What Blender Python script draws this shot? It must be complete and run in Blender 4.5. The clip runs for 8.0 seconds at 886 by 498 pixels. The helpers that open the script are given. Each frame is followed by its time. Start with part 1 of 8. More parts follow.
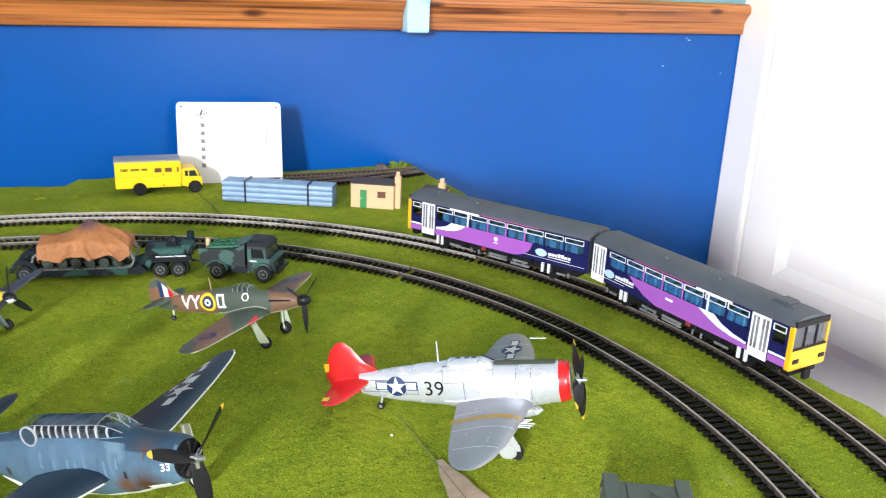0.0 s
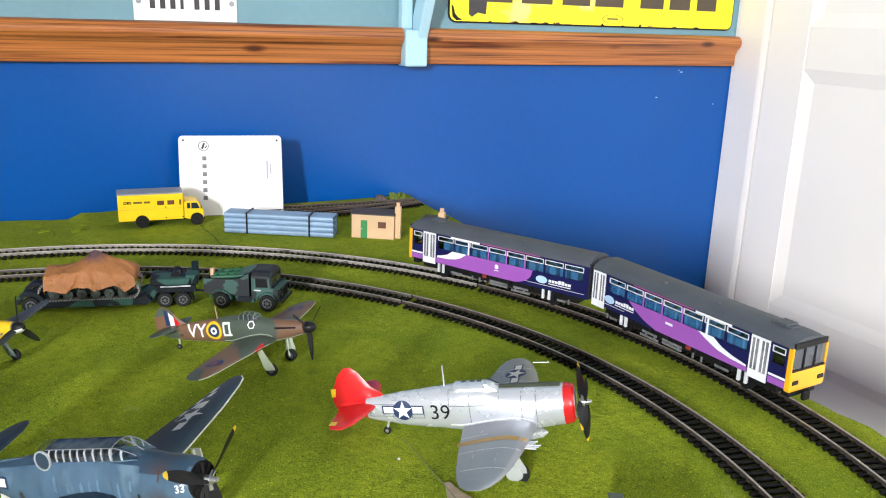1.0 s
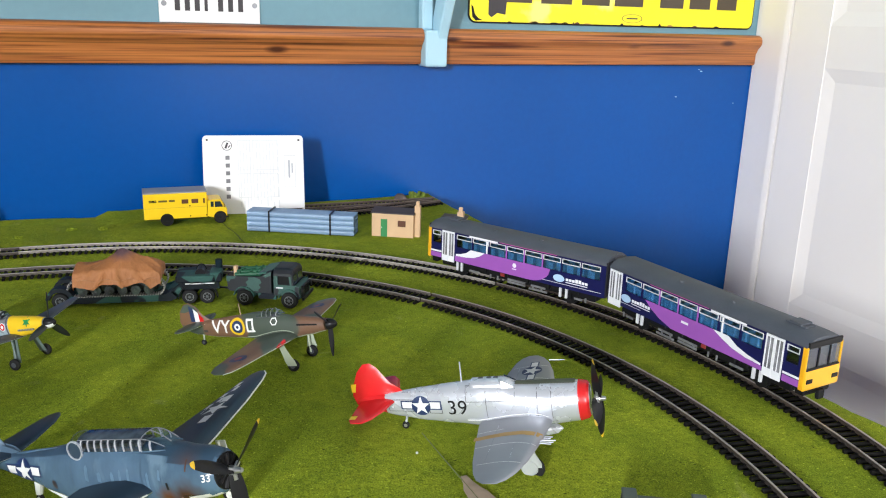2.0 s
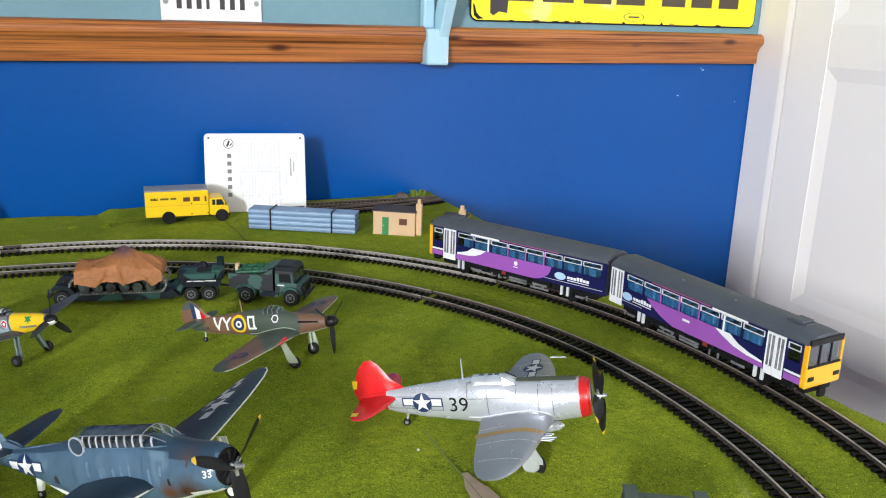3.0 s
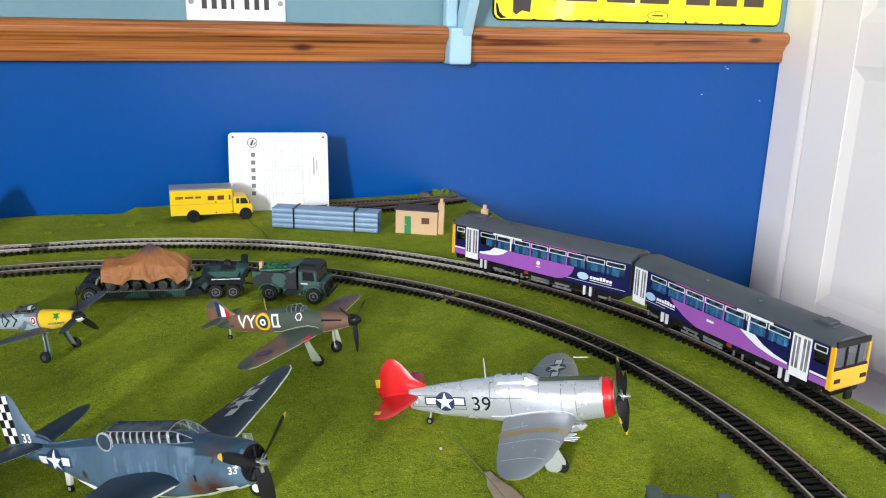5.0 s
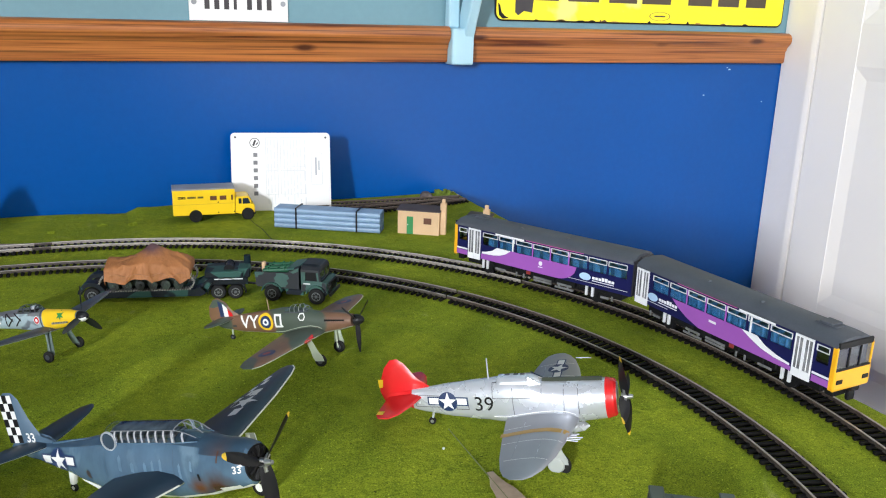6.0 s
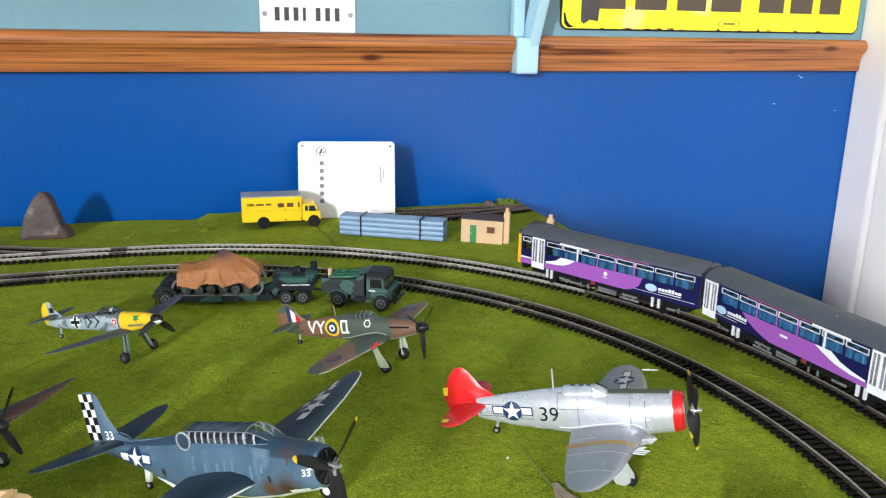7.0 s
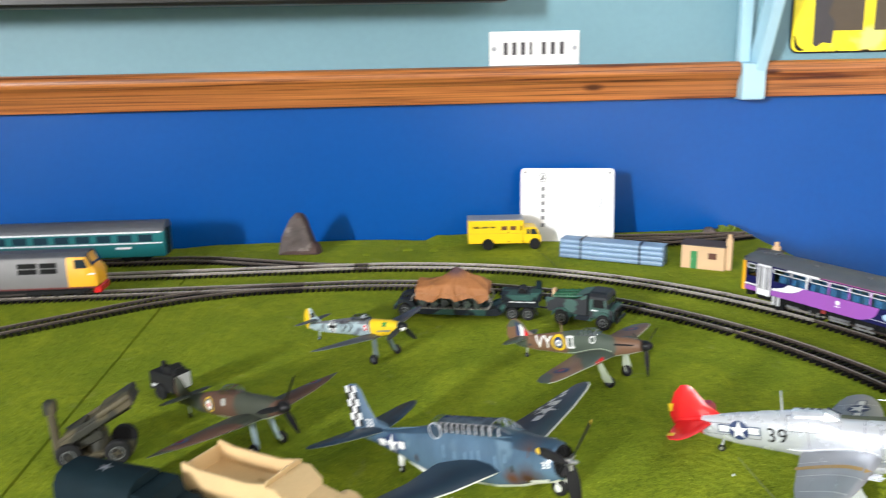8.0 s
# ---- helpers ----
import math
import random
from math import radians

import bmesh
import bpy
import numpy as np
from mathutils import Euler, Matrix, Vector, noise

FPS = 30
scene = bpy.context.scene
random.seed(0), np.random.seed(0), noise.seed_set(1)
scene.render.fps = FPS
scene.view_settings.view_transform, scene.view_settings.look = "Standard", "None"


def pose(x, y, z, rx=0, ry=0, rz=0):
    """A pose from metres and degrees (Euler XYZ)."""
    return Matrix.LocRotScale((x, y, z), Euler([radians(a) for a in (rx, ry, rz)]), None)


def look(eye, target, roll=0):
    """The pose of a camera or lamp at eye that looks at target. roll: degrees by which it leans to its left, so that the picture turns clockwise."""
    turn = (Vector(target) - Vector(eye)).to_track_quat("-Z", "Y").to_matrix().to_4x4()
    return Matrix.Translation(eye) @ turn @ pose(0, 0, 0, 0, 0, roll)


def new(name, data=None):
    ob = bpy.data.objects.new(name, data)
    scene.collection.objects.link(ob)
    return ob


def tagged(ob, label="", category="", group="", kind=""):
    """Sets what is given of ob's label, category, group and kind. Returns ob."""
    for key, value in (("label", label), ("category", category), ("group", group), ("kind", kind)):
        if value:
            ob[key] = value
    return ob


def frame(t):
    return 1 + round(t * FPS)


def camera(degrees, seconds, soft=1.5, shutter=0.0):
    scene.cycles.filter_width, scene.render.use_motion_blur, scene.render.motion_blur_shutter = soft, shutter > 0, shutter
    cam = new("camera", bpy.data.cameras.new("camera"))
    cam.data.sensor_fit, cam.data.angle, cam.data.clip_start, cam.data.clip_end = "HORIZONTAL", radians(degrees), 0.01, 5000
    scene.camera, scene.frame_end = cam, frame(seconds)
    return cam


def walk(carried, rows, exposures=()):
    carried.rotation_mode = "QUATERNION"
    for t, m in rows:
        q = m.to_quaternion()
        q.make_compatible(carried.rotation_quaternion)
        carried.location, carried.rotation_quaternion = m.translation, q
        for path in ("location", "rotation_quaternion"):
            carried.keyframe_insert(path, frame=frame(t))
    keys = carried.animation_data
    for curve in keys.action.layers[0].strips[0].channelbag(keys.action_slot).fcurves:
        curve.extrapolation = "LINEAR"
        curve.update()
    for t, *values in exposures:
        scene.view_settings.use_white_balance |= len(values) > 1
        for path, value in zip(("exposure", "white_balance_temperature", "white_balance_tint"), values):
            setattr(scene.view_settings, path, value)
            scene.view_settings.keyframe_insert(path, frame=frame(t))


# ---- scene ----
# ---------------------------------------------------------------- camera
cam = camera(56.74, 8.0, soft=1.1, shutter=0.5)
PATH = [
    (0.0, (0.0133, 0.0161, 0.2423), (0.4300, 0.8708, -0.0674), 2.33),
    (0.2, (0.0065, 0.0207, 0.2437), (0.4200, 0.8331, -0.0576), 3.30),
    (0.5, (-0.0027, 0.0191, 0.2455), (0.4016, 0.8868, -0.0437), 1.77),
    (0.7, (0.0035, 0.0150, 0.2435), (0.3747, 0.8587, -0.0249), 0.80),
    (1.0, (0.0040, 0.0092, 0.2405), (0.4299, 0.8725, -0.0301), 1.89),
    (1.5, (0.0011, 0.0006, 0.2444), (0.4072, 0.8728, -0.0280), 1.70),
    (3.0, (0.0006, -0.0009, 0.2427), (0.4025, 0.8727, -0.0317), 1.71),
    (3.5, (-0.0000, 0.0000, 0.2432), (0.3958, 0.8776, -0.0275), 1.71),
    (4.0, (-0.0024, -0.0000, 0.2420), (0.3785, 0.8833, -0.0312), 1.49),
    (4.5, (-0.0011, -0.0007, 0.2430), (0.3775, 0.8827, -0.0334), 1.52),
    (6.0, (-0.0026, -0.0015, 0.2435), (0.3748, 0.8824, -0.0326), 1.59),
    (6.5, (-0.0046, -0.0021, 0.2446), (0.3396, 0.8965, -0.0275), 1.11),
    (7.0, (-0.0074, -0.0022, 0.2446), (0.3031, 0.9097, -0.0236), 1.09),
    (7.2, (-0.0094, -0.0034, 0.2441), (0.2710, 0.8796, -0.0075), 0.80),
    (7.3, (-0.0112, -0.0034, 0.2446), (0.2449, 0.8884, -0.0053), 0.30),
    (7.5, (-0.0121, -0.0103, 0.2511), (0.2051, 0.9347, 0.0065), -0.41),
    (7.7, (-0.0192, -0.0185, 0.2505), (0.1188, 0.9024, 0.0164), -1.30),
    (7.8, (-0.0220, -0.0262, 0.2530), (0.0840, 0.8997, 0.0236), -1.60),
    (8.0, (-0.0337, -0.0400, 0.2505), (0.0357, 0.9291, 0.0136), -1.11)]
walk(cam, [(t, look(eye, target, roll)) for t, eye, target, roll in PATH],
     exposures=((0.0, 0.44, 5920, 10), (0.5, 0.16, 5970, 10), (1.0, 0.10, 6020, 10), (1.5, -0.10, 5970, 10), (3.0, -0.13, 5920, 10), (6.5, -0.12, 5870, 9), (7.0, 0.02, 5900, 9),
                (7.5, 0.12, 6050, 9), (8.0, 0.18, 6080, 9)))

# ---------------------------------------------------------------- light
# z = 0 is the top of the layout board; the room's floor lies 0.75 m below it.
FLOOR_Z, CEIL_Z = -0.75, 2.35
WALL_Y, WALL_X, BACK_Y, LEFT_X = 1.06, 1.040, -6.0, -4.0
world = bpy.data.worlds.new("world")
scene.world = world
world.use_nodes = True
wn = world.node_tree.nodes
sky = wn.new("ShaderNodeTexSky")
sky.sky_type = "NISHITA"
sky.sun_disc = False
sky.sun_elevation, sky.sun_rotation = radians(38), radians(200)
world.node_tree.links.new(sky.outputs[0], wn["Background"].inputs["Color"])
wn["Background"].inputs["Strength"].default_value = 0.12


def window_light(name, x, y, z, w, h, rx, rz, power):
    lamp = bpy.data.lights.new(name, "AREA")
    lamp.shape, lamp.size, lamp.size_y = "RECTANGLE", w, h
    lamp.energy, lamp.color = power, (1.0, 0.975, 0.93)
    ob = new(name, lamp)
    ob.matrix_world = pose(x, y, z, rx, 0, rz)
    return ob


# daylight that enters by the window in the side wall
WINDOW_Y = -4.8
window_light("window_daylight", LEFT_X - 0.57, WINDOW_Y, 1.60, 1.4, 1.2, 90, -90, 2260)

# ---------------------------------------------------------------- mesh helpers
def part(name, bm, material, parent=None, label="", smooth=False):
    """One bmesh as one mesh object, under a thing or a part."""
    bmesh.ops.recalc_face_normals(bm, faces=bm.faces)
    me = bpy.data.meshes.new(name)
    bm.to_mesh(me)
    bm.free()
    for m in (material if isinstance(material, (list, tuple)) else [material]):
        me.materials.append(m)
    if smooth:
        me.shade_smooth()
        me.set_sharp_from_angle(angle=radians(38))
    ob = new(name, me)
    if parent is not None:
        ob.parent = parent
    if label:
        ob["label"] = label
    return ob


def shared(name, me, parent, m):
    ob = new(name, me)
    ob.parent = parent
    ob.matrix_basis = m
    return ob


def thing(name, label, category, m=None, group="", kind=""):
    ob = new(name)
    ob.empty_display_size = 0.01
    if m is not None:
        ob.matrix_basis = m
    return tagged(ob, label, category, group, kind)


def box(bm, x0, x1, y0, y1, z0, z1, bevel=0.0, seg=1, mi=0, m=None):
    r = bmesh.ops.create_cube(bm, size=1.0)
    vs = r["verts"]
    bmesh.ops.scale(bm, vec=(x1 - x0, y1 - y0, z1 - z0), verts=vs)
    bmesh.ops.translate(bm, vec=((x0 + x1) / 2, (y0 + y1) / 2, (z0 + z1) / 2), verts=vs)
    fs = list({f for v in vs for f in v.link_faces})
    for f in fs:
        f.material_index = mi
    if bevel:
        es = list({e for v in vs for e in v.link_edges})
        r = bmesh.ops.bevel(bm, geom=es, offset=bevel, segments=seg, profile=0.5, affect="EDGES")
        vs = list({v for f in r["faces"] for v in f.verts} | {v for v in vs if v.is_valid})
    if m is not None:
        bmesh.ops.transform(bm, matrix=m, verts=vs)
    return vs


def cyl(bm, p0, p1, r0, r1=None, seg=12, mi=0, cap=True):
    """A tapered cylinder from p0 to p1."""
    r1 = r0 if r1 is None else r1
    p0, p1 = Vector(p0), Vector(p1)
    d = p1 - p0
    r = bmesh.ops.create_cone(bm, cap_ends=cap, segments=seg, radius1=r0, radius2=r1, depth=d.length)
    q = d.to_track_quat("Z", "Y").to_matrix().to_4x4()
    bmesh.ops.transform(bm, matrix=Matrix.Translation((p0 + p1) / 2) @ q, verts=r["verts"])
    for f in {f for v in r["verts"] for f in v.link_faces}:
        f.material_index = mi
    return r["verts"]


def loft(bm, rings, close=True, cap=True, mi=0):
    """Skins closed rings of equal length, one after another."""
    rows = [[bm.verts.new(p) for p in ring] for ring in rings]
    n = len(rows[0])
    for a, b in zip(rows, rows[1:]):
        for i in range(n if close else n - 1):
            j = (i + 1) % n
            f = bm.faces.new((a[i], a[j], b[j], b[i]))
            f.material_index = mi
    if cap:
        for row in (rows[0], rows[-1]):
            try:
                bm.faces.new(row).material_index = mi
            except ValueError:
                pass
    return rows


def prism(bm, pts, thick, m=None, mi=0):
    """A flat outline in the xy plane, made thick along z (from 0 to thick)."""
    lo = [bm.verts.new((x, y, 0)) for x, y in pts]
    hi = [bm.verts.new((x, y, thick)) for x, y in pts]
    fs = [bm.faces.new(lo[::-1]), bm.faces.new(hi)]
    n = len(pts)
    for i in range(n):
        fs.append(bm.faces.new((lo[i], lo[(i + 1) % n], hi[(i + 1) % n], hi[i])))
    for f in fs:
        f.material_index = mi
    if m is not None:
        bmesh.ops.transform(bm, matrix=m, verts=lo + hi)
    return lo + hi


def ring(c, u, v, a, b, n, power=2.0):
    """A superellipse round c in the plane of u and v."""
    out = []
    for i in range(n):
        t = 2 * math.pi * i / n
        s, k = math.sin(t), math.cos(t)
        out.append(Vector(c) + Vector(u) * a * math.copysign(abs(k) ** (2 / power), k) + Vector(v) * b * math.copysign(abs(s) ** (2 / power), s))
    return out


def bm_new():
    return bmesh.new()


# ---------------------------------------------------------------- materials
def node_mat(name, colour, rough=0.5, metal=0.0, vary=0.12, scale=40.0, grain=0.0, grain_scale=400.0, bump=0.0, bump_scale=300.0,
             spot=None, spot_amount=0.0, spot_scale=60.0, coat=0.0, rough_vary=0.0, per_object=0.0, stretch=(1, 1, 1)):
    """A surface with slow and fine variation of its colour, spots of wear and fine relief."""
    m = bpy.data.materials.new(name)
    m.use_nodes = True
    nt = m.node_tree
    n, l = nt.nodes, nt.links
    b = n["Principled BSDF"]
    b.inputs["Roughness"].default_value, b.inputs["Metallic"].default_value = rough, metal
    b.inputs["Coat Weight"].default_value = coat
    tc = n.new("ShaderNodeTexCoord")
    mp = n.new("ShaderNodeMapping")
    mp.inputs["Scale"].default_value = stretch
    l.new(tc.outputs["Object"], mp.inputs["Vector"])

    def tex(s, detail=4.0):
        t = n.new("ShaderNodeTexNoise")
        t.inputs["Scale"].default_value, t.inputs["Detail"].default_value = s, detail
        l.new(mp.outputs["Vector"], t.inputs["Vector"])
        return t.outputs["Fac"]

    def rng(src, a, c):
        r = n.new("ShaderNodeMapRange")
        r.inputs["From Min"].default_value, r.inputs["From Max"].default_value = 0.25, 0.75
        r.inputs["To Min"].default_value, r.inputs["To Max"].default_value = a, c
        l.new(src, r.inputs["Value"])
        return r.outputs["Result"]

    hsv = n.new("ShaderNodeHueSaturation")
    hsv.inputs["Color"].default_value = (*colour, 1)
    l.new(rng(tex(scale), 1 - vary, 1 + vary), hsv.inputs["Value"])
    col = hsv.outputs["Color"]
    if grain:
        h2 = n.new("ShaderNodeHueSaturation")
        l.new(col, h2.inputs["Color"])
        l.new(rng(tex(grain_scale, 3.0), 1 - grain, 1 + grain), h2.inputs["Value"])
        col = h2.outputs["Color"]
    if per_object:
        oi = n.new("ShaderNodeObjectInfo")
        h3 = n.new("ShaderNodeHueSaturation")
        r = n.new("ShaderNodeMapRange")
        r.inputs["To Min"].default_value, r.inputs["To Max"].default_value = 1 - per_object, 1 + per_object
        l.new(oi.outputs["Random"], r.inputs["Value"])
        l.new(r.outputs["Result"], h3.inputs["Value"])
        l.new(col, h3.inputs["Color"])
        col = h3.outputs["Color"]
    if spot is not None:
        mx = n.new("ShaderNodeMix")
        mx.data_type = "RGBA"
        ramp = n.new("ShaderNodeValToRGB")
        ramp.color_ramp.elements[0].position, ramp.color_ramp.elements[1].position = 1 - spot_amount, min(1.0, 1 - spot_amount + 0.08)
        l.new(tex(spot_scale, 6.0), ramp.inputs["Fac"])
        l.new(ramp.outputs["Color"], mx.inputs["Factor"])
        l.new(col, mx.inputs["A"])
        mx.inputs["B"].default_value = (*spot, 1)
        col = mx.outputs["Result"]
    l.new(col, b.inputs["Base Color"])
    if rough_vary:
        l.new(rng(tex(scale * 2), rough - rough_vary, rough + rough_vary), b.inputs["Roughness"])
    if bump:
        bp = n.new("ShaderNodeBump")
        bp.inputs["Strength"].default_value, bp.inputs["Distance"].default_value = bump, 0.5 / bump_scale
        l.new(tex(bump_scale, 3.0), bp.inputs["Height"])
        l.new(bp.outputs["Normal"], b.inputs["Normal"])
    return m


def glass_mat(name, tint=(0.9, 0.95, 1.0), rough=0.03):
    """Thin clear sheet: it lets light straight through and mirrors a little, more at a slant."""
    m = bpy.data.materials.new(name)
    m.use_nodes = True
    n, l = m.node_tree.nodes, m.node_tree.links
    n.remove(n["Principled BSDF"])
    tr, gl, mx, fr = n.new("ShaderNodeBsdfTransparent"), n.new("ShaderNodeBsdfGlossy"), n.new("ShaderNodeMixShader"), n.new("ShaderNodeLayerWeight")
    tr.inputs["Color"].default_value = (*tint, 1)
    gl.inputs["Roughness"].default_value = rough
    fr.inputs["Blend"].default_value = 0.25
    sh = n.new("ShaderNodeMapRange")
    sh.inputs["To Min"].default_value, sh.inputs["To Max"].default_value = 0.05, 0.5
    l.new(fr.outputs["Facing"], sh.inputs["Value"])
    l.new(sh.outputs["Result"], mx.inputs["Fac"])
    l.new(tr.outputs["BSDF"], mx.inputs[1])
    l.new(gl.outputs["BSDF"], mx.inputs[2])
    l.new(mx.outputs["Shader"], n["Material Output"].inputs["Surface"])
    return m


def wood_mat(name, light, dark, axis=0):
    """Varnished pine: long streaks along one axis, with knots."""
    m = bpy.data.materials.new(name)
    m.use_nodes = True
    n, l = m.node_tree.nodes, m.node_tree.links
    b = n["Principled BSDF"]
    tc = n.new("ShaderNodeTexCoord")
    mp = n.new("ShaderNodeMapping")
    s = [16.0, 16.0, 130.0]
    s[axis] = 2.2
    mp.inputs["Scale"].default_value = s
    l.new(tc.outputs["Object"], mp.inputs["Vector"])
    t = n.new("ShaderNodeTexNoise")
    t.inputs["Scale"].default_value, t.inputs["Detail"].default_value, t.inputs["Distortion"].default_value = 1.0, 6.0, 1.6
    l.new(mp.outputs["Vector"], t.inputs["Vector"])
    r = n.new("ShaderNodeValToRGB")
    e = r.color_ramp.elements
    e[0].position, e[0].color = 0.34, (*dark, 1)
    e[1].position, e[1].color = 0.62, (*light, 1)
    mid = r.color_ramp.elements.new(0.45)
    mid.color = (*[(a * 2 + c) / 3 for a, c in zip(light, dark)], 1)
    l.new(t.outputs["Fac"], r.inputs["Fac"])
    v = n.new("ShaderNodeTexVoronoi")
    v.inputs["Scale"].default_value = 1.0
    mp2 = n.new("ShaderNodeMapping")
    s2 = [7.0, 7.0, 22.0]
    mp2.inputs["Scale"].default_value = s2
    l.new(tc.outputs["Object"], mp2.inputs["Vector"])
    l.new(mp2.outputs["Vector"], v.inputs["Vector"])
    fs = n.new("ShaderNodeTexNoise")
    fs.inputs["Scale"].default_value, fs.inputs["Detail"].default_value = 1.0, 5.0
    mp3 = n.new("ShaderNodeMapping")
    s3 = [60.0, 60.0, 520.0]
    s3[axis] = 3.0
    mp3.inputs["Scale"].default_value = s3
    l.new(tc.outputs["Object"], mp3.inputs["Vector"])
    l.new(mp3.outputs["Vector"], fs.inputs["Vector"])
    fr = n.new("ShaderNodeMapRange")
    fr.inputs["From Min"].default_value, fr.inputs["From Max"].default_value = 0.34, 0.52
    fr.inputs["To Min"].default_value, fr.inputs["To Max"].default_value = 0.45, 1.06
    l.new(fs.outputs["Fac"], fr.inputs["Value"])
    hs = n.new("ShaderNodeHueSaturation")
    l.new(r.outputs["Color"], hs.inputs["Color"])
    l.new(fr.outputs["Result"], hs.inputs["Value"])
    kr = n.new("ShaderNodeValToRGB")
    kr.color_ramp.elements[0].position, kr.color_ramp.elements[0].color = 0.05, (1, 1, 1, 1)
    kr.color_ramp.elements[1].position, kr.color_ramp.elements[1].color = 0.13, (0, 0, 0, 1)
    l.new(v.outputs["Distance"], kr.inputs["Fac"])
    mx = n.new("ShaderNodeMix")
    mx.data_type = "RGBA"
    l.new(kr.outputs["Color"], mx.inputs["Factor"])
    l.new(hs.outputs["Color"], mx.inputs["A"])
    mx.inputs["B"].default_value = (*[c * 0.5 for c in dark], 1)
    l.new(mx.outputs["Result"], b.inputs["Base Color"])
    b.inputs["Roughness"].default_value = 0.42
    b.inputs["Coat Weight"].default_value = 0.25
    b.inputs["Coat Roughness"].default_value = 0.25
    bp = n.new("ShaderNodeBump")
    bp.inputs["Strength"].default_value, bp.inputs["Distance"].default_value = 0.15, 0.002
    l.new(t.outputs["Fac"], bp.inputs["Height"])
    l.new(bp.outputs["Normal"], b.inputs["Normal"])
    return m


def grass_mat(name):
    """Flocked grass mat: bright fibres over a darker ground, worn thin in places."""
    m = bpy.data.materials.new(name)
    m.use_nodes = True
    n, l = m.node_tree.nodes, m.node_tree.links
    b = n["Principled BSDF"]
    tc = n.new("ShaderNodeTexCoord")

    def tex(s, d=4.0, dist=0.0):
        t = n.new("ShaderNodeTexNoise")
        t.inputs["Scale"].default_value, t.inputs["Detail"].default_value, t.inputs["Distortion"].default_value = s, d, dist
        l.new(tc.outputs["Object"], t.inputs["Vector"])
        return t.outputs["Fac"]

    def mixc(f, a, c):
        x = n.new("ShaderNodeMix")
        x.data_type = "RGBA"
        l.new(f, x.inputs["Factor"])
        for s, v in (("A", a), ("B", c)):
            if isinstance(v, tuple):
                x.inputs[s].default_value = (*v, 1)
            else:
                l.new(v, x.inputs[s])
        return x.outputs["Result"]

    def ramp(src, a, c):
        r = n.new("ShaderNodeMapRange")
        r.inputs["From Min"].default_value, r.inputs["From Max"].default_value = a, c
        l.new(src, r.inputs["Value"])
        return r.outputs["Result"]

    fine = ramp(tex(1300.0, 3.0), 0.30, 0.70)
    base = mixc(fine, (0.0936, 0.1339, 0.0082), (0.2907, 0.3720, 0.0199))
    broad = ramp(tex(15.0, 6.0, 0.8), 0.36, 0.64)
    base = mixc(broad, base, mixc(fine, (0.1431, 0.1860, 0.0100), (0.4005, 0.4659, 0.0261)))
    tuft = ramp(tex(110.0, 5.0, 0.5), 0.12, 0.56)
    base = mixc(tuft, mixc(fine, (0.0648, 0.0995, 0.0069), (0.2241, 0.2995, 0.0167)), base)
    clump = ramp(tex(330.0, 4.0, 0.3), 0.16, 0.46)
    base = mixc(clump, mixc(fine, (0.0576, 0.0865, 0.0065), (0.1908, 0.2585, 0.0157)), base)
    fleck = ramp(tex(380.0, 2.0), 0.69, 0.76)
    base = mixc(fleck, base, (0.048, 0.065, 0.0081))
    # pale specks painted as sparkling highlights on the fibres
    spark = ramp(tex(800.0, 2.0, 0.4), 0.65, 0.74)
    base = mixc(spark, base, (0.530, 0.626, 0.0507))
    thin = ramp(tex(23.0, 7.0, 1.2), 0.66, 0.82)
    base = mixc(thin, base, mixc(fine, (0.2286, 0.2539, 0.0627), (0.3627, 0.3990, 0.1149)))
    l.new(base, b.inputs["Base Color"])
    b.inputs["Roughness"].default_value = 0.95
    b.inputs["Specular IOR Level"].default_value = 0.1
    bp = n.new("ShaderNodeBump")
    bp.inputs["Strength"].default_value, bp.inputs["Distance"].default_value = 0.7, 0.0014
    hm = n.new("ShaderNodeMath")
    hm.operation = "MULTIPLY_ADD"
    hm.inputs[1].default_value = 2.2
    l.new(tex(190.0, 4.0, 0.3), hm.inputs[0])
    l.new(tex(1200.0, 3.0), hm.inputs[2])
    l.new(hm.outputs[0], bp.inputs["Height"])
    l.new(bp.outputs["Normal"], b.inputs["Normal"])
    return m


BLUE = node_mat("blue_emulsion", (0.0036, 0.073, 0.318), 0.27, vary=0.05, scale=5.0, grain=0.04, grain_scale=120, bump=0.05, bump_scale=160,
                spot=(0.007, 0.088, 0.345), spot_amount=0.30, spot_scale=6)
BLUE.node_tree.nodes["Principled BSDF"].inputs["Specular IOR Level"].default_value = 0.33
PALE = node_mat("pale_blue_emulsion", (0.155, 0.292, 0.352), 0.5, vary=0.05, scale=4.0, grain=0.03, grain_scale=120, bump=0.05, bump_scale=160)
# unseen walls, coloured dark to cut the light they bounce
WALL_UNSEEN = node_mat("unseen_wall_beige", (0.062, 0.053, 0.042), 0.6, vary=0.05, scale=4.0)
PALE_GLOSS = node_mat("pale_blue_gloss", (0.40, 0.61, 0.72), 0.3, vary=0.04, scale=9.0, bump=0.08, bump_scale=90)
WHITE_GLOSS = node_mat("white_gloss_paint", (0.82, 0.785, 0.745), 0.36, vary=0.025, scale=3.0, bump=0.06, bump_scale=60)
# unseen ceiling and floor: dark to cut bounced light, brown to warm it
CEIL = node_mat("unseen_dark_ceiling", (0.21, 0.205, 0.195), 0.8, vary=0.02, scale=3.0)
FLOOR_BROWN = node_mat("unseen_brown_floor", (0.15, 0.080, 0.036), 0.95, vary=0.15, scale=14, grain=0.2, grain_scale=500, bump=0.4, bump_scale=400)
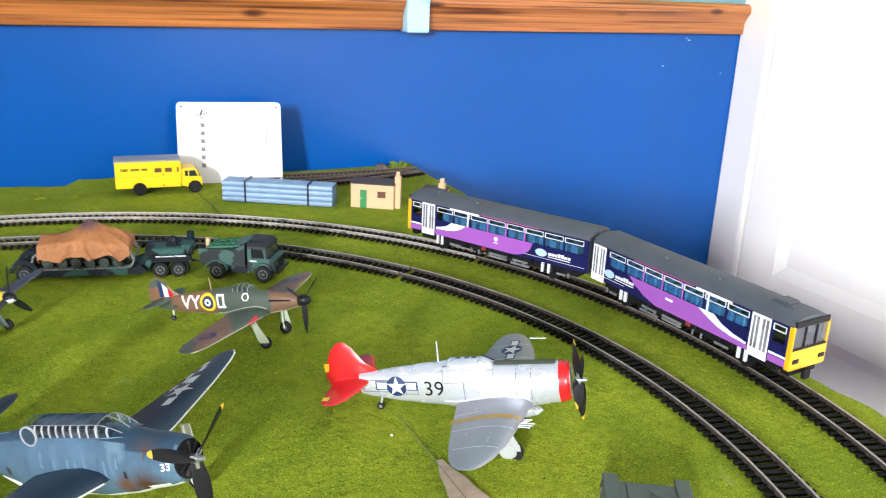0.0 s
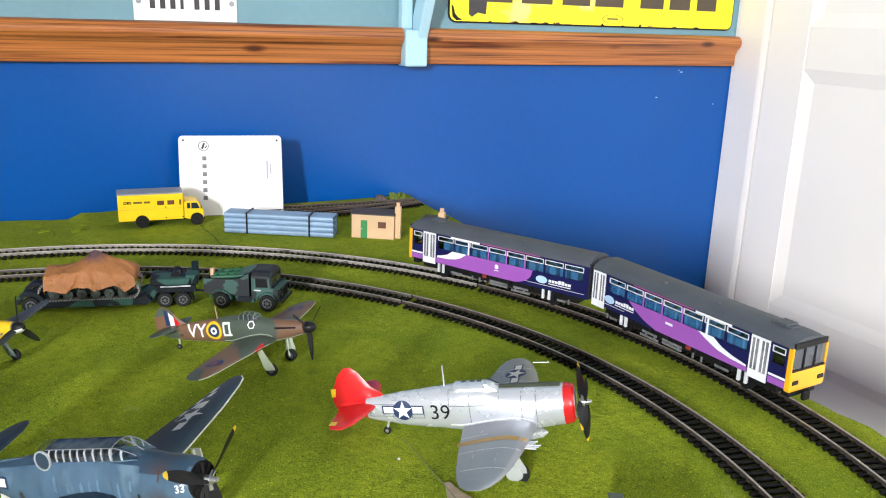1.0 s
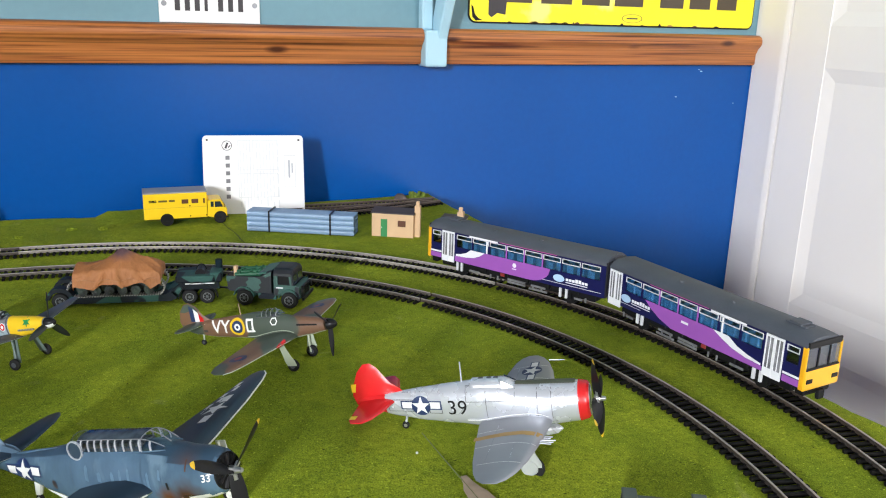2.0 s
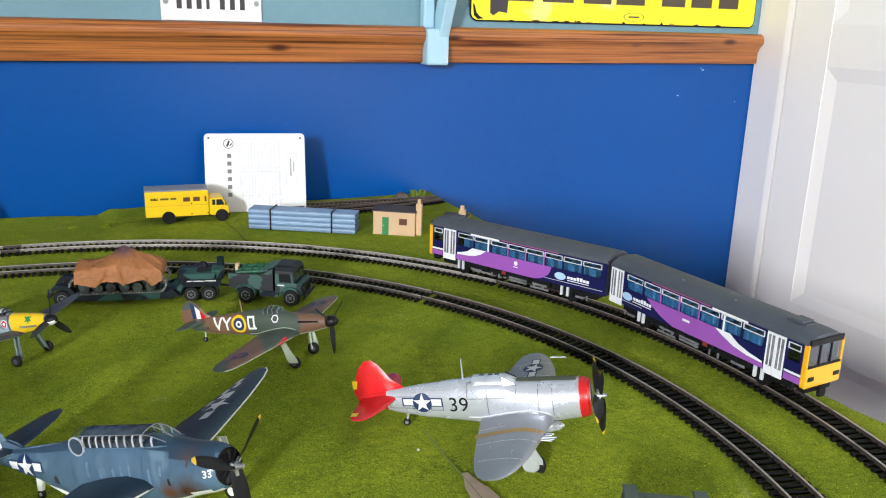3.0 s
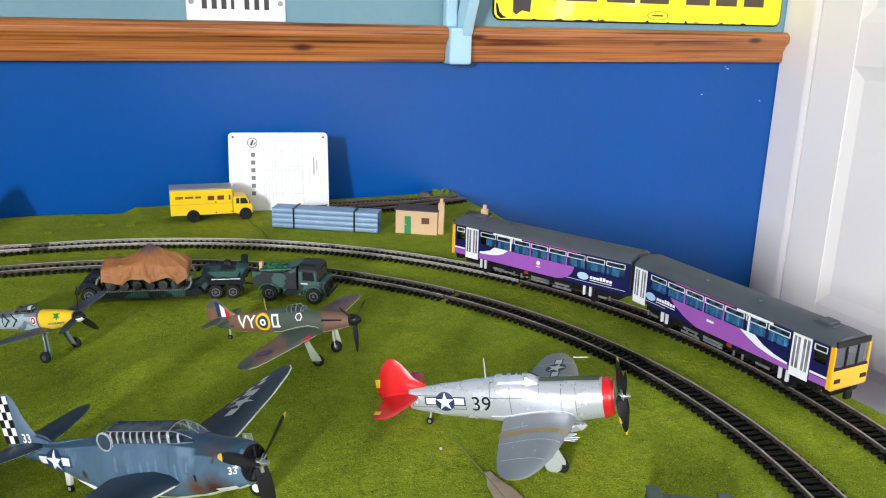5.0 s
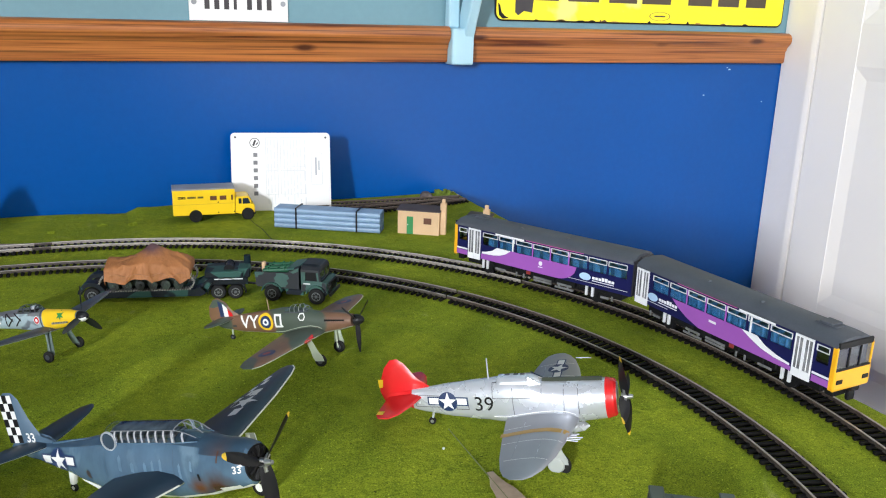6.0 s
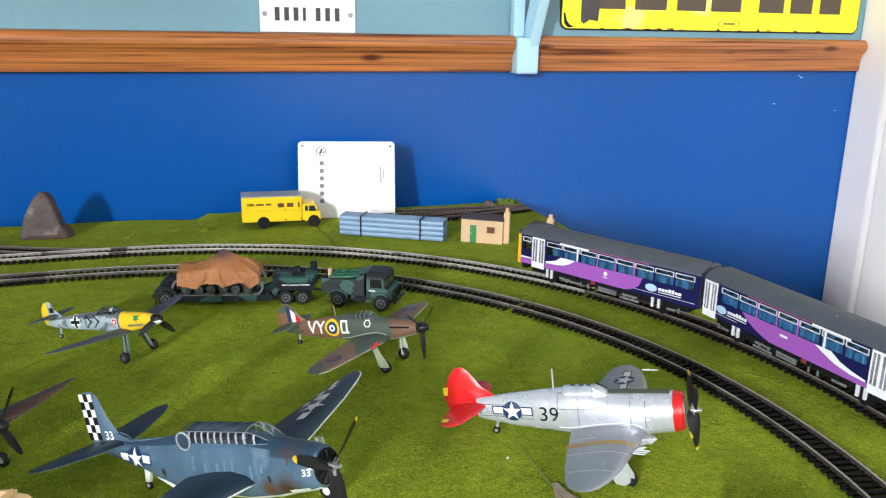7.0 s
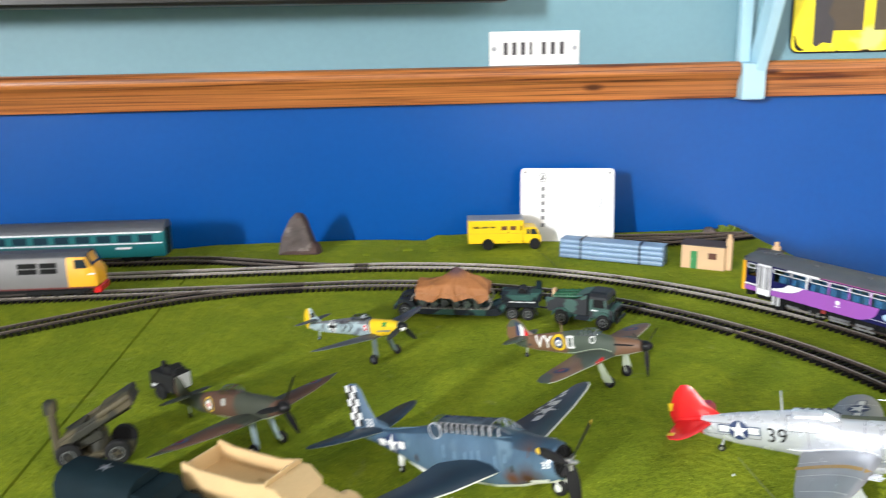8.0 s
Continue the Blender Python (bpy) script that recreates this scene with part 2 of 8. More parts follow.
PINE = wood_mat("varnished_pine", (0.465, 0.165, 0.040), (0.135, 0.030, 0.007))
PLY = node_mat("plywood_edge", (0.42, 0.33, 0.20), 0.7, vary=0.15, scale=30, grain=0.12, grain_scale=300)
GRASS = grass_mat("grass_mat")
SEAM = node_mat("seam_gap", (0.16, 0.18, 0.075), 0.9, vary=0.3, scale=200)
SLEEPER = node_mat("black_sleeper_plastic", (0.0065, 0.006, 0.0055), 0.6, vary=0.25, scale=300, per_object=0.25)
SLEEPER.node_tree.nodes["Principled BSDF"].inputs["Specular IOR Level"].default_value = 0.12
RAIL_SIDE = node_mat("grimy_rail_side", (0.060, 0.045, 0.036), 0.5, metal=0.2, vary=0.3, scale=120)
RAIL = node_mat("nickel_silver_rail", (0.39, 0.345, 0.305), 0.34, metal=0.45, vary=0.2, scale=80, spot=(0.22, 0.18, 0.15), spot_amount=0.36, spot_scale=50)

# ---------------------------------------------------------------- the room
def slab(name, x0, x1, y0, y1, z0, z1, material, bevel=0.0):
    bm = bm_new()
    box(bm, x0, x1, y0, y1, z0, z1, bevel)
    return tagged(part(name, bm, material), kind="structure")


RAIL_B = 0.180          # the dado rail's lower edge
wall_n = tagged(slab("wall_north", LEFT_X - 0.1, WALL_X + 0.2, WALL_Y, WALL_Y + 0.1, FLOOR_Z, 0.203, BLUE), "lower wall painted in bright blue emulsion", "wall")
tagged(slab("wall_north_upper", LEFT_X - 0.1, WALL_X + 0.2, WALL_Y, WALL_Y + 0.1, 0.203, CEIL_Z, PALE), "upper wall painted in pale blue emulsion", "wall")
tagged(slab("floor", LEFT_X - 0.1, WALL_X + 0.2, BACK_Y - 0.1, WALL_Y + 0.1, FLOOR_Z - 0.05, FLOOR_Z, FLOOR_BROWN), "unseen brown floor, its colour set to bounce warm light", "floor")
tagged(slab("ceiling", LEFT_X - 0.1, WALL_X + 0.2, BACK_Y - 0.1, WALL_Y + 0.1, CEIL_Z, CEIL_Z + 0.05, CEIL), "unseen ceiling, coloured dark to cut bounced light", "ceiling")


for x, z, k in ((0.941, 0.169, 1.0), (0.936, 0.172, 0.6), (0.895, 0.129, 0.8), (1.016, 0.117, 0.6)):
    bm = bm_new()
    prism(bm, [(k * a * 0.001, k * b * 0.001) for a, b in ((-2.6, 0.2), (-0.6, 1.2), (1.8, 0.5), (2.4, -0.6), (0.3, -0.4), (-1.4, -1.0))], 0.0003, Matrix.Translation((x, WALL_Y - 0.0002, z)) @ Matrix.Rotation(radians(90), 4, "X"))
    part("paint_chip", bm, PALE_GLOSS, wall_n, "tiny pale chip in the blue paint")


def wall_west():
    """The unseen side wall in pieces round its window opening, as one mesh; its added depth cuts slanting daylight."""
    bm = bm_new()
    a, b = WINDOW_Y - 0.7, WINDOW_Y + 0.7
    for y0, y1, z0, z1 in ((BACK_Y, a, FLOOR_Z, CEIL_Z), (a, b, FLOOR_Z, 1.0), (a, b, 2.2, CEIL_Z), (b, WALL_Y, FLOOR_Z, CEIL_Z)):
        box(bm, LEFT_X - 0.60, LEFT_X, y0, y1, z0, z1)
    return tagged(part("wall_west", bm, WALL_UNSEEN), "unseen beige wall, its deep window opening cutting slanting daylight", "wall", kind="structure")


wall_west()
tagged(slab("wall_south", LEFT_X - 0.1, WALL_X + 0.2, BACK_Y - 0.1, BACK_Y, FLOOR_Z, CEIL_Z, WALL_UNSEEN), "unseen beige wall closing the room, dark to cut bounced light", "wall")
tagged(slab("wall_east", WALL_X + 0.02, WALL_X + 0.2, BACK_Y, WALL_Y, FLOOR_Z, CEIL_Z, WHITE_GLOSS), "white painted wall round the door", "wall")


def dado(x0, x1, name):
    """A moulded rail: round nose above, a cove and a flat below."""
    prof = [(0, 0), (0.012, 0), (0.0135, 0.003), (0.0135, 0.017), (0.016, 0.021), (0.0165, 0.024), (0.019, 0.027), (0.023, 0.031), (0.0245, 0.035), (0.024, 0.040),
            (0.021, 0.0445), (0.016, 0.047), (0, 0.047)]
    bm = bm_new()
    loft(bm, [[(x, WALL_Y - 0.001 - d, RAIL_B + z) for d, z in prof] for x in (x0, x1)])
    return tagged(part(name, bm, PINE, smooth=True), "varnished pine dado rail with a rounded moulding", "dado rail", kind="structure")


dado(LEFT_X, 0.443, "trim_dado_rail")
dado(0.476, 1.0385, "trim_dado_rail")


def bracket():
    """The pale blue painted upright that interrupts the rail, with a raking brace above it."""
    t = thing("shelf_bracket", "pale blue painted wooden shelf bracket across the dado rail", "bracket", pose(0.4595, WALL_Y, 0))
    bm = bm_new()
    box(bm, -0.016, 0.016, -0.030, -0.001, RAIL_B - 0.003, 0.225, 0.003, 2)
    part("foot", bm, PALE_GLOSS, t)
    bm = bm_new()
    box(bm, -0.016, 0.000, -0.016, -0.001, 0.225, 0.62, 0.002)
    part("upright", bm, PALE_GLOSS, t)
    bm = bm_new()
    box(bm, 0.001, 0.016, -0.0305, -0.001, 0, 0.4, 0.002, m=Matrix.Translation((0, 0, 0.222)) @ Matrix.Rotation(radians(24), 4, "X"))
    part("brace", bm, PALE_GLOSS, t)


bracket()


def door():
    """White panelled door in the east wall, seen at a slant, with its casing."""
    t = thing("door_1", "white gloss painted panelled door, closed, in a moulded frame", "door", pose(WALL_X, 0, 0), kind="structure")
    top = FLOOR_Z + 2.02
    bm = bm_new()
    prof = [(0, 0), (-0.012, 0), (-0.0135, 0.010), (-0.0135, 0.052), (-0.0145, 0.057), (-0.0145, 0.063), (-0.0130, 0.0695), (0, 0.070)]
    loft(bm, [[(d + 0.018, 1.058 - a, z) for d, a in prof] for z in (FLOOR_Z, top + 0.02)])
    part("casing", bm, WHITE_GLOSS, t, smooth=True)
    bm = bm_new()
    loft(bm, [[(d + 0.018, 0.215 - 0.07 + a, z) for d, a in prof] for z in (FLOOR_Z, top + 0.02)])
    part("casing", bm, WHITE_GLOSS, t, smooth=True)
    y0, y1 = 0.225, 0.985
    stile, lock = 0.076, ((FLOOR_Z, FLOOR_Z + 0.20), (-0.256, -0.187), (0.182, 0.248), (top - 0.11, top))
    bm = bm_new()
    for a, b in ((y0, y0 + stile), (y1 - stile, y1), ((y0 + y1) / 2 - 0.05, (y0 + y1) / 2 + 0.05)):
        box(bm, 0.004, 0.034, a, b, FLOOR_Z, top, 0.002)
    for a, b in lock:
        box(bm, 0.0045, 0.034, y0 + 0.01, y1 - 0.01, a, b, 0.002)
    part("leaf", bm, WHITE_GLOSS, t)
    for i in range(3):
        for a, b in ((y0 + stile, (y0 + y1) / 2 - 0.05), ((y0 + y1) / 2 + 0.05, y1 - stile)):
            bm = bm_new()
            z0, z1 = lock[i][1], lock[i + 1][0]
            o = [(0.0046, a - 0.002, z0 - 0.002), (0.0046, b + 0.002, z0 - 0.002), (0.0046, b + 0.002, z1 + 0.002), (0.0046, a - 0.002, z1 + 0.002)]
            q = [(0.0092, a + 0.018, z0 + 0.018), (0.0092, b - 0.018, z0 + 0.018), (0.0092, b - 0.018, z1 - 0.018), (0.0092, a + 0.018, z1 - 0.018)]
            loft(bm, [o, q], cap=False)
            bm.faces.new([bm.verts.new(p) for p in q])
            part("panel", bm, WHITE_GLOSS, t)


door()


# ---------------------------------------------------------------- the layout board
B_X0, B_X1, B_Y0, B_Y1 = -1.25, 0.458, -0.16, 1.047
board = thing("layout_board", "plywood layout board in three panels covered with green grass mat", "model layout", kind="structure")
SEAMS = (-0.265, 0.180)


def grass_panel(x0, x1):
    """One panel: ply below, and a mat with faint waves and a ragged edge."""
    bm = bm_new()
    box(bm, x0, x1, B_Y0, B_Y1, -0.055, -0.0035)
    part("panel", bm, PLY, board)
    bm = bm_new()
    nx, ny = max(4, int((x1 - x0) / 0.012)), int((B_Y1 - B_Y0) / 0.012)
    rows = []
    for j in range(ny + 1):
        row = []
        for i in range(nx + 1):
            x, y = x0 + (x1 - x0) * i / nx, B_Y0 + (B_Y1 - B_Y0) * j / ny
            z = 0.0012 * (noise.noise((x * 9, y * 9, 1.0)) - 0.4)
            if i in (0, nx) or j == ny:
                shut = 0.0 if j == ny or abs(x - SEAMS[1]) > 0.002 else min(1.0, max(0.0, (y - 0.30) / 0.10))
                z -= 0.0006 * (1 - shut)
                x += 0.0007 * (1 - shut) * noise.noise((x * 90, y * 90, 3.0)) + shut * (SEAMS[1] - x)
            z = min(z, 0.0003)
            if i == nx and abs(x - B_X1) < 0.004:      # the torn rim at the open end curls and wanders
                x += 0.0022 * noise.noise((y * 40, 5.0, 2.0))
                z += 0.0022 * max(0.0, noise.noise((y * 30, 9.0, 4.0)))
            row.append(bm.verts.new((x, y, z)))
        rows.append(row)
    for a, b in zip(rows, rows[1:]):
        for i in range(nx):
            bm.faces.new((a[i], a[i + 1], b[i + 1], b[i]))
    edge = [r[0] for r in rows], [r[-1] for r in rows], rows[-1], rows[0]
    for line in edge:
        low = [bm.verts.new((v.co.x, v.co.y, -0.0036)) for v in line]
        for i in range(len(line) - 1):
            bm.faces.new((line[i], line[i + 1], low[i + 1], low[i]))
    part("grass_mat", bm, GRASS, board, "worn flocked green grass mat", smooth=True)


grass_panel(B_X0, SEAMS[0] - 0.0011)
grass_panel(SEAMS[0] + 0.0009, SEAMS[1] - 0.0002)
grass_panel(SEAMS[1] + 0.0002, B_X1)
for lx in (B_X0 + 0.05, -0.4, 0.40):
    for ly in (B_Y0 + 0.05, B_Y1 - 0.09):
        bm = bm_new()
        box(bm, lx - 0.02, lx + 0.02, ly - 0.02, ly + 0.02, FLOOR_Z, -0.055, 0.002)
        part("leg", bm, PLY, board)


# ---------------------------------------------------------------- the tracks
SL_MESH = None


def sleeper_mesh():
    bm = bm_new()
    box(bm, -0.00135, 0.00135, -0.0142, 0.0142, 0.0, 0.0024, 0.0004)
    for s in (-1, 1):
        box(bm, -0.0010, 0.0010, s * 0.0090 - 0.0016, s * 0.0090 + 0.0016, 0.0024, 0.0032)
    me = bpy.data.meshes.new("sleeper")
    bm.to_mesh(me)
    bm.free()
    me.materials.append(SLEEPER)
    return me


def line_path(*segs):
    """Points with headings along straights ('s', x0, y0, x1, y1) and arcs ('a', cx, cy, r, from, to in degrees), a millimetre apart or so."""
    out = []
    for s in segs:
        if s[0] == "s":
            _, x0, y0, x1, y1 = s
            n = max(2, int(math.hypot(x1 - x0, y1 - y0) / 0.004))
            out += [(x0 + (x1 - x0) * i / n, y0 + (y1 - y0) * i / n) for i in range(n + 1)]
        else:
            _, cx, cy, r, a, b = s
            n = max(4, int(abs(radians(b - a)) * r / 0.004))
            out += [(cx + r * math.cos(radians(a + (b - a) * i / n)), cy + r * math.sin(radians(a + (b - a) * i / n))) for i in range(n + 1)]
    pts = [out[0]]
    for p in out[1:]:
        if math.dist(p, pts[-1]) > 0.001:
            pts.append(p)
    return pts


def along(pts, step, start=0.0):
    """Places and headings every step metres along a line."""
    res, d, need = [], 0.0, start
    for a, b in zip(pts, pts[1:]):
        L = math.dist(a, b)
        while need <= d + L:
            k = (need - d) / L
            res.append((a[0] + (b[0] - a[0]) * k, a[1] + (b[1] - a[1]) * k, math.atan2(b[1] - a[1], b[0] - a[0])))
            need += step
        d += L
    return res


def rail_rings(pts, off, z0=0.0026):
    prof = [(-0.0011, 0), (0.0011, 0), (0.0011, 0.0004), (0.0004, 0.0008), (0.0004, 0.0018), (0.0007, 0.0021), (0.0007, 0.0024), (0.0005, 0.0028), (-0.0005, 0.0028), (-0.0007, 0.0024), (-0.0007, 0.0021),
            (-0.0004, 0.0018), (-0.0004, 0.0008), (-0.0011, 0.0004)]
    rings = []
    for i, p in enumerate(pts):
        a, b = pts[max(0, i - 1)], pts[min(len(pts) - 1, i + 1)]
        h = math.atan2(b[1] - a[1], b[0] - a[0])
        nx, ny = -math.sin(h), math.cos(h)
        rings.append([(p[0] + nx * (off + u), p[1] + ny * (off + u), z0 + v) for u, v in prof])
    return rings


def track(name, pts, label, base=0.0, step=0.0061, mats=None):
    global SL_MESH
    t = thing(name, label, "model track")
    for s in (-1, 1):
        bm = bm_new()
        loft(bm, rail_rings(pts, s * 0.0087))
        bmesh.ops.recalc_face_normals(bm, faces=bm.faces)
        bm.normal_update()
        for f in bm.faces:
            f.material_index = 1 if f.normal.z > 0.3 and f.calc_center_median().z > 0.005 else 0
        part("rail", bm, mats or [RAIL_SIDE, RAIL], t, smooth=False)
    if SL_MESH is None:
        SL_MESH = sleeper_mesh()
    rnd = random.Random(len(pts))
    for x, y, h in along(pts, step, 0.003):
        shared("sleeper", SL_MESH, t, Matrix.Translation((x, y, 0.0)) @ Matrix.Rotation(h + rnd.uniform(-0.012, 0.012), 4, "Z"))
    if base:
        t.matrix_basis = pose(0, 0, base)
    return t


OUT_C, OUT_R = (-0.076, 0.394), 0.504
IN_C, IN_R = (-0.090, 0.382), 0.442
# far rails: the same worn metal painted paler for the light they reflect
HALF_GLINT_SIDE = node_mat("half_glint_rail_side", (0.105, 0.089, 0.075), 0.45, metal=0.3, vary=0.3, scale=120)
HALF_GLINT_TOP = node_mat("half_glint_rail_top", (0.43, 0.385, 0.34), 0.34, metal=0.35, vary=0.2, scale=80, spot=(0.26, 0.22, 0.19), spot_amount=0.40, spot_scale=40)
GLINT_RAIL = [node_mat("glint_rail_side", (0.30, 0.27, 0.24), 0.42, metal=0.3, vary=0.25, scale=120, spot=(0.10, 0.08, 0.065), spot_amount=0.38, spot_scale=40),
         node_mat("glint_rail_top", (0.62, 0.58, 0.52), 0.34, metal=0.3, vary=0.15, scale=80)]
track("track", line_path(("a", *OUT_C, OUT_R, -32, 29.9)), "curve of the outer oval, model railway track with grimy rails")
track("track", line_path(("a", *OUT_C, OUT_R, 30.1, 90), ("s", -0.076, 0.898, -0.80, 0.898)), "outer oval's far side of model track, rail glint painted pale", mats=GLINT_RAIL)
track("track", line_path(("a", *IN_C, IN_R, -36, 33.9)), "curve of the inner oval, model railway track with dark sleepers")
track("track", line_path(("a", *IN_C, IN_R, 34.1, 90), ("s", -0.090, 0.824, -0.90, 0.824)), "inner oval's far side of model track, faint rail glint painted", mats=[HALF_GLINT_SIDE, HALF_GLINT_TOP])


def siding_points():
    """Leaves the outer oval and swings over to a line nearer the wall."""
    pts = []
    for i in range(260):
        x = -0.055 - i * 0.004
        k = min(1.0, max(0.0, (-0.055 - x) / 0.24))
        pts.append((x, 0.897 + 0.068 * k * k * (3 - 2 * k)))
    return pts


DULL = [node_mat("brown_rail_side", (0.045, 0.034, 0.027), 0.6, vary=0.3, scale=120), node_mat("dull_brown_rail", (0.20, 0.165, 0.135), 0.45, metal=0.3, vary=0.3, scale=80)]
track("track", siding_points(), "siding of model railway track with turnout, beside the wall", mats=DULL)
DIV_R, DIV_A = 0.33, 34.0
dx, dy = DIV_R * math.sin(radians(DIV_A)), DIV_R * (1 - math.cos(radians(DIV_A)))
track("track", line_path(("a", -0.125, 0.824 - DIV_R, DIV_R, 90, 90 + DIV_A),
                         ("s", -0.125 - dx, 0.824 - dy, -0.125 - dx - 0.40, 0.824 - dy - 0.40 * math.tan(radians(DIV_A)))),
      "branch of model railway track leaving the inner oval", mats=DULL)
RUSTY = [node_mat("rusty_rail_side", (0.060, 0.042, 0.032), 0.6, vary=0.3, scale=120), node_mat("tarnished_rail", (0.15, 0.115, 0.09), 0.5, metal=0.2, vary=0.3, scale=80)]
track("track", line_path(("s", 0.232, 1.001, 0.447, 0.990)), "short dead-end length of brown weathered model track", base=0.0004, mats=RUSTY)
track("loose_track_piece", line_path(("a", 0.262, 1.690, 0.728, 266, 284.5)), "loose curved length of brown weathered model track", base=0.0010, mats=RUSTY)

# ---------------------------------------------------------------- materials of the models
def plain(name, c, rough=0.45, metal=0.0, vary=0.06, scale=60.0, **k):
    return node_mat(name, c, rough, metal, vary, scale, **k)


def camo_mat(name, a, b, scale, rough=0.5, seed=0.0, soft=0.03, level=0.5):
    """Two paints in large soft-edged patches."""
    m = node_mat(name, a, rough, vary=0.08, scale=120, grain=0.05, grain_scale=900)
    n, l = m.node_tree.nodes, m.node_tree.links
    bs = n["Principled BSDF"]
    src = bs.inputs["Base Color"].links[0].from_socket
    tc = n.new("ShaderNodeTexCoord")
    mp = n.new("ShaderNodeMapping")
    mp.inputs["Location"].default_value = (seed, seed * 0.7, 0)
    l.new(tc.outputs["Object"], mp.inputs["Vector"])
    t = n.new("ShaderNodeTexNoise")
    t.inputs["Scale"].default_value, t.inputs["Detail"].default_value, t.inputs["Distortion"].default_value = scale, 1.0, 0.5
    l.new(mp.outputs["Vector"], t.inputs["Vector"])
    r = n.new("ShaderNodeMapRange")
    r.inputs["From Min"].default_value, r.inputs["From Max"].default_value = level - soft, level + soft
    l.new(t.outputs["Fac"], r.inputs["Value"])
    mx = n.new("ShaderNodeMix")
    mx.data_type = "RGBA"
    l.new(r.outputs["Result"], mx.inputs["Factor"])
    l.new(src, mx.inputs["A"])
    mx.inputs["B"].default_value = (*b, 1)
    l.new(mx.outputs["Result"], bs.inputs["Base Color"])
    return m


def tint_round(m, at, r0, r1, colour):
    """A ragged patch of another colour round one point of the thing."""
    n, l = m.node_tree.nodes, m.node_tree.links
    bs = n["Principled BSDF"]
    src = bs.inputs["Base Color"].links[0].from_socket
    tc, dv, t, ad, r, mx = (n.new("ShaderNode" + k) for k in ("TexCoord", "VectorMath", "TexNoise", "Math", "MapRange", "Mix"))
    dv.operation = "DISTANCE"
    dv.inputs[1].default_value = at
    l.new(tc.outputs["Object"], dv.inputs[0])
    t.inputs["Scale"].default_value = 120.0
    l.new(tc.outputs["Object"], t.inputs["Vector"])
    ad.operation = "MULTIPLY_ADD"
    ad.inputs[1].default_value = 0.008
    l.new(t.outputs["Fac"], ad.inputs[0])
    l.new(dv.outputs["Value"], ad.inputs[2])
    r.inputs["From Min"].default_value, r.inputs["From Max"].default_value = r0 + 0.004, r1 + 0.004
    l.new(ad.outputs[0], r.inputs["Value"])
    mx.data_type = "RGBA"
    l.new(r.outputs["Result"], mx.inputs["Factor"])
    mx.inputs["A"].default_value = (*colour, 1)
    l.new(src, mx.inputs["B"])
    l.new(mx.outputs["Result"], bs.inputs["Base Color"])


BLACK = plain("black_paint", (0.012, 0.012, 0.013), 0.35)
SATIN = plain("black_rubber", (0.011, 0.011, 0.012), 0.7)
SATIN.node_tree.nodes["Principled BSDF"].inputs["Specular IOR Level"].default_value = 0.25
WHITE = plain("white_paint", (0.78, 0.78, 0.77), 0.4, vary=0.03)
RED = plain("red_paint", (0.58, 0.016, 0.018), 0.25)
DULL_RED = plain("dull_red_paint", (0.24, 0.030, 0.028), 0.45)
YELLOW = plain("yellow_paint", (0.76, 0.50, 0.012), 0.38)
NAVY = plain("navy_insignia_paint", (0.012, 0.030, 0.10), 0.45)
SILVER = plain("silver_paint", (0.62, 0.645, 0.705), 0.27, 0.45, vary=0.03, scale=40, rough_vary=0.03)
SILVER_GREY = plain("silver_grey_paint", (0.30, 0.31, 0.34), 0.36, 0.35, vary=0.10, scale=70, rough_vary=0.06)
OLIVE = plain("anti_glare_olive", (0.075, 0.085, 0.055), 0.6)
GOLD = plain("ochre_band", (0.40, 0.24, 0.05), 0.45)
STEEL = plain("bare_metal", (0.55, 0.55, 0.56), 0.28, 0.9)
SEA_BLUE = node_mat("sea_blue_paint", (0.078, 0.133, 0.200), 0.23, vary=0.30, scale=40, grain=0.06, grain_scale=500, spot=(0.13, 0.20, 0.27), spot_amount=0.45, spot_scale=60, stretch=(1, 1, 0.35))
TOP_BLUE = node_mat("weathered_top_blue_paint", (0.030, 0.060, 0.100), 0.40, vary=0.25, scale=35, grain=0.06, grain_scale=500, spot=(0.075, 0.13, 0.19), spot_amount=0.44, spot_scale=40)
DARK_BLUE = node_mat("dark_sea_blue_paint", (0.012, 0.026, 0.046), 0.42, vary=0.22, scale=40, grain=0.06, grain_scale=500)
UNDER_WHITE = plain("off_white_underside", (0.66, 0.67, 0.62), 0.5)
SCUFF = node_mat("worn_blue_paint", (0.100, 0.178, 0.262), 0.45, vary=0.2, scale=200)
RUST = node_mat("exhaust_stain", (0.085, 0.038, 0.022), 0.55, vary=0.3, scale=120)
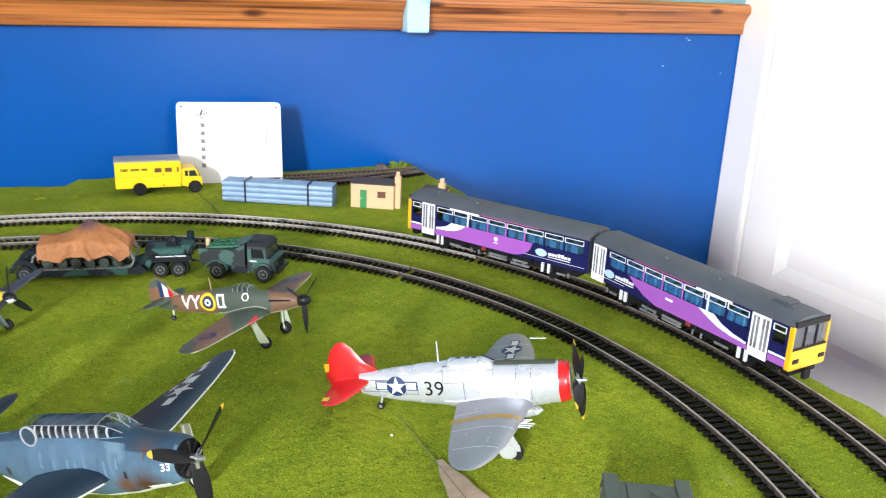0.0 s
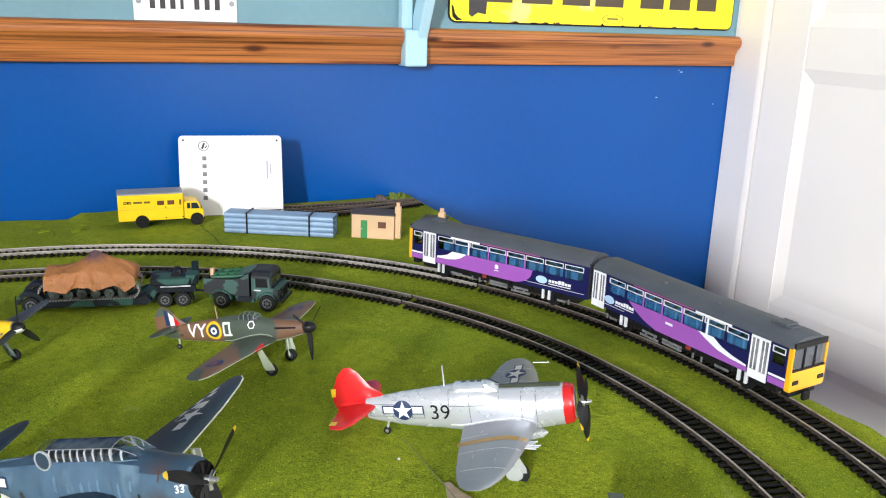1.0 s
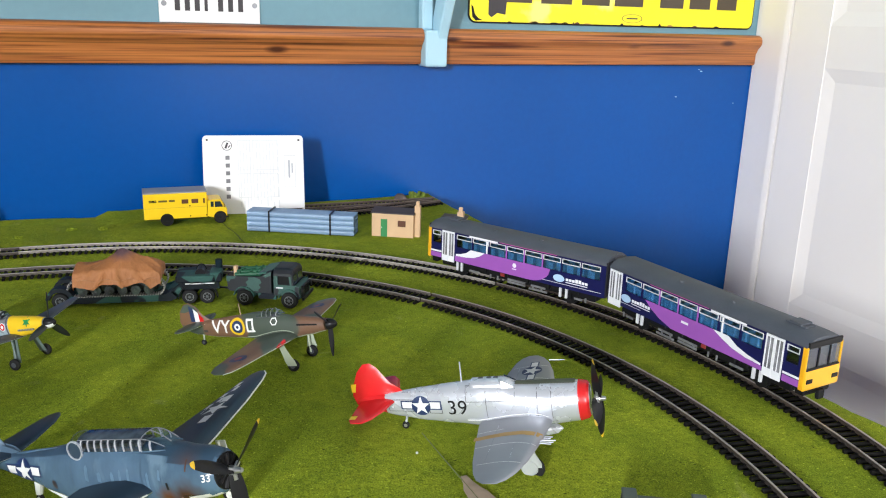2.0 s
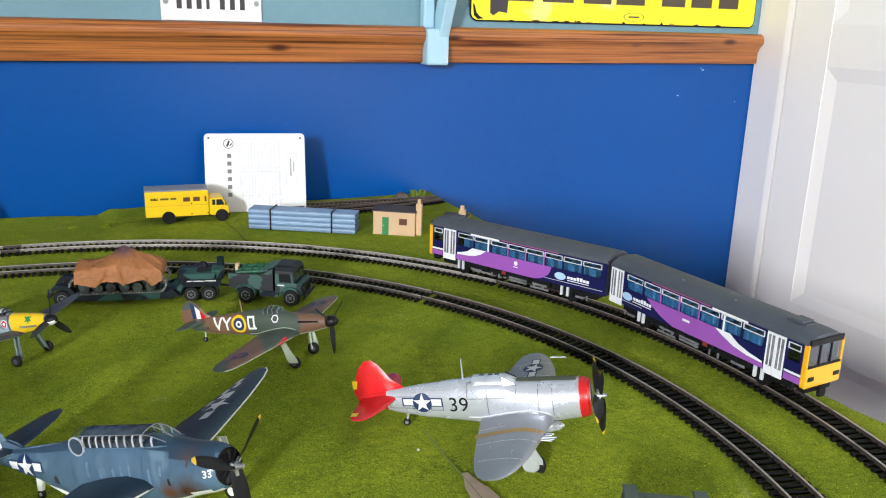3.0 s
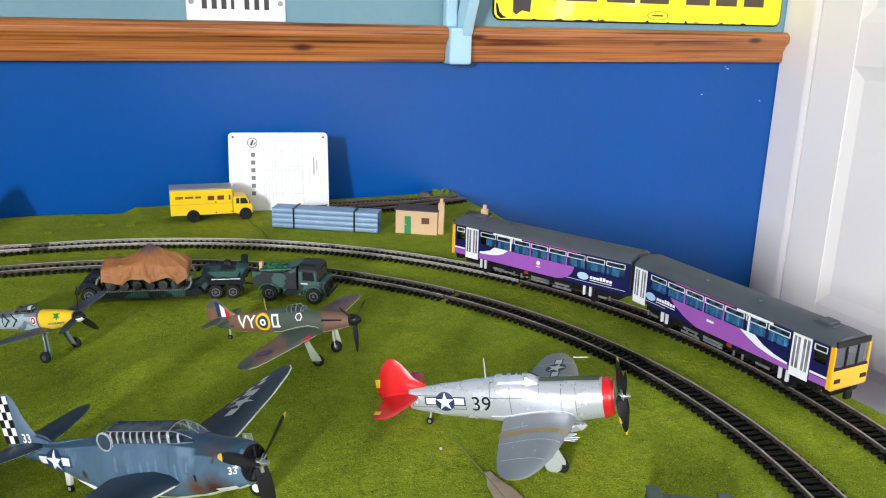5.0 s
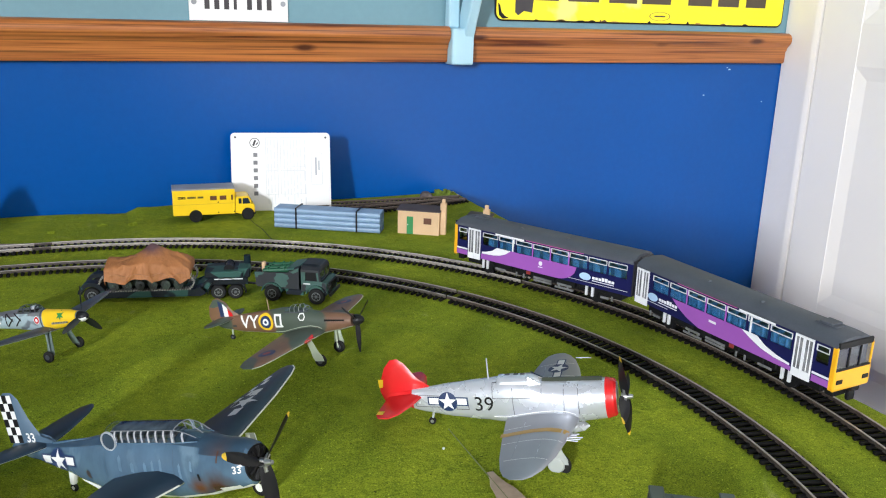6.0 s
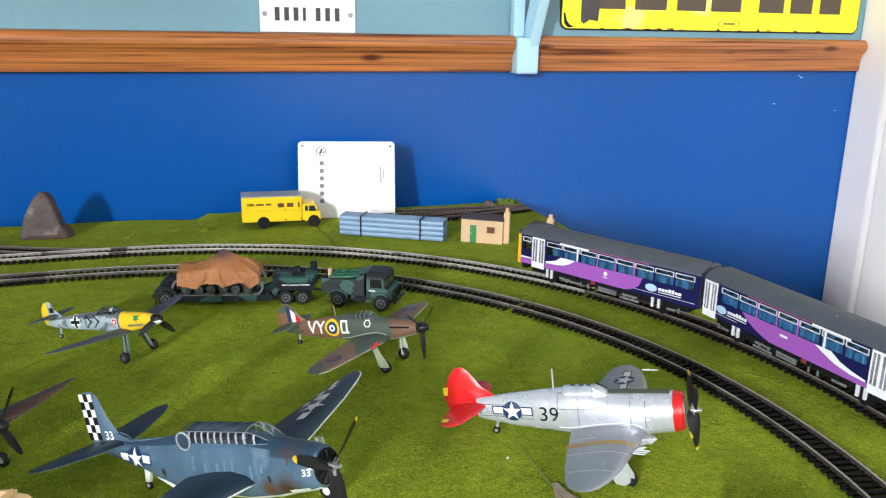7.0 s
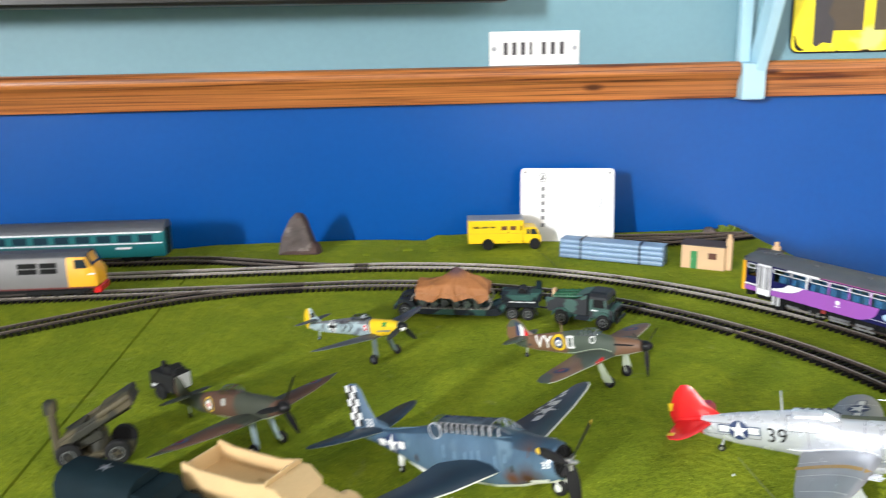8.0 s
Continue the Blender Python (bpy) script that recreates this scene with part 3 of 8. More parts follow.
def band_mat(name, a, b, period, at, span, rough=0.45, wobble=1.6):
    """Two paints in broad bands that run across the fuselage and slant over the wings."""
    m = camo_mat(name, a, b, 30.0, rough)
    n, l = m.node_tree.nodes, m.node_tree.links
    mx = next(x for x in n if x.bl_idname == "ShaderNodeMix")
    tc = n.new("ShaderNodeTexCoord")
    sp = n.new("ShaderNodeSeparateXYZ")
    l.new(tc.outputs["Object"], sp.inputs["Vector"])
    t = n.new("ShaderNodeTexNoise")
    t.inputs["Scale"].default_value, t.inputs["Detail"].default_value = 34.0, 1.5
    l.new(tc.outputs["Object"], t.inputs["Vector"])

    def calc(op, p, q=None, k=None):
        x = n.new("ShaderNodeMath")
        x.operation = op
        for i, v in enumerate((p, q, k)):
            if v is None:
                continue
            if isinstance(v, (int, float)):
                x.inputs[i].default_value = v
            else:
                l.new(v, x.inputs[i])
        return x.outputs[0]

    ph = calc("MULTIPLY_ADD", calc("ADD", sp.outputs["X"], at), 2 * math.pi / period, calc("MULTIPLY", calc("ABSOLUTE", sp.outputs["Y"]), 2 * math.pi / span))
    ph = calc("ADD", ph, calc("MULTIPLY_ADD", t.outputs["Fac"], 2 * wobble, -wobble))
    r = n.new("ShaderNodeMapRange")
    r.inputs["From Min"].default_value, r.inputs["From Max"].default_value = -0.10, 0.10
    l.new(calc("COSINE", ph), r.inputs["Value"])
    l.new(r.outputs["Result"], mx.inputs["Factor"])
    return m


BROWN_GREEN = band_mat("brown_green_camouflage", (0.158, 0.086, 0.052), (0.060, 0.078, 0.060), 0.075, 0.054, -0.083, wobble=1.2)
BROWN_GREEN_2 = band_mat("brown_olive_camouflage", (0.085, 0.042, 0.026), (0.040, 0.046, 0.032), 0.070, 0.030, 0.090, rough=0.6)
SKY_UNDER = plain("sky_grey_underside", (0.42, 0.47, 0.36), 0.5)
GREY_BLUE = camo_mat("grey_blue_mottle", (0.33, 0.42, 0.46), (0.12, 0.145, 0.17), 110.0, 0.5, seed=0.5, soft=0.05, level=0.60)
GREY_DARK = plain("dark_grey_paint", (0.060, 0.065, 0.080), 0.5)
LIGHT_BLUE = plain("light_blue_underside", (0.34, 0.44, 0.47), 0.5)
GREEN_BLACK = camo_mat("green_black_camouflage", (0.040, 0.100, 0.084), (0.010, 0.013, 0.019), 44.0, 0.5, seed=0.12, soft=0.01, level=0.53)
BLACK_GREEN = camo_mat("black_green_camouflage", (0.034, 0.086, 0.074), (0.008, 0.011, 0.015), 44.0, 0.5, seed=0.31, soft=0.01, level=0.46)
CAMO_TEAL = node_mat("camouflage_green", (0.032, 0.082, 0.070), 0.5, vary=0.18, scale=90, grain=0.05, grain_scale=900)
CAMO_BLACK = node_mat("camouflage_black", (0.0055, 0.0075, 0.012), 0.5, vary=0.2, scale=90)
DARK_GREEN = plain("dark_green_paint", (0.022, 0.050, 0.035), 0.5, vary=0.15)
CRATE_GREEN = plain("bright_green_paint", (0.010, 0.082, 0.036), 0.5)
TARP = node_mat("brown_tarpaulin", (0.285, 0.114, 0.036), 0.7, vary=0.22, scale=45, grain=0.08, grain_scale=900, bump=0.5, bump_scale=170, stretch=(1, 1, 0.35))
# darker and more purple towards the tarpaulin's peak
tint_round(TARP, (0.0405, 0.0, 0.0385), 0.006, 0.016, (0.085, 0.042, 0.050))
SAND = node_mat("sand_plastic", (0.62, 0.44, 0.225), 0.55, vary=0.06, scale=50, grain=0.04, grain_scale=600)
VAN_YELLOW = plain("van_yellow_paint", (0.83, 0.55, 0.004), 0.36, vary=0.04)
GREY_ROOF = node_mat("grey_roof_paint", (0.066, 0.073, 0.090), 0.55, vary=0.12, scale=60, grain=0.06, grain_scale=700)
VAN_ROOF = node_mat("pale_grey_roof", (0.30, 0.31, 0.33), 0.45, vary=0.10, scale=40)
BLUE_GREY = node_mat("blue_grey_plastic", (0.20, 0.30, 0.45), 0.45, vary=0.10, scale=60, per_object=0.08)
BUFF = node_mat("buff_card", (0.60, 0.405, 0.235), 0.7, vary=0.05, scale=70, grain=0.04, grain_scale=700)
ROOF_BROWN = plain("dark_brown_roof", (0.055, 0.042, 0.045), 0.6)
DOOR_GREEN = plain("green_door_paint", (0.020, 0.20, 0.050), 0.5)
PANE_BROWN = plain("brown_window", (0.095, 0.030, 0.011), 0.65)
STONE = node_mat("grey_brown_stone", (0.086, 0.066, 0.062), 0.65, vary=0.30, scale=45, grain=0.15, grain_scale=350, bump=0.5, bump_scale=160, spot=(0.165, 0.135, 0.125), spot_amount=0.45, spot_scale=60)
PURPLE = plain("purple_livery", (0.305, 0.092, 0.42), 0.32, vary=0.03)
TRAIN_NAVY = plain("navy_livery", (0.011, 0.012, 0.068), 0.28, vary=0.05)
TRAIN_WHITE = plain("white_livery", (0.80, 0.80, 0.84), 0.3, vary=0.02)
TRAIN_ORANGE = plain("warning_yellow", (0.80, 0.40, 0.010), 0.35, vary=0.04)
TRAIN_SILVER = plain("pale_grey_door", (0.62, 0.63, 0.66), 0.35, vary=0.04)
SEAT_BLUE = plain("blue_seat", (0.085, 0.27, 0.50), 0.6, vary=0.25, scale=200)
PINK = plain("pink_line", (0.48, 0.06, 0.30), 0.4)
PALE_LOGO = plain("pale_blue_logo", (0.42, 0.58, 0.80), 0.4)
GLINT_GREY = plain("grey_glint", (0.20, 0.20, 0.21), 0.4, 0.3, vary=0.4, scale=150)
CHASSIS = plain("black_underframe", (0.008, 0.008, 0.009), 0.55, vary=0.2, scale=150)
DARK_GLASS = plain("smoked_glass", (0.020, 0.030, 0.045), 0.08, vary=0.05)
TEAL = plain("teal_livery", (0.008, 0.125, 0.135), 0.32, vary=0.05)
LOCO_GREY = plain("grey_livery", (0.14, 0.137, 0.14), 0.45, vary=0.08, scale=30)
TRAIN_GLASS = glass_mat("tinted_train_glazing", (0.66, 0.73, 0.80), 0.08)
CLEAR = glass_mat("clear_plastic", (0.90, 0.94, 0.97), 0.12)
COACH_GLASS = plain("tinted_window", (0.018, 0.04, 0.06), 0.10)
PLATE_WHITE = plain("white_enamel_plate", (0.80, 0.80, 0.80), 0.28, vary=0.02, scale=20)
PLATE_YELLOW = node_mat("reflective_yellow_plate", (0.95, 0.80, 0.012), 0.32, vary=0.03, scale=20, spot=(0.92, 0.84, 0.20), spot_amount=0.42, spot_scale=14)
LABEL_GREY = plain("pale_grey_print", (0.62, 0.63, 0.65), 0.5)
INK = plain("dark_print", (0.045, 0.040, 0.045), 0.5)
for m in (CHASSIS, BLACK, GREEN_BLACK, BLACK_GREEN, DARK_GREEN, TRAIN_NAVY):
    m.node_tree.nodes["Principled BSDF"].inputs["Specular IOR Level"].default_value = 0.16
TV_BLACK = plain("black_plastic", (0.008, 0.008, 0.009), 0.3)
BUSH = node_mat("green_foam", (0.12, 0.165, 0.014), 0.95, vary=0.3, scale=200, bump=0.8, bump_scale=600)
KHAKI = camo_mat("khaki_paint", (0.070, 0.058, 0.030), (0.020, 0.020, 0.013), 60.0, 0.7, seed=0.4)
INDIGO = plain("dark_slate_paint", (0.0055, 0.015, 0.021), 0.75, vary=0.15)
INDIGO.node_tree.nodes["Principled BSDF"].inputs["Specular IOR Level"].default_value = 0.15
BARE = node_mat("torn_paper_backing", (0.40, 0.31, 0.23), 0.9, vary=0.2, scale=120)


# ---------------------------------------------------------------- lettering and badges
def text_mesh(text, size, bold=0.022):
    cu = bpy.data.curves.new("lettering", "FONT")
    cu.body, cu.size, cu.align_x, cu.align_y = text, size, "CENTER", "CENTER"
    cu.resolution_u = 3
    cu.offset = bold * size
    ob = bpy.data.objects.new("lettering", cu)
    me = bpy.data.meshes.new_from_object(ob)
    bpy.data.objects.remove(ob)
    bpy.data.curves.remove(cu)
    bm = bm_new()
    bm.from_mesh(me)
    bpy.data.meshes.remove(me)
    return bm


def star_pts(r, rot=0.0, n=5, k=0.40):
    return [(r * (1 if i % 2 == 0 else k) * math.sin(rot + math.pi * i / n), r * (1 if i % 2 == 0 else k) * math.cos(rot + math.pi * i / n)) for i in range(2 * n)]


def disc_pts(r, n=28, sx=1.0):
    return [(sx * r * math.cos(2 * math.pi * i / n), r * math.sin(2 * math.pi * i / n)) for i in range(n)]


def rect_pts(x0, x1, y0, y1):
    return [(x0, y0), (x1, y0), (x1, y1), (x0, y1)]


def flat_bm(*outlines):
    bm = bm_new()
    for pts in outlines:
        bm.faces.new([bm.verts.new((x, y, 0)) for x, y in pts])
    return bm


def frame_pts(bm, x0, x1, y0, y1, w):
    for r in (rect_pts(x0, x1, y0, y0 + w), rect_pts(x0, x1, y1 - w, y1), rect_pts(x0, x0 + w, y0 + w, y1 - w), rect_pts(x1 - w, x1, y0 + w, y1 - w)):
        bm.faces.new([bm.verts.new((x, y, 0)) for x, y in r])


def drape(bm, surf, grid=0.0022):
    """Cuts a flat badge into small faces and lays every corner on a surface: surf(u, v) gives its place."""
    bmesh.ops.triangulate(bm, faces=bm.faces[:])
    for _ in range(4):
        es = [e for e in bm.edges if e.calc_length() > grid]
        if not es:
            break
        bmesh.ops.subdivide_edges(bm, edges=es, cuts=1)
        bmesh.ops.triangulate(bm, faces=bm.faces[:])
    for v in bm.verts:
        v.co = surf(v.co.x, v.co.y)
    return bm

# ---------------------------------------------------------------- aircraft
MM = 0.001


def interp(tab, x):
    """Linear reading of rows (x, ...), x falling."""
    if x >= tab[0][0]:
        return tab[0][1:]
    for a, b in zip(tab, tab[1:]):
        if b[0] <= x:
            k = (a[0] - x) / (a[0] - b[0])
            k = k * k * (3 - 2 * k) * 0.5 + k * 0.5
            return tuple(p + (q - p) * k for p, q in zip(a[1:], b[1:]))
    return tab[-1][1:]


class Aircraft:
    """A scale aircraft on its undercarriage. Millimetres from the spinner's tip: x forward, y to its left, z up."""

    def __init__(self, label, m, s, stations, wing, group="model aircraft"):
        self.t = thing("model_aircraft", label, "model aircraft", m, group)
        self.u = MM * s
        self.st, self.wing = stations, wing

    def add(self, name, bm, mat, label="", parent=None, smooth=False):
        bmesh.ops.scale(bm, vec=(self.u,) * 3, verts=bm.verts)
        return part(name, bm, mat, parent or self.t, label, smooth)

    # fuselage
    def half_width(self, x, z):
        zc, a, b, p = interp(self.st, x)
        k = min(1.0, abs((z - zc) / b))
        return a * (1 - k ** p) ** (1 / p)

    def fuselage(self, mats, under=-0.6, over=0.5, x_from=None, x_to=None, name="fuselage", label="", grow=0.0, n=28):
        xs = [s[0] for s in self.st]
        hi, lo = (x_from if x_from is not None else xs[0]), (x_to if x_to is not None else xs[-1])
        marks = sorted({x for x in xs if lo < x < hi} | {hi, lo} | {hi + (lo - hi) * i / 26 for i in range(27)}, reverse=True)
        bm = bm_new()
        rings = []
        for x in marks:
            zc, a, b, p = interp(self.st, x)
            rings.append(ring((x, 0, zc), (0, 1, 0), (0, 0, 1), a + grow, b + grow, n, p))
        loft(bm, rings)
        bmesh.ops.recalc_face_normals(bm, faces=bm.faces)
        bm.normal_update()
        if isinstance(mats, (list, tuple)):
            for f in bm.faces:
                f.material_index = 1 if f.normal.z < under else 2 if len(mats) > 2 and f.normal.z > over else 0
        return self.add(name, bm, mats, label, smooth=True)

    # wings: rows (y, x of leading edge, x of trailing edge, z, thickness)
    def wing_at(self, y):
        tab = self.wing
        y = abs(y)
        for a, b in zip(tab, tab[1:]):
            if y <= b[0]:
                k = (y - a[0]) / (b[0] - a[0])
                return tuple(p + (q - p) * k for p, q in zip(a[1:], b[1:]))
        return tab[-1][1:]

    @staticmethod
    def foil(le, te, z, t, y):
        out = []
        c = le - te
        for k, h in ((0, 0), (0.02, 0.30), (0.10, 0.72), (0.30, 1.0), (0.55, 0.82), (0.80, 0.42), (1, 0.04), (0.80, -0.10), (0.55, -0.28), (0.30, -0.38), (0.10, -0.30), (0.02, -0.16)):
            out.append((le - c * k, y, z + t * h))
        return out

    def wing_top(self, x, y):
        le, te, z, t = self.wing_at(y)
        k = min(1, max(0, (le - x) / (le - te)))
        prof = ((0, 0), (0.02, 0.30), (0.10, 0.72), (0.30, 1.0), (0.55, 0.82), (0.80, 0.42), (1, 0.04))
        for a, b in zip(prof, prof[1:]):
            if k <= b[0]:
                return z + t * (a[1] + (b[1] - a[1]) * (k - a[0]) / (b[0] - a[0]))
        return z

    def panel(self, name, rows, side, mats, label="", under=-0.3, parent=None):
        bm = bm_new()
        fine = []
        for a, b in zip(rows, rows[1:]):
            for i in range(3):
                fine.append([p + (q - p) * i / 3 for p, q in zip(a, b)])
        fine.append(rows[-1])
        loft(bm, [self.foil(le, te, z, t, side * y) for y, le, te, z, t in fine])
        bmesh.ops.recalc_face_normals(bm, faces=bm.faces)
        bm.normal_update()
        if isinstance(mats, (list, tuple)):
            for f in bm.faces:
                f.material_index = 1 if f.normal.z < under else 0
        return self.add(name, bm, mats, label, parent, smooth=True)

    def wings(self, mats, under=-0.3):
        return [self.panel("wing", self.wing, s, mats, under=under) for s in (1, -1)]

    def stabilisers(self, rows, mats):
        return [self.panel("stabiliser", rows, s, mats) for s in (1, -1)]

    def fin(self, pts, mat, thick=1.6, name="fin", label=""):
        """An upright blade from its outline in x and z, thinner at the rim."""
        bm = bm_new()
        cx, cz = sum(p[0] for p in pts) / len(pts), sum(p[1] for p in pts) / len(pts)
        rim = [bm.verts.new((x, 0, z)) for x, z in pts]
        for s in (1, -1):
            inner = [bm.verts.new((cx + (x - cx) * 0.72, s * thick / 2, cz + (z - cz) * 0.72)) for x, z in pts]
            for i in range(len(pts)):
                j = (i + 1) % len(pts)
                bm.faces.new((rim[i], rim[j], inner[j], inner[i]))
            bm.faces.new(inner)
        return self.add(name, bm, mat, label, smooth=True)

    def prop(self, r, angles, x, width=3.4, tip=YELLOW, tip_len=0.12, blade_mat=None, hub=2.0, hub_mat=None, spinner=None, spin_mat=None):
        bm = bm_new()
        if spinner:
            rr, ln = spinner
            loft(bm, [ring((x - 1.5 + (ln + 1.5) * k, 0, 0), (0, 1, 0), (0, 0, 1), max(0.15, rr * (1 - k ** 2.2) ** 0.6), max(0.15, rr * (1 - k ** 2.2) ** 0.6), 20) for k in (0, 0.15, 0.35, 0.55, 0.75, 0.9, 1.0)])
        else:
            cyl(bm, (x - 2.0, 0, 0), (x + 1.2, 0, 0), hub, hub * 0.9, 16)
            cyl(bm, (x + 1.2, 0, 0), (x + 4.5, 0, 0), hub * 0.75, hub * 0.45, 16)
            for a in angles:
                d = (0, math.cos(radians(a)), math.sin(radians(a)))
                cyl(bm, (x, 0, 0), (x, d[1] * hub * 2, d[2] * hub * 2), hub * 0.5, hub * 0.45, 10)
        prop = self.add("propeller", bm, spin_mat or hub_mat or BLACK, smooth=True)
        for a in angles:
            rows = []
            for k in (0.06, 0.18, 0.35, 0.55, 0.75, 1 - tip_len, 1 - tip_len + 0.004, 0.965, 1.0):
                w = width * (0.45 + 0.9 * math.sin(math.pi * min(1, k * 0.93 + 0.08)) ** 0.8) * (0.55 if k == 1.0 else 0.9 if k > 0.96 else 1) * 1.15
                tw = radians(52 - 34 * k)
                rows.append((k * r, w / 2, tw))
            bm = bm_new()
            rings = []
            for rr, hw, tw in rows:
                pts = []
                for uu, vv in ((-1, 0), (-0.4, 0.16), (0.4, 0.16), (1, 0), (0.4, -0.10), (-0.4, -0.10)):
                    pts.append((x + hw * (uu * math.sin(tw) + vv * math.cos(tw)), rr, hw * (uu * math.cos(tw) - vv * math.sin(tw))))
                rings.append(pts)
            loft(bm, rings)
            for f in bm.faces:
                f.material_index = 1 if min(v.co.y for v in f.verts) >= (1 - tip_len) * r - 0.01 else 0
            bmesh.ops.rotate(bm, cent=(0, 0, 0), matrix=Matrix.Rotation(radians(a), 3, "X"), verts=bm.verts)
            self.add("blade", bm, [blade_mat or BLACK, tip or blade_mat or BLACK], parent=prop, smooth=True)

    def wheel(self, c, r, w, tilt=0.0, hub_mat=None, name="wheel"):
        bm = bm_new()
        prof = ((r * 0.45, -w / 2), (r * 0.8, -w / 2), (r * 0.95, -w * 0.36), (r, -w * 0.12), (r, w * 0.12), (r * 0.95, w * 0.36), (r * 0.8, w / 2), (r * 0.45, w / 2))
        loft(bm, [ring((c[0], c[1] + d, c[2]), (1, 0, 0), (0, 0, 1), q, q, 20) for q, d in prof])
        wh = self.add(name, bm, SATIN, smooth=True)
        bm = bm_new()
        cyl(bm, (c[0], c[1] - w * 0.56, c[2]), (c[0], c[1] + w * 0.56, c[2]), r * 0.46, seg=16)
        self.add("hub", bm, hub_mat or STEEL, parent=wh, smooth=True)
        return wh

    def leg(self, top, wheel_c, r, mat, cover=None, rad=0.9, inner=False):
        bm = bm_new()
        s = 1 if wheel_c[1] > 0 else -1
        end = (wheel_c[0], wheel_c[1] - s * 2.0, wheel_c[2])
        cyl(bm, top, end, rad, rad * 0.8, 10)
        cyl(bm, end, wheel_c, rad * 0.6, seg=8)
        lg = self.add("undercarriage_leg", bm, mat, smooth=True)
        if cover:
            w0, w1 = cover
            bm = bm_new()
            o = s * (1.6 if not inner else -2.6)
            q0, q1 = Vector(top) + Vector((0, o, 0)), Vector(end) + Vector((0, o + s * 1.4, 0))
            mid = q0 + (q1 - q0) * 0.55
            loft(bm, [[(p.x - w, p.y, p.z), (p.x + w, p.y, p.z), (p.x + w, p.y + s * 0.6, p.z), (p.x - w, p.y + s * 0.6, p.z)] for p, w in ((q0, w0), (mid, (w0 + w1) / 2), (q0 + (q1 - q0) * 0.8, w1), (q1, w1 * 0.9))])
            self.add("wheel_cover", bm, mat, parent=lg)
        return lg

    def side_badge(self, bm, x, z, mat, name="marking", side=-1, lift=0.14, label=""):
        """A flat badge (u along the nose, v up) laid on the side of the fuselage."""
        drape(bm, lambda uu, v: Vector((x + uu * (1 if side < 0 else -1), side * (self.half_width(x + uu * (1 if side < 0 else -1), z + v) + lift), z + v)), 2.2)
        return self.add(name, bm, mat, label)

    def wing_badge(self, bm, x, y, mat, name="marking", lift=0.14, turn=0.0):
        c, s = math.cos(radians(turn)), math.sin(radians(turn))

        def put(uu, v):
            px, py = x + uu * c - v * s, y + uu * s + v * c
            return Vector((px, py, self.wing_top(px, py) + lift))

        drape(bm, put, 2.2)
        return self.add(name, bm, mat)

    def canopy(self, x0, x1, w, zbase, h, frames, glass=None, frame_mat=None, nose=0.35, tail=0.3, sq=0.75, upto=1.0, fw=0.5, sill=None):
        """A framed canopy: a clear shell, frame hoops and a sill on each side."""
        gl = glass or CLEAR

        def hoop(k, grow=0.0, n=11):
            x = x0 + (x1 - x0) * k
            f = min(1, k / nose) if k < nose else min(1, (1 - k) / tail) if k > 1 - tail else 1
            f = 0.12 + 0.88 * math.sin(f * math.pi / 2)
            zb = zbase
            return [(x, (w + grow) * math.cos(math.pi * i / (n - 1)) * (0.75 + 0.25 * f), zb + (h * f + grow) * math.sin(math.pi * i / (n - 1)) ** sq) for i in range(n)]

        bm = bm_new()
        loft(bm, [hoop(i / 12) for i in range(13)], close=False, cap=False)
        can = self.add("canopy", bm, gl, smooth=True)
        can.visible_shadow = False
        for k in frames:
            bm = bm_new()
            d = fw / abs(x1 - x0)
            h0, h1 = hoop(max(0, k - d), 0.12, 21), hoop(min(1, k + d), 0.12, 21)
            c = int(round(10 * upto))
            for lo, hi in ((0, c + 1), (20 - c, 21)) if upto < 1 else ((0, 21),):
                loft(bm, [h0[lo:hi], h1[lo:hi]], close=False, cap=False)
            bmesh.ops.solidify(bm, geom=bm.faces[:], thickness=0.25)
            self.add("canopy_frame", bm, frame_mat or SILVER, parent=can)
        # sill rails
        for s in (0, 10):
            bm = bm_new()
            pts = [hoop(i / 12)[s] for i in range(13)]
            for p, q in zip(pts, pts[1:]):
                cyl(bm, p, q, 0.35, seg=6)
            self.add("canopy_sill", bm, sill or frame_mat or SILVER, parent=can)
        return can

    def root_line(self, mat, r=0.3):
        """A pale tube painted as the highlight along each wing's root fillet."""
        le, te = self.wing_at(8)[:2]
        for s in (-1, 1):
            pts = []
            for i in range(15):
                x = le - 1.5 + (te - 6 - le) * i / 14
                y = 6.0
                for _ in range(12):
                    y = 0.5 * y + 0.5 * max(2.0, self.half_width(x, self.wing_top(x, y) + 1.2))
                pts.append((x, s * (y + 0.25), self.wing_top(x, y) + 1.2))
            bm = bm_new()
            for p, q in zip(pts, pts[1:]):
                cyl(bm, p, q, r, seg=6)
            self.add("wing_fillet", bm, mat, smooth=True)

    def edge_line(self, mat, r=0.45, y0=14):
        """A pale line along each leading edge."""
        for s in (-1, 1):
            bm = bm_new()
            ys = [y0] + [w[0] for w in self.wing if w[0] > y0]
            for a, b in zip(ys, ys[1:]):
                (la, _, za, _), (lb, _, zb, _) = self.wing_at(a), self.wing_at(b)
                cyl(bm, (la, s * a, za), (lb, s * b, zb), r, r, 8)
            self.add("leading_edge", bm, mat)


def posed(x, y, z, heading, pitch):
    return Matrix.Translation((x, y, z)) @ Matrix.Rotation(radians(heading), 4, "Z") @ Matrix.Rotation(radians(-pitch), 4, "Y")


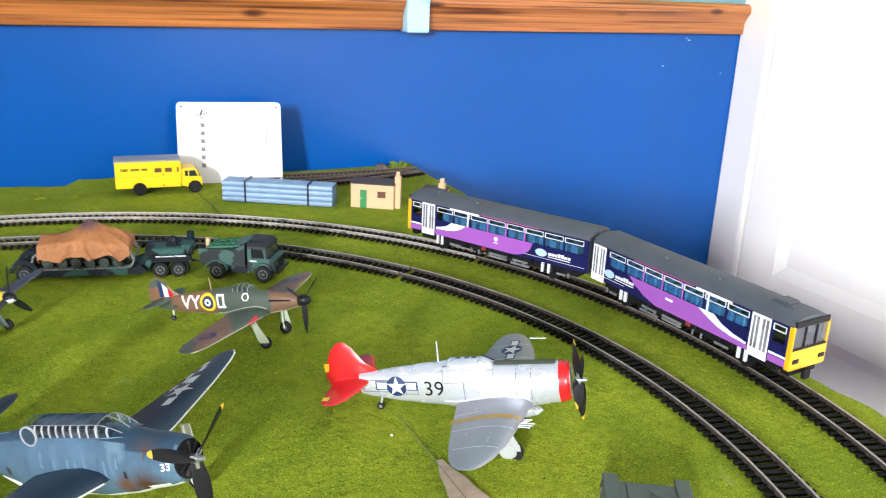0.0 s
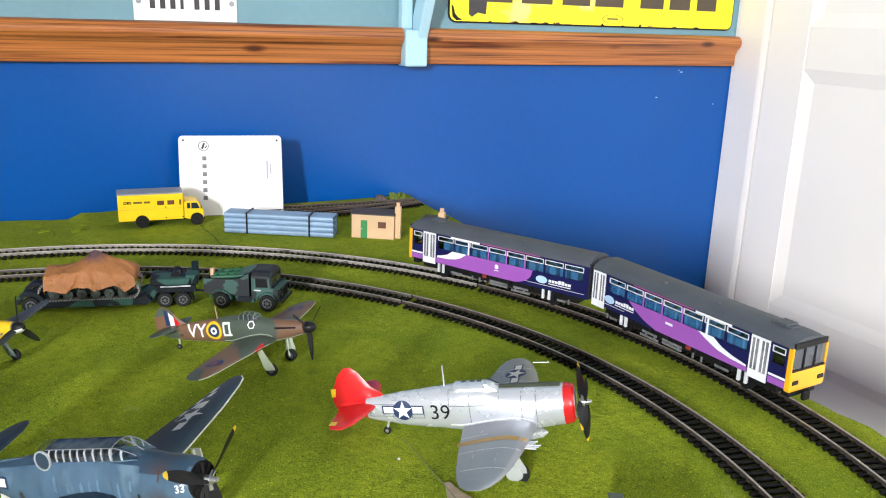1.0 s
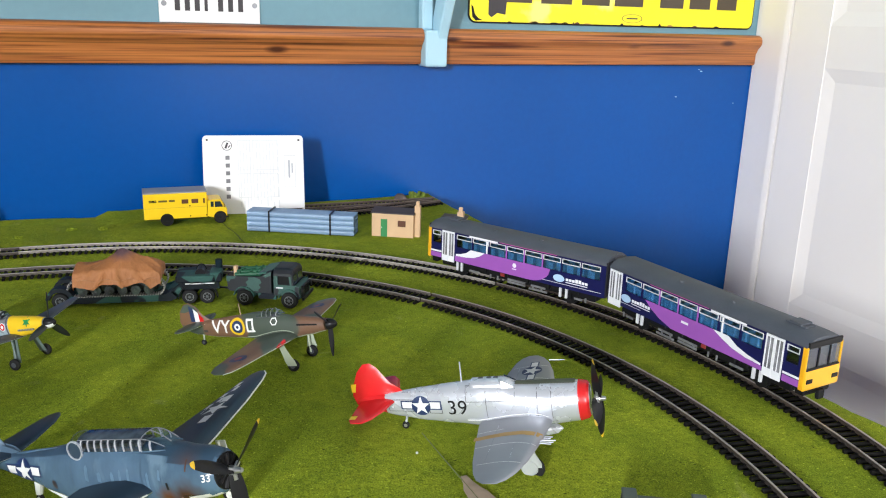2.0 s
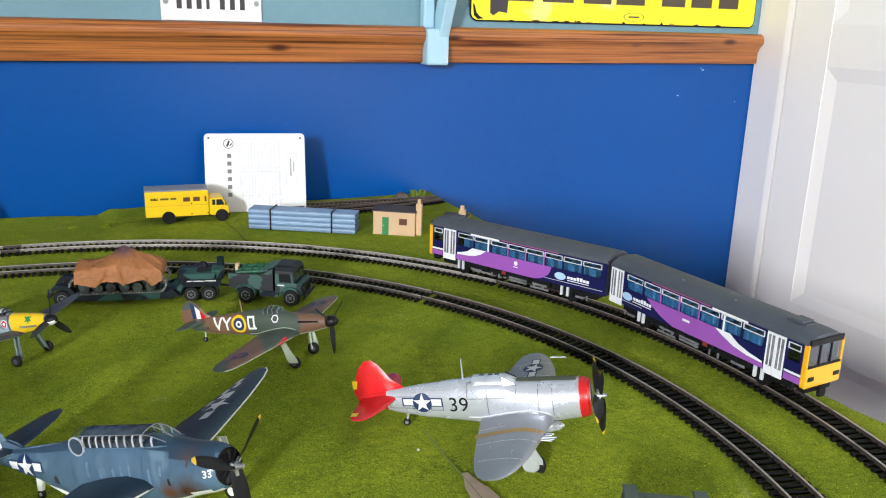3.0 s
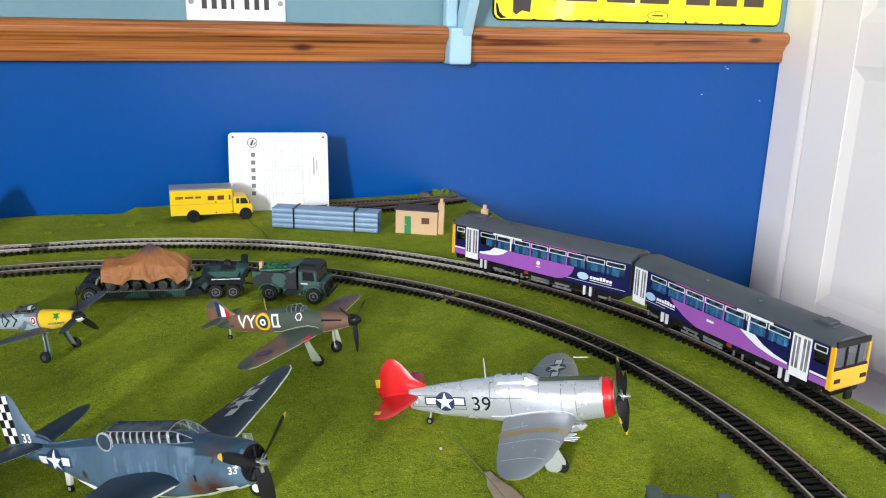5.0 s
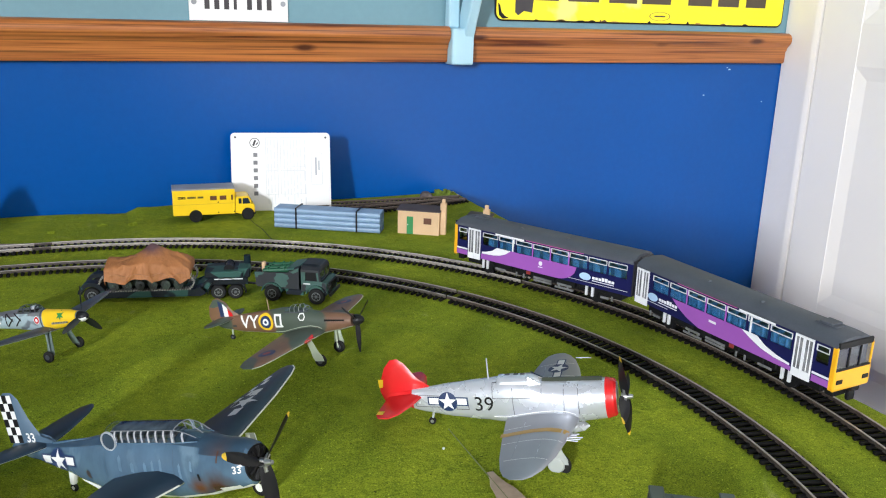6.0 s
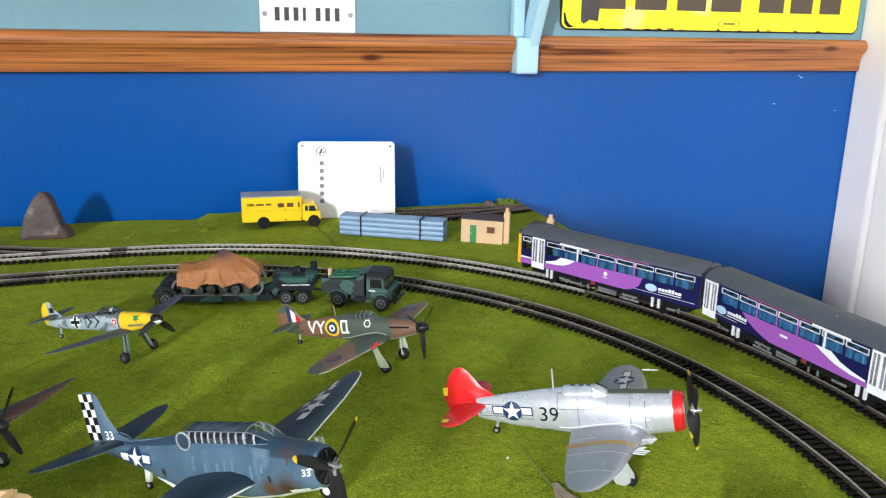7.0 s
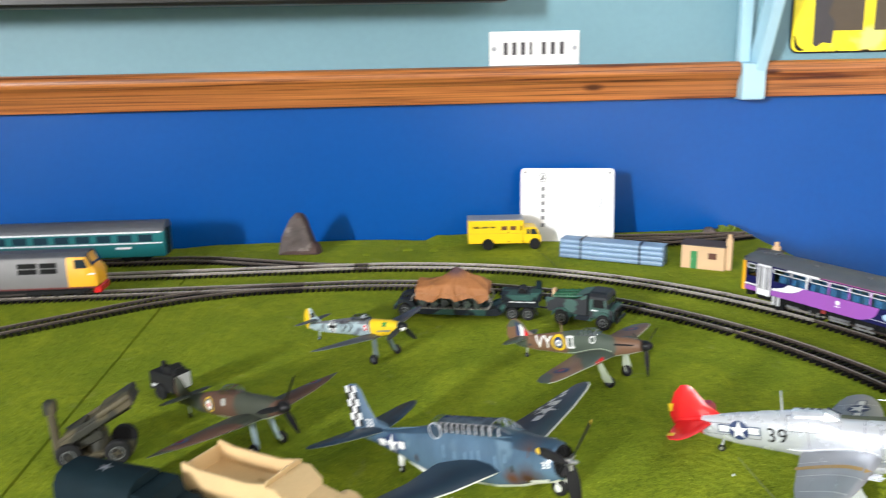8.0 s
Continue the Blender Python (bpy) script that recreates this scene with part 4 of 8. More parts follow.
def us_star(air, x, z, r, side=-1, bar=True, wing=None, blue=NAVY, white=WHITE, turn=0.0):
    """Star in a blue disc with white bars, on the side or on a wing."""
    def put(bm, mat, lift):
        if wing:
            air.wing_badge(bm, wing[0], wing[1], mat, lift=lift, turn=turn)
        else:
            air.side_badge(bm, x, z, mat, side=side, lift=lift)
    if bar:
        put(flat_bm(rect_pts(-2.15 * r, 2.15 * r, -0.36 * r, 0.52 * r)), blue, 0.10)
        put(flat_bm(rect_pts(-2.0 * r, -0.9 * r, -0.24 * r, 0.40 * r), rect_pts(0.9 * r, 2.0 * r, -0.24 * r, 0.40 * r)), white, 0.16)
    put(flat_bm(disc_pts(r)), blue, 0.18)
    put(flat_bm(star_pts(r * 0.97)), white, 0.24)


def fighter_silver():
    a = Aircraft("silver radial-engined fighter model with red tail, standing on grass mat", posed(0.2663, 0.3454, 0.0379, -38.1, 10.7), 1.012,
                 [(-9.5, 0, 8.2, 8.8, 2.0), (-11, 0, 9.6, 10.6, 2.0), (-16, -0.2, 10.4, 11.7, 2.0), (-30, -0.8, 10.5, 12.6, 2.0), (-36, -1.0, 10.3, 12.8, 2.0), (-50, -1.2, 9.9, 13.2, 2.1), (-60, 0.2, 9.5, 14.4, 2.1),
                  (-72, 0.8, 9.0, 14.4, 2.1), (-88, 1.2, 7.8, 12.6, 2.0), (-106, 1.4, 6.0, 10.6, 2.0), (-124, 2.0, 4.0, 7.8, 2.0), (-140, 3.6, 2.2, 4.6, 2.0), (-150, 4.6, 0.8, 2.0, 2.0)],
                 [(0, -31, -73, -8.5, 4.6), (12, -31, -73, -8.4, 4.4), (38, -34.5, -70, -7.4, 3.6), (58, -38.0, -67, -6.4, 2.6), (71, -42.0, -64.0, -5.6, 1.7), (78, -46.0, -61.0, -5.2, 1.0), (81.5, -50, -57, -5.0, 0.4)])
    a.fuselage(SILVER)
    a.fuselage(RED, x_from=-9.6, x_to=-15.5, name="cowling_ring", label="red cowling ring", grow=0.35)
    bm = bm_new()
    cyl(bm, (-13, 0, 0), (-10.6, 0, 0), 8.3, seg=24)
    a.add("engine_face", bm, BLACK)
    a.fuselage(SILVER, x_from=-31, x_to=-36.5, name="cowl_band", grow=0.45)
    # olive anti-glare panel ahead of the windscreen
    bm = bm_new()
    rows = []
    for i in range(10):
        x = -17 - 34 * i / 9
        zc, w, h, p = interp(a.st, x)
        rows.append([(x, (w + 0.62) * math.cos(t), zc + (h + 0.62) * math.sin(t)) for t in [radians(74 + 32 * j / 8) for j in range(9)]])
    loft(bm, rows, close=False, cap=False)
    a.add("anti_glare_panel", bm, OLIVE, "olive anti-glare panel", smooth=True)
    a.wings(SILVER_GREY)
    for s in (-1, 1):
        a.wing_badge(flat_bm(rect_pts(-19, 19, -2.2, 2.2)), -53, s * 31, GOLD, "wing_band")
    us_star(a, 0, 0, 6.6, wing=(-51, 54), turn=-90)
    a.stabilisers([(0, -124, -147, 4.5, 2.2), (16, -127, -146, 4.9, 1.8), (28, -131, -145, 5.3, 1.2), (33, -135, -142, 5.5, 0.6)], RED)
    a.fin([(-118, 9), (-127, 15.5), (-134, 25.5), (-138, 28.5), (-142.5, 28), (-147, 23), (-150.5, 15), (-152, 8), (-150, 2), (-140, 1)], RED, 2.0, label="red tail fin")
    for z0 in (10.5,):
        bm = flat_bm(rect_pts(-152, -147.6, z0, z0 + 5.2))
        bmesh.ops.rotate(bm, cent=(0, 0, 0), matrix=Matrix.Rotation(radians(90), 3, "X"), verts=bm.verts)
        bmesh.ops.translate(bm, vec=(0, -0.62, 0), verts=bm.verts)
        a.add("trim_tab", bm, YELLOW)
    bm = flat_bm(rect_pts(-144.5, -140.5, -29, -24.5))
    bmesh.ops.translate(bm, vec=(0, 0, 6.2), verts=bm.verts)
    a.add("trim_tab", bm, YELLOW)
    # red paint round the tail cone
    a.fuselage(RED, x_from=-131, x_to=-150, name="tail_band", grow=0.12)
    us_star(a, -108, 2.2, 6.0)
    a.side_badge(text_mesh("39", 12.6, 0.0), -85.5, 0.8, BLACK, "lettering")
    # panel lines
    for x0, x1, z0, z1 in ((-129, -113, -1.4, 6.0), (-103, -95, -2.5, 3.5)):
        bm = bm_new()
        frame_pts(bm, 0, x1 - x0, 0, z1 - z0, 0.35)
        a.side_badge(bm, x0, z0, INK, "panel_line", lift=0.08)
    for x in (-68, -38.5, -30.4):
        a.side_badge(flat_bm(rect_pts(-0.18, 0.18, -8, 9)), x, 1.5, INK, "panel_line", lift=0.08)
    a.canopy(-50, -79, 5.9, 9.8, 6.0, (0.30, 0.64), glass=SILVER, frame_mat=SILVER, nose=0.34, tail=0.04, sq=0.6, fw=0.35, sill=SILVER)
    # the small clear windscreen and its quarter panes
    for sd in (-1, 1):
        bm = bm_new()
        prism(bm, [(-51.6, 11.6), (-58.4, 11.2), (-58.4, 15.6)], 0.4)
        for v in bm.verts:
            v.co = Vector((v.co.x, sd * (5.75 - 0.30 * (v.co.y - 11.2) + 0.06 * (v.co.x + 58.4) * -1.6 + v.co.z), v.co.y))
        a.add("windscreen_pane", bm, DARK_GLASS)
    for x in (-62, -66, -71):
        bm = bm_new()
        box(bm, x - 1.6, x + 1.2, -0.9, 0.9, 15.6, 16.2, 0.2)
        a.add("canopy_rail", bm, GREY_DARK)
    bm = bm_new()
    cyl(bm, (-42, 72, -4.4), (-32, 72, -4.9), 0.42, 0.32, 8)
    a.add("pitot_tube", bm, SILVER)
    a.root_line(WHITE, 0.28)
    bm = bm_new()
    frame_pts(bm, 0, 29, 0, 8.6, 0.3)
    a.side_badge(bm, -80, 4.6, INK, "panel_line", lift=0.08)
    # pale panel lines on the wings
    for s in (-1, 1):
        for y, x0, x1 in ((42, -69, -36), (62, -64, -41), (24, -71, -56)):
            a.wing_badge(flat_bm(rect_pts(-(x1 - x0) / 2, (x1 - x0) / 2, -0.2, 0.2)), (x0 + x1) / 2, s * y, WHITE, "panel_line", lift=0.10)
        for x, y0, y1 in ((-60, 16, 60), (-47, 44, 64)):
            a.wing_badge(flat_bm(rect_pts(-0.14, 0.14, -(y1 - y0) / 2, (y1 - y0) / 2)), x, s * (y0 + y1) / 2, SILVER, "panel_line", lift=0.10)
    bm = bm_new()
    box(bm, -78, -60, -4.2, 4.2, 9, 13.4, 1.2)
    a.add("cockpit", bm, SILVER)
    a.prop(25.6, (8, 98, 188, 278), -5.5, 5.6, tip=YELLOW, tip_len=0.10, hub=2.3, hub_mat=STEEL)
    bm = bm_new()
    cyl(bm, (-83, 0, 12), (-82.3, 0, 26.5), 0.55, 0.4, 8)
    a.add("aerial_mast", bm, SILVER)
    for s in (-1, 1):
        wc = (-42.0, s * 27.5, -27.2)
        a.leg((-45, s * 29, -7.5), wc, 6.1, plain("pale_grey_cover", (0.36, 0.38, 0.37), 0.4), (3.0, 5.8))
        bm = bm_new()
        cyl(bm, (-43.5, s * 30.6, -9.0), (-42.4, s * 30.2, -18.0), 1.4, seg=10)
        a.add("gear_strut", bm, YELLOW)
        a.wheel(wc, 6.5, 3.4)
        bm = bm_new()
        loft(bm, [ring((wc[0] - 1.6, s * (29.3 + d), wc[2] + 1.0), (1, 0, 0), (0, 0, 1), q, q * 0.95, 20) for q, d in ((4.7, 0), (4.7, 0.5), (4.2, 0.8))])
        a.add("wheel_cover", bm, bpy.data.materials["pale_grey_cover"], "pale grey wheel cover")
        bm = bm_new()
        for k in range(3):
            cyl(bm, (-34, s * (37 + k * 2.0), -5.6 + 0.2 * k), (-26 - k, s * (37 + k * 2.0), -5.9), 0.34, seg=8)
        a.add("wing_gun", bm, SILVER_GREY)
        bm = bm_new()
        for k in range(3):
            cyl(bm, (-44, s * (22 + k * 1.6), -11.0), (-30 - k, s * (22 + k * 1.6), -11.6), 0.50, seg=8)
        a.add("rocket_tube", bm, SILVER_GREY)
    bm = bm_new()
    loft(bm, [ring((x, 0, -17.5), (0, 1, 0), (0, 0, 1), r, r, 16) for x, r in ((-27, 0.4), (-30, 2.8), (-36, 3.9), (-48, 3.9), (-58, 2.4), (-64, 0.4))])
    a.add("drop_tank", bm, SILVER, smooth=True)
    bm = bm_new()
    cyl(bm, (-119, 0, -4), (-121, 0, -10.6), 0.8, 0.7, 8)
    a.add("tail_wheel_leg", bm, SILVER)
    a.wheel((-121.5, 0, -12.2), 2.3, 1.9, name="tail_wheel")


def roundel_side(a, x, z, rs):
    for k, (r, m) in enumerate(rs):
        a.side_badge(flat_bm(disc_pts(r)), x, z, m, "roundel", lift=0.12 + 0.06 * k)


def fighter_brown():
    st = [(-9, 0, 4.2, 4.6, 2.0), (-20, -0.3, 5.4, 6.6, 2.2), (-36, -0.6, 6.2, 8.6, 2.2), (-46, 0.2, 6.4, 9.6, 2.2), (-56, 1.6, 6.4, 10.6, 2.1), (-66, 2.0, 6.2, 10.4, 2.0), (-84, 1.8, 5.2, 8.8, 2.0), (-104, 1.6, 3.8, 7.2, 2.0), (-122, 2.2, 2.2, 5.0, 2.0),
          (-134, 3.6, 0.8, 2.4, 2.0)]
    a = Aircraft("brown and green camouflaged fighter model with white code letters", posed(0.1603, 0.5177, 0.0348, -43.2, 11.4), 0.964, st,
                 [(0, -31, -68, -7.0, 4.8), (20, -33, -66, -6.4, 4.2), (48, -36, -63, -5.4, 3.0), (68, -38, -60.5, -4.8, 2.0), (78, -40.5, -57, -4.6, 1.2), (82.5, -44, -51, -4.5, 0.4)])
    a.fuselage([BROWN_GREEN, SKY_UNDER], -0.75)
    a.wings([BROWN_GREEN, SKY_UNDER])
    a.stabilisers([(0, -112, -130, 5.5, 2.0), (14, -115, -129, 5.7, 1.5), (21, -118, -127, 5.9, 0.9), (24, -121, -124, 6, 0.4)], [BROWN_GREEN, SKY_UNDER])
    a.fin([(-107, 7.5), (-114, 12), (-120, 19.5), (-125, 22.5), (-130, 21.5), (-135, 16), (-136.5, 8), (-134, 0), (-126, 0), (-114, 3)], plain("brown_fin_paint", (0.175, 0.092, 0.050), 0.45), 2.0)
    for s in (-1, 1):
        bm = flat_bm([(-117, 15.6), (-120, 19.1), (-125, 22.0), (-129.6, 21.1), (-134.0, 15.8), (-130, 15.0), (-125, 16.2)])
        bmesh.ops.rotate(bm, cent=(0, 0, 0), matrix=Matrix.Rotation(radians(90), 3, "X"), verts=bm.verts)
        bmesh.ops.translate(bm, vec=(0, s * 1.06, 0), verts=bm.verts)
        a.add("camouflage_patch", bm, plain("green_fin_paint", (0.062, 0.083, 0.062), 0.45))
    for k, (x0, x1, m) in enumerate(((-113.6, -117.4, RED), (-117.4, -121.4, WHITE), (-121.4, -125.2, NAVY))):
        bm = flat_bm([(x0, 7.5), (x1, 7.5), (x1, (14.2, 18.2, 20.6)[k]), (x0, (9.8, 14.2, 18.2)[k])])
        bmesh.ops.rotate(bm, cent=(0, 0, 0), matrix=Matrix.Rotation(radians(90), 3, "X"), verts=bm.verts)
        bmesh.ops.translate(bm, vec=(0, -1.12, 0), verts=bm.verts)
        a.add("fin_flash", bm, m)
    roundel_side(a, -81.5, 2.8, ((6.9, YELLOW), (4.9, NAVY), (2.7, WHITE), (1.2, NAVY)))
    a.side_badge(text_mesh("VY", 14.2, 0.012), -97.0, 2.6, WHITE, "lettering")
    bm = bm_new()
    frame_pts(bm, -3.3, 3.3, -5.2, 5.2, 1.6)
    prism_pts = [(1.0, -2.4), (2.0, -1.6), (4.4, -4.4), (3.5, -5.2)]
    bm.faces.new([bm.verts.new((x, y, 0.02)) for x, y in prism_pts[::-1]])
    a.side_badge(bm, -70.0, 3.6, WHITE, "lettering")
    a.side_badge(flat_bm(rect_pts(-1.8, 1.8, -1.0, 1.0)), -112, 0.2, INK, "serial_number")
    bm = bm_new()
    for i in range(6):
        t0, t1 = radians(60 * i), radians(60 * i + 60)
        bm.faces.new([bm.verts.new((r * math.cos(t), r * math.sin(t), 0)) for r, t in ((3.1, t0), (3.1, t1), (2.2, t1), (2.2, t0))])
    a.side_badge(bm, -49.0, 5.8, WHITE, "badge")
    for y in (-58, 58):
        a.wing_badge(flat_bm(disc_pts(6.2)), -48, y, NAVY, "roundel")
        a.wing_badge(flat_bm(disc_pts(2.8)), -48, y, DULL_RED, "roundel", lift=0.2)
    a.wing_badge(flat_bm(rect_pts(-1.2, 1.2, -7, 7)), -33.5, -25, RED, "gun_patch", turn=4)
    bm = bm_new()
    cyl(bm, (-30, -5.9, 2.4), (-14, -5.1, 1.6), 0.75, 0.6, 8)
    a.add("exhaust", bm, BLACK)
    bm = bm_new()
    loft(bm, [ring((x, 0, -9.5), (0, 1, 0), (0, 0, 1), w, h, 12) for x, w, h in ((-46, 2.6, 2.0), (-54, 3.6, 3.0), (-66, 3.4, 2.6), (-72, 1.5, 0.8))])
    a.add("radiator", bm, SKY_UNDER, smooth=True)
    a.canopy(-44, -66, 4.9, 9.4, 4.9, (0.12, 0.30, 0.48, 0.66), frame_mat=plain("grey_green_canopy_frame", (0.32, 0.35, 0.33), 0.45), nose=0.3, tail=0.5, sq=0.55, fw=0.3, sill=GREY_DARK)
    a.edge_line(SKY_UNDER, 0.3)
    a.root_line(SKY_UNDER, 0.25)
    bm = bm_new()
    box(bm, -62, -48, -3.6, 3.6, 7, 10.5, 0.6)
    a.add("cockpit", bm, GREY_DARK)
    a.prop(24.0, (20, 140, 260), -6.0, 2.7, tip=None, spinner=(4.2, 6.0), spin_mat=BLACK)
    bm = bm_new()
    cyl(bm, (-80, 0, 10), (-80, 0, 20), 0.5, 0.35, 8)
    a.add("aerial_mast", bm, plain("mast_tan", (0.32, 0.22, 0.12), 0.5))
    for s in (-1, 1):
        wc = (-34, s * 14.6, -25.5)
        a.leg((-37, s * 19.5, -6.5), wc, 4.6, SKY_UNDER, (2.0, 4.0))
        a.wheel(wc, 4.7, 2.8, hub_mat=GREY_DARK)
    bm = bm_new()
    cyl(bm, (-117, 0, -1), (-118, 0, -9), 0.8, 0.6, 8)
    a.add("tail_wheel_leg", bm, SKY_UNDER)
    a.wheel((-118.5, 0, -9.6), 2.2, 1.6, name="tail_wheel", hub_mat=GREY_DARK)


SPINE_GREY = camo_mat("grey_spine_mottle", (0.085, 0.085, 0.10), (0.16, 0.17, 0.18), 80.0, 0.5, seed=0.3, soft=0.1)


def fighter_mottled():
    st = [(-8.5, 0, 3.6, 4.0, 2.0), (-18, -0.4, 4.6, 6.0, 2.2), (-32, -0.6, 5.2, 7.2, 2.3), (-42, 0, 5.2, 7.6, 2.3), (-54, 1.2, 5.2, 8.4, 2.1), (-70, 1.6, 4.4, 7.0, 2.0), (-90, 1.6, 3.0, 5.6, 2.0), (-108, 2.4, 1.6, 4.0, 2.0), (-116, 3.2, 0.7, 2.2, 2.0)]
    a = Aircraft("grey mottled fighter model with yellow nose and rudder on grass mat", posed(-0.0187, 0.5901, 0.0334, -40.6, 12.0), 0.993, st,
                 [(0, -29, -56, -8.0, 3.4), (15, -29.5, -55, -6.6, 3.0), (40, -32, -51, -3.6, 2.0), (60, -35, -47, -1.2, 1.3), (67, -37.5, -45, -0.3, 0.8), (69.5, -40, -43, 0.0, 0.3)])
    a.fuselage([GREY_BLUE, LIGHT_BLUE, SPINE_GREY], -0.8, 0.36)
    a.fuselage(YELLOW, x_from=-8.6, x_to=-37, name="engine_cowling", label="yellow engine cowling", grow=0.2)
    a.wings([GREY_DARK, LIGHT_BLUE])
    a.stabilisers([(0, -101, -116, 8.0, 1.6), (12, -103, -115, 8.2, 1.2), (20, -106, -113, 8.3, 0.6)], [GREY_DARK, LIGHT_BLUE])
    a.fin([(-98, 6), (-105, 12), (-108, 18), (-111, 19.5), (-112.5, 19), (-112.5, 4), (-106, 2)], GREY_BLUE, 1.6)
    a.fin([(-112.6, 4), (-112.6, 19), (-116, 18.5), (-119.5, 14), (-120.5, 8), (-118.5, 1), (-114, 0)], YELLOW, 1.6, "rudder", "yellow rudder")
    bm = flat_bm(rect_pts(-2.0, 2.0, -2.0, 2.0))
    bmesh.ops.rotate(bm, cent=(0, 0, 0), matrix=Matrix.Rotation(radians(90), 3, "X"), verts=bm.verts)
    bmesh.ops.translate(bm, vec=(-108, -0.95, 12.5), verts=bm.verts)
    a.add("marking", bm, BLACK)
    for w, l, m, lift in ((2.6, 5.4, WHITE, 0.12), (1.25, 5.0, BLACK, 0.2)):
        a.side_badge(flat_bm(rect_pts(-w / 1.0, w / 1.0, -l, l), rect_pts(-l, -w, -w, w), rect_pts(w, l, -w, w)), -83, 2.4, m, "cross", lift=lift)
    for x in (-71, -63):
        a.side_badge(flat_bm([(0.6, 4.8), (6.4, 0.2), (6.4, -1.6), (-1.0, 4.8)], [(6.4, -0.2), (0.6, -5.0), (-1.0, -5.0), (6.4, 1.4)]), x, 2.4, BLACK, "chevron", lift=0.14)
    a.side_badge(flat_bm([(0, 4.8), (1.0, 4.8), (1.0, -5.0), (0, -5.0)]), -72, 2.4, BLACK, "chevron", lift=0.14)
    for r, m, lift in ((3.0, WHITE, 0.25), (2.5, RED, 0.31), (1.3, WHITE, 0.37)):
        a.side_badge(flat_bm(disc_pts(r, sx=0.85)), -42, 1.0, m, "badge", lift=lift)
    a.side_badge(flat_bm(star_pts(3.7, n=6, k=0.42)), -21, 3.0, DOOR_GREEN, "badge", lift=0.34)
    bm = bm_new()
    for k in range(6):
        box(bm, -15 - k * 2.4 - 1.6, -15 - k * 2.4, -6.3, -4.6, -2.8, -1.5, 0.2)
    a.add("exhaust", bm, SILVER_GREY)
    a.fuselage(GREY_DARK, x_from=-38, x_to=-39.0, name="firewall_band", grow=0.22)
    a.canopy(-40, -62, 4.2, 6.6, 5.6, (0.12, 0.3, 0.62, 0.82), frame_mat=GREY_DARK, nose=0.25, tail=0.35)
    bm = bm_new()
    box(bm, -60, -42, -3.2, 3.2, 4, 8.5, 0.6)
    a.add("cockpit", bm, BLACK)
    # pale block that paints the white highlight in the canopy
    bm = bm_new()
    box(bm, -48, -44.5, -2.2, 2.2, 8, 11.0, 0.8, 2)
    a.add("cockpit_seat", bm, LABEL_GREY)
    bm = bm_new()
    loft(bm, [[(-7.4 + 7.2 * k, (4.0 * (1 - k ** 2.2) ** 0.6 + 0.12) * math.cos(t), (4.0 * (1 - k ** 2.2) ** 0.6 + 0.12) * math.sin(t)) for t in [radians(190 + 100 * i / 10) for i in range(11)]] for k in (0.05, 0.2, 0.4, 0.6, 0.75, 0.88)], close=False, cap=False)
    a.add("spinner_patch", bm, WHITE, smooth=True)
    a.prop(21.5, (75, 195, 315), -6.0, 3.0, tip=None, blade_mat=plain("dark_green_blade", (0.010, 0.014, 0.012), 0.5), spinner=(3.9, 6.0), spin_mat=BLACK)
    for s in (-1, 1):
        wc = (-30, s * 15.0, -23.8)
        a.leg((-32, s * 9.5, -5.5), wc, 4.2, plain("grey_green_leg", (0.11, 0.15, 0.14), 0.5) if "grey_green_leg" not in bpy.data.materials else bpy.data.materials["grey_green_leg"], (2.0, 3.0), inner=True)
        a.wheel(wc, 4.2, 2.6, hub_mat=GREY_DARK)
    bm = bm_new()
    cyl(bm, (-103, 0, 0), (-105, 0, -7.5), 0.8, 0.6, 8)
    a.add("tail_wheel_leg", bm, LIGHT_BLUE)
    a.wheel((-105.5, 0, -8.6), 1.9, 1.4, name="tail_wheel", hub_mat=LIGHT_BLUE)


def canopy_top(a):
    """The long canopy's upper glazing, opaque with its reflection painted blue-grey, and the thin bars of its
    windscreen.
    """
    def hoop(k, grow):
        f = min(1, k / 0.26) if k < 0.26 else 1
        f = 0.12 + 0.88 * math.sin(f * math.pi / 2)
        return [(-33 - 54 * k, (7 + grow) * math.cos(math.pi * i / 20) * (0.75 + 0.25 * f), 12.6 + (7 * f + grow) * math.sin(math.pi * i / 20) ** 0.45) for i in range(21)]
    bm = bm_new()
    loft(bm, [hoop(0.23 + 0.74 * i / 10, 0.16)[4:17] for i in range(11)], close=False, cap=False)
    bmesh.ops.solidify(bm, geom=bm.faces[:], thickness=0.3)
    a.add("canopy_top", bm, plain("painted_reflection_blue", (0.13, 0.175, 0.225), 0.13, 0.2, vary=0.5, scale=160), "glossy upper canopy glazing with its reflection painted blue-grey", smooth=True)
    for line in ([hoop(0.23, 0.2)[i] for i in range(21)], [hoop(0.02 + 0.21 * j / 6, 0.2)[10] for j in range(7)], [hoop(0.02 + 0.21 * j / 6, 0.2)[4] for j in range(7)], [hoop(0.02 + 0.21 * j / 6, 0.2)[16] for j in range(7)],
                 [hoop(0.23 + 0.74 * j / 6, 0.2)[4] for j in range(7)], [hoop(0.23 + 0.74 * j / 6, 0.2)[16] for j in range(7)]):
        bm = bm_new()
        for p, q in zip(line, line[1:]):
            cyl(bm, p, q, 0.22, seg=6)
        a.add("canopy_bar", bm, SILVER_GREY)


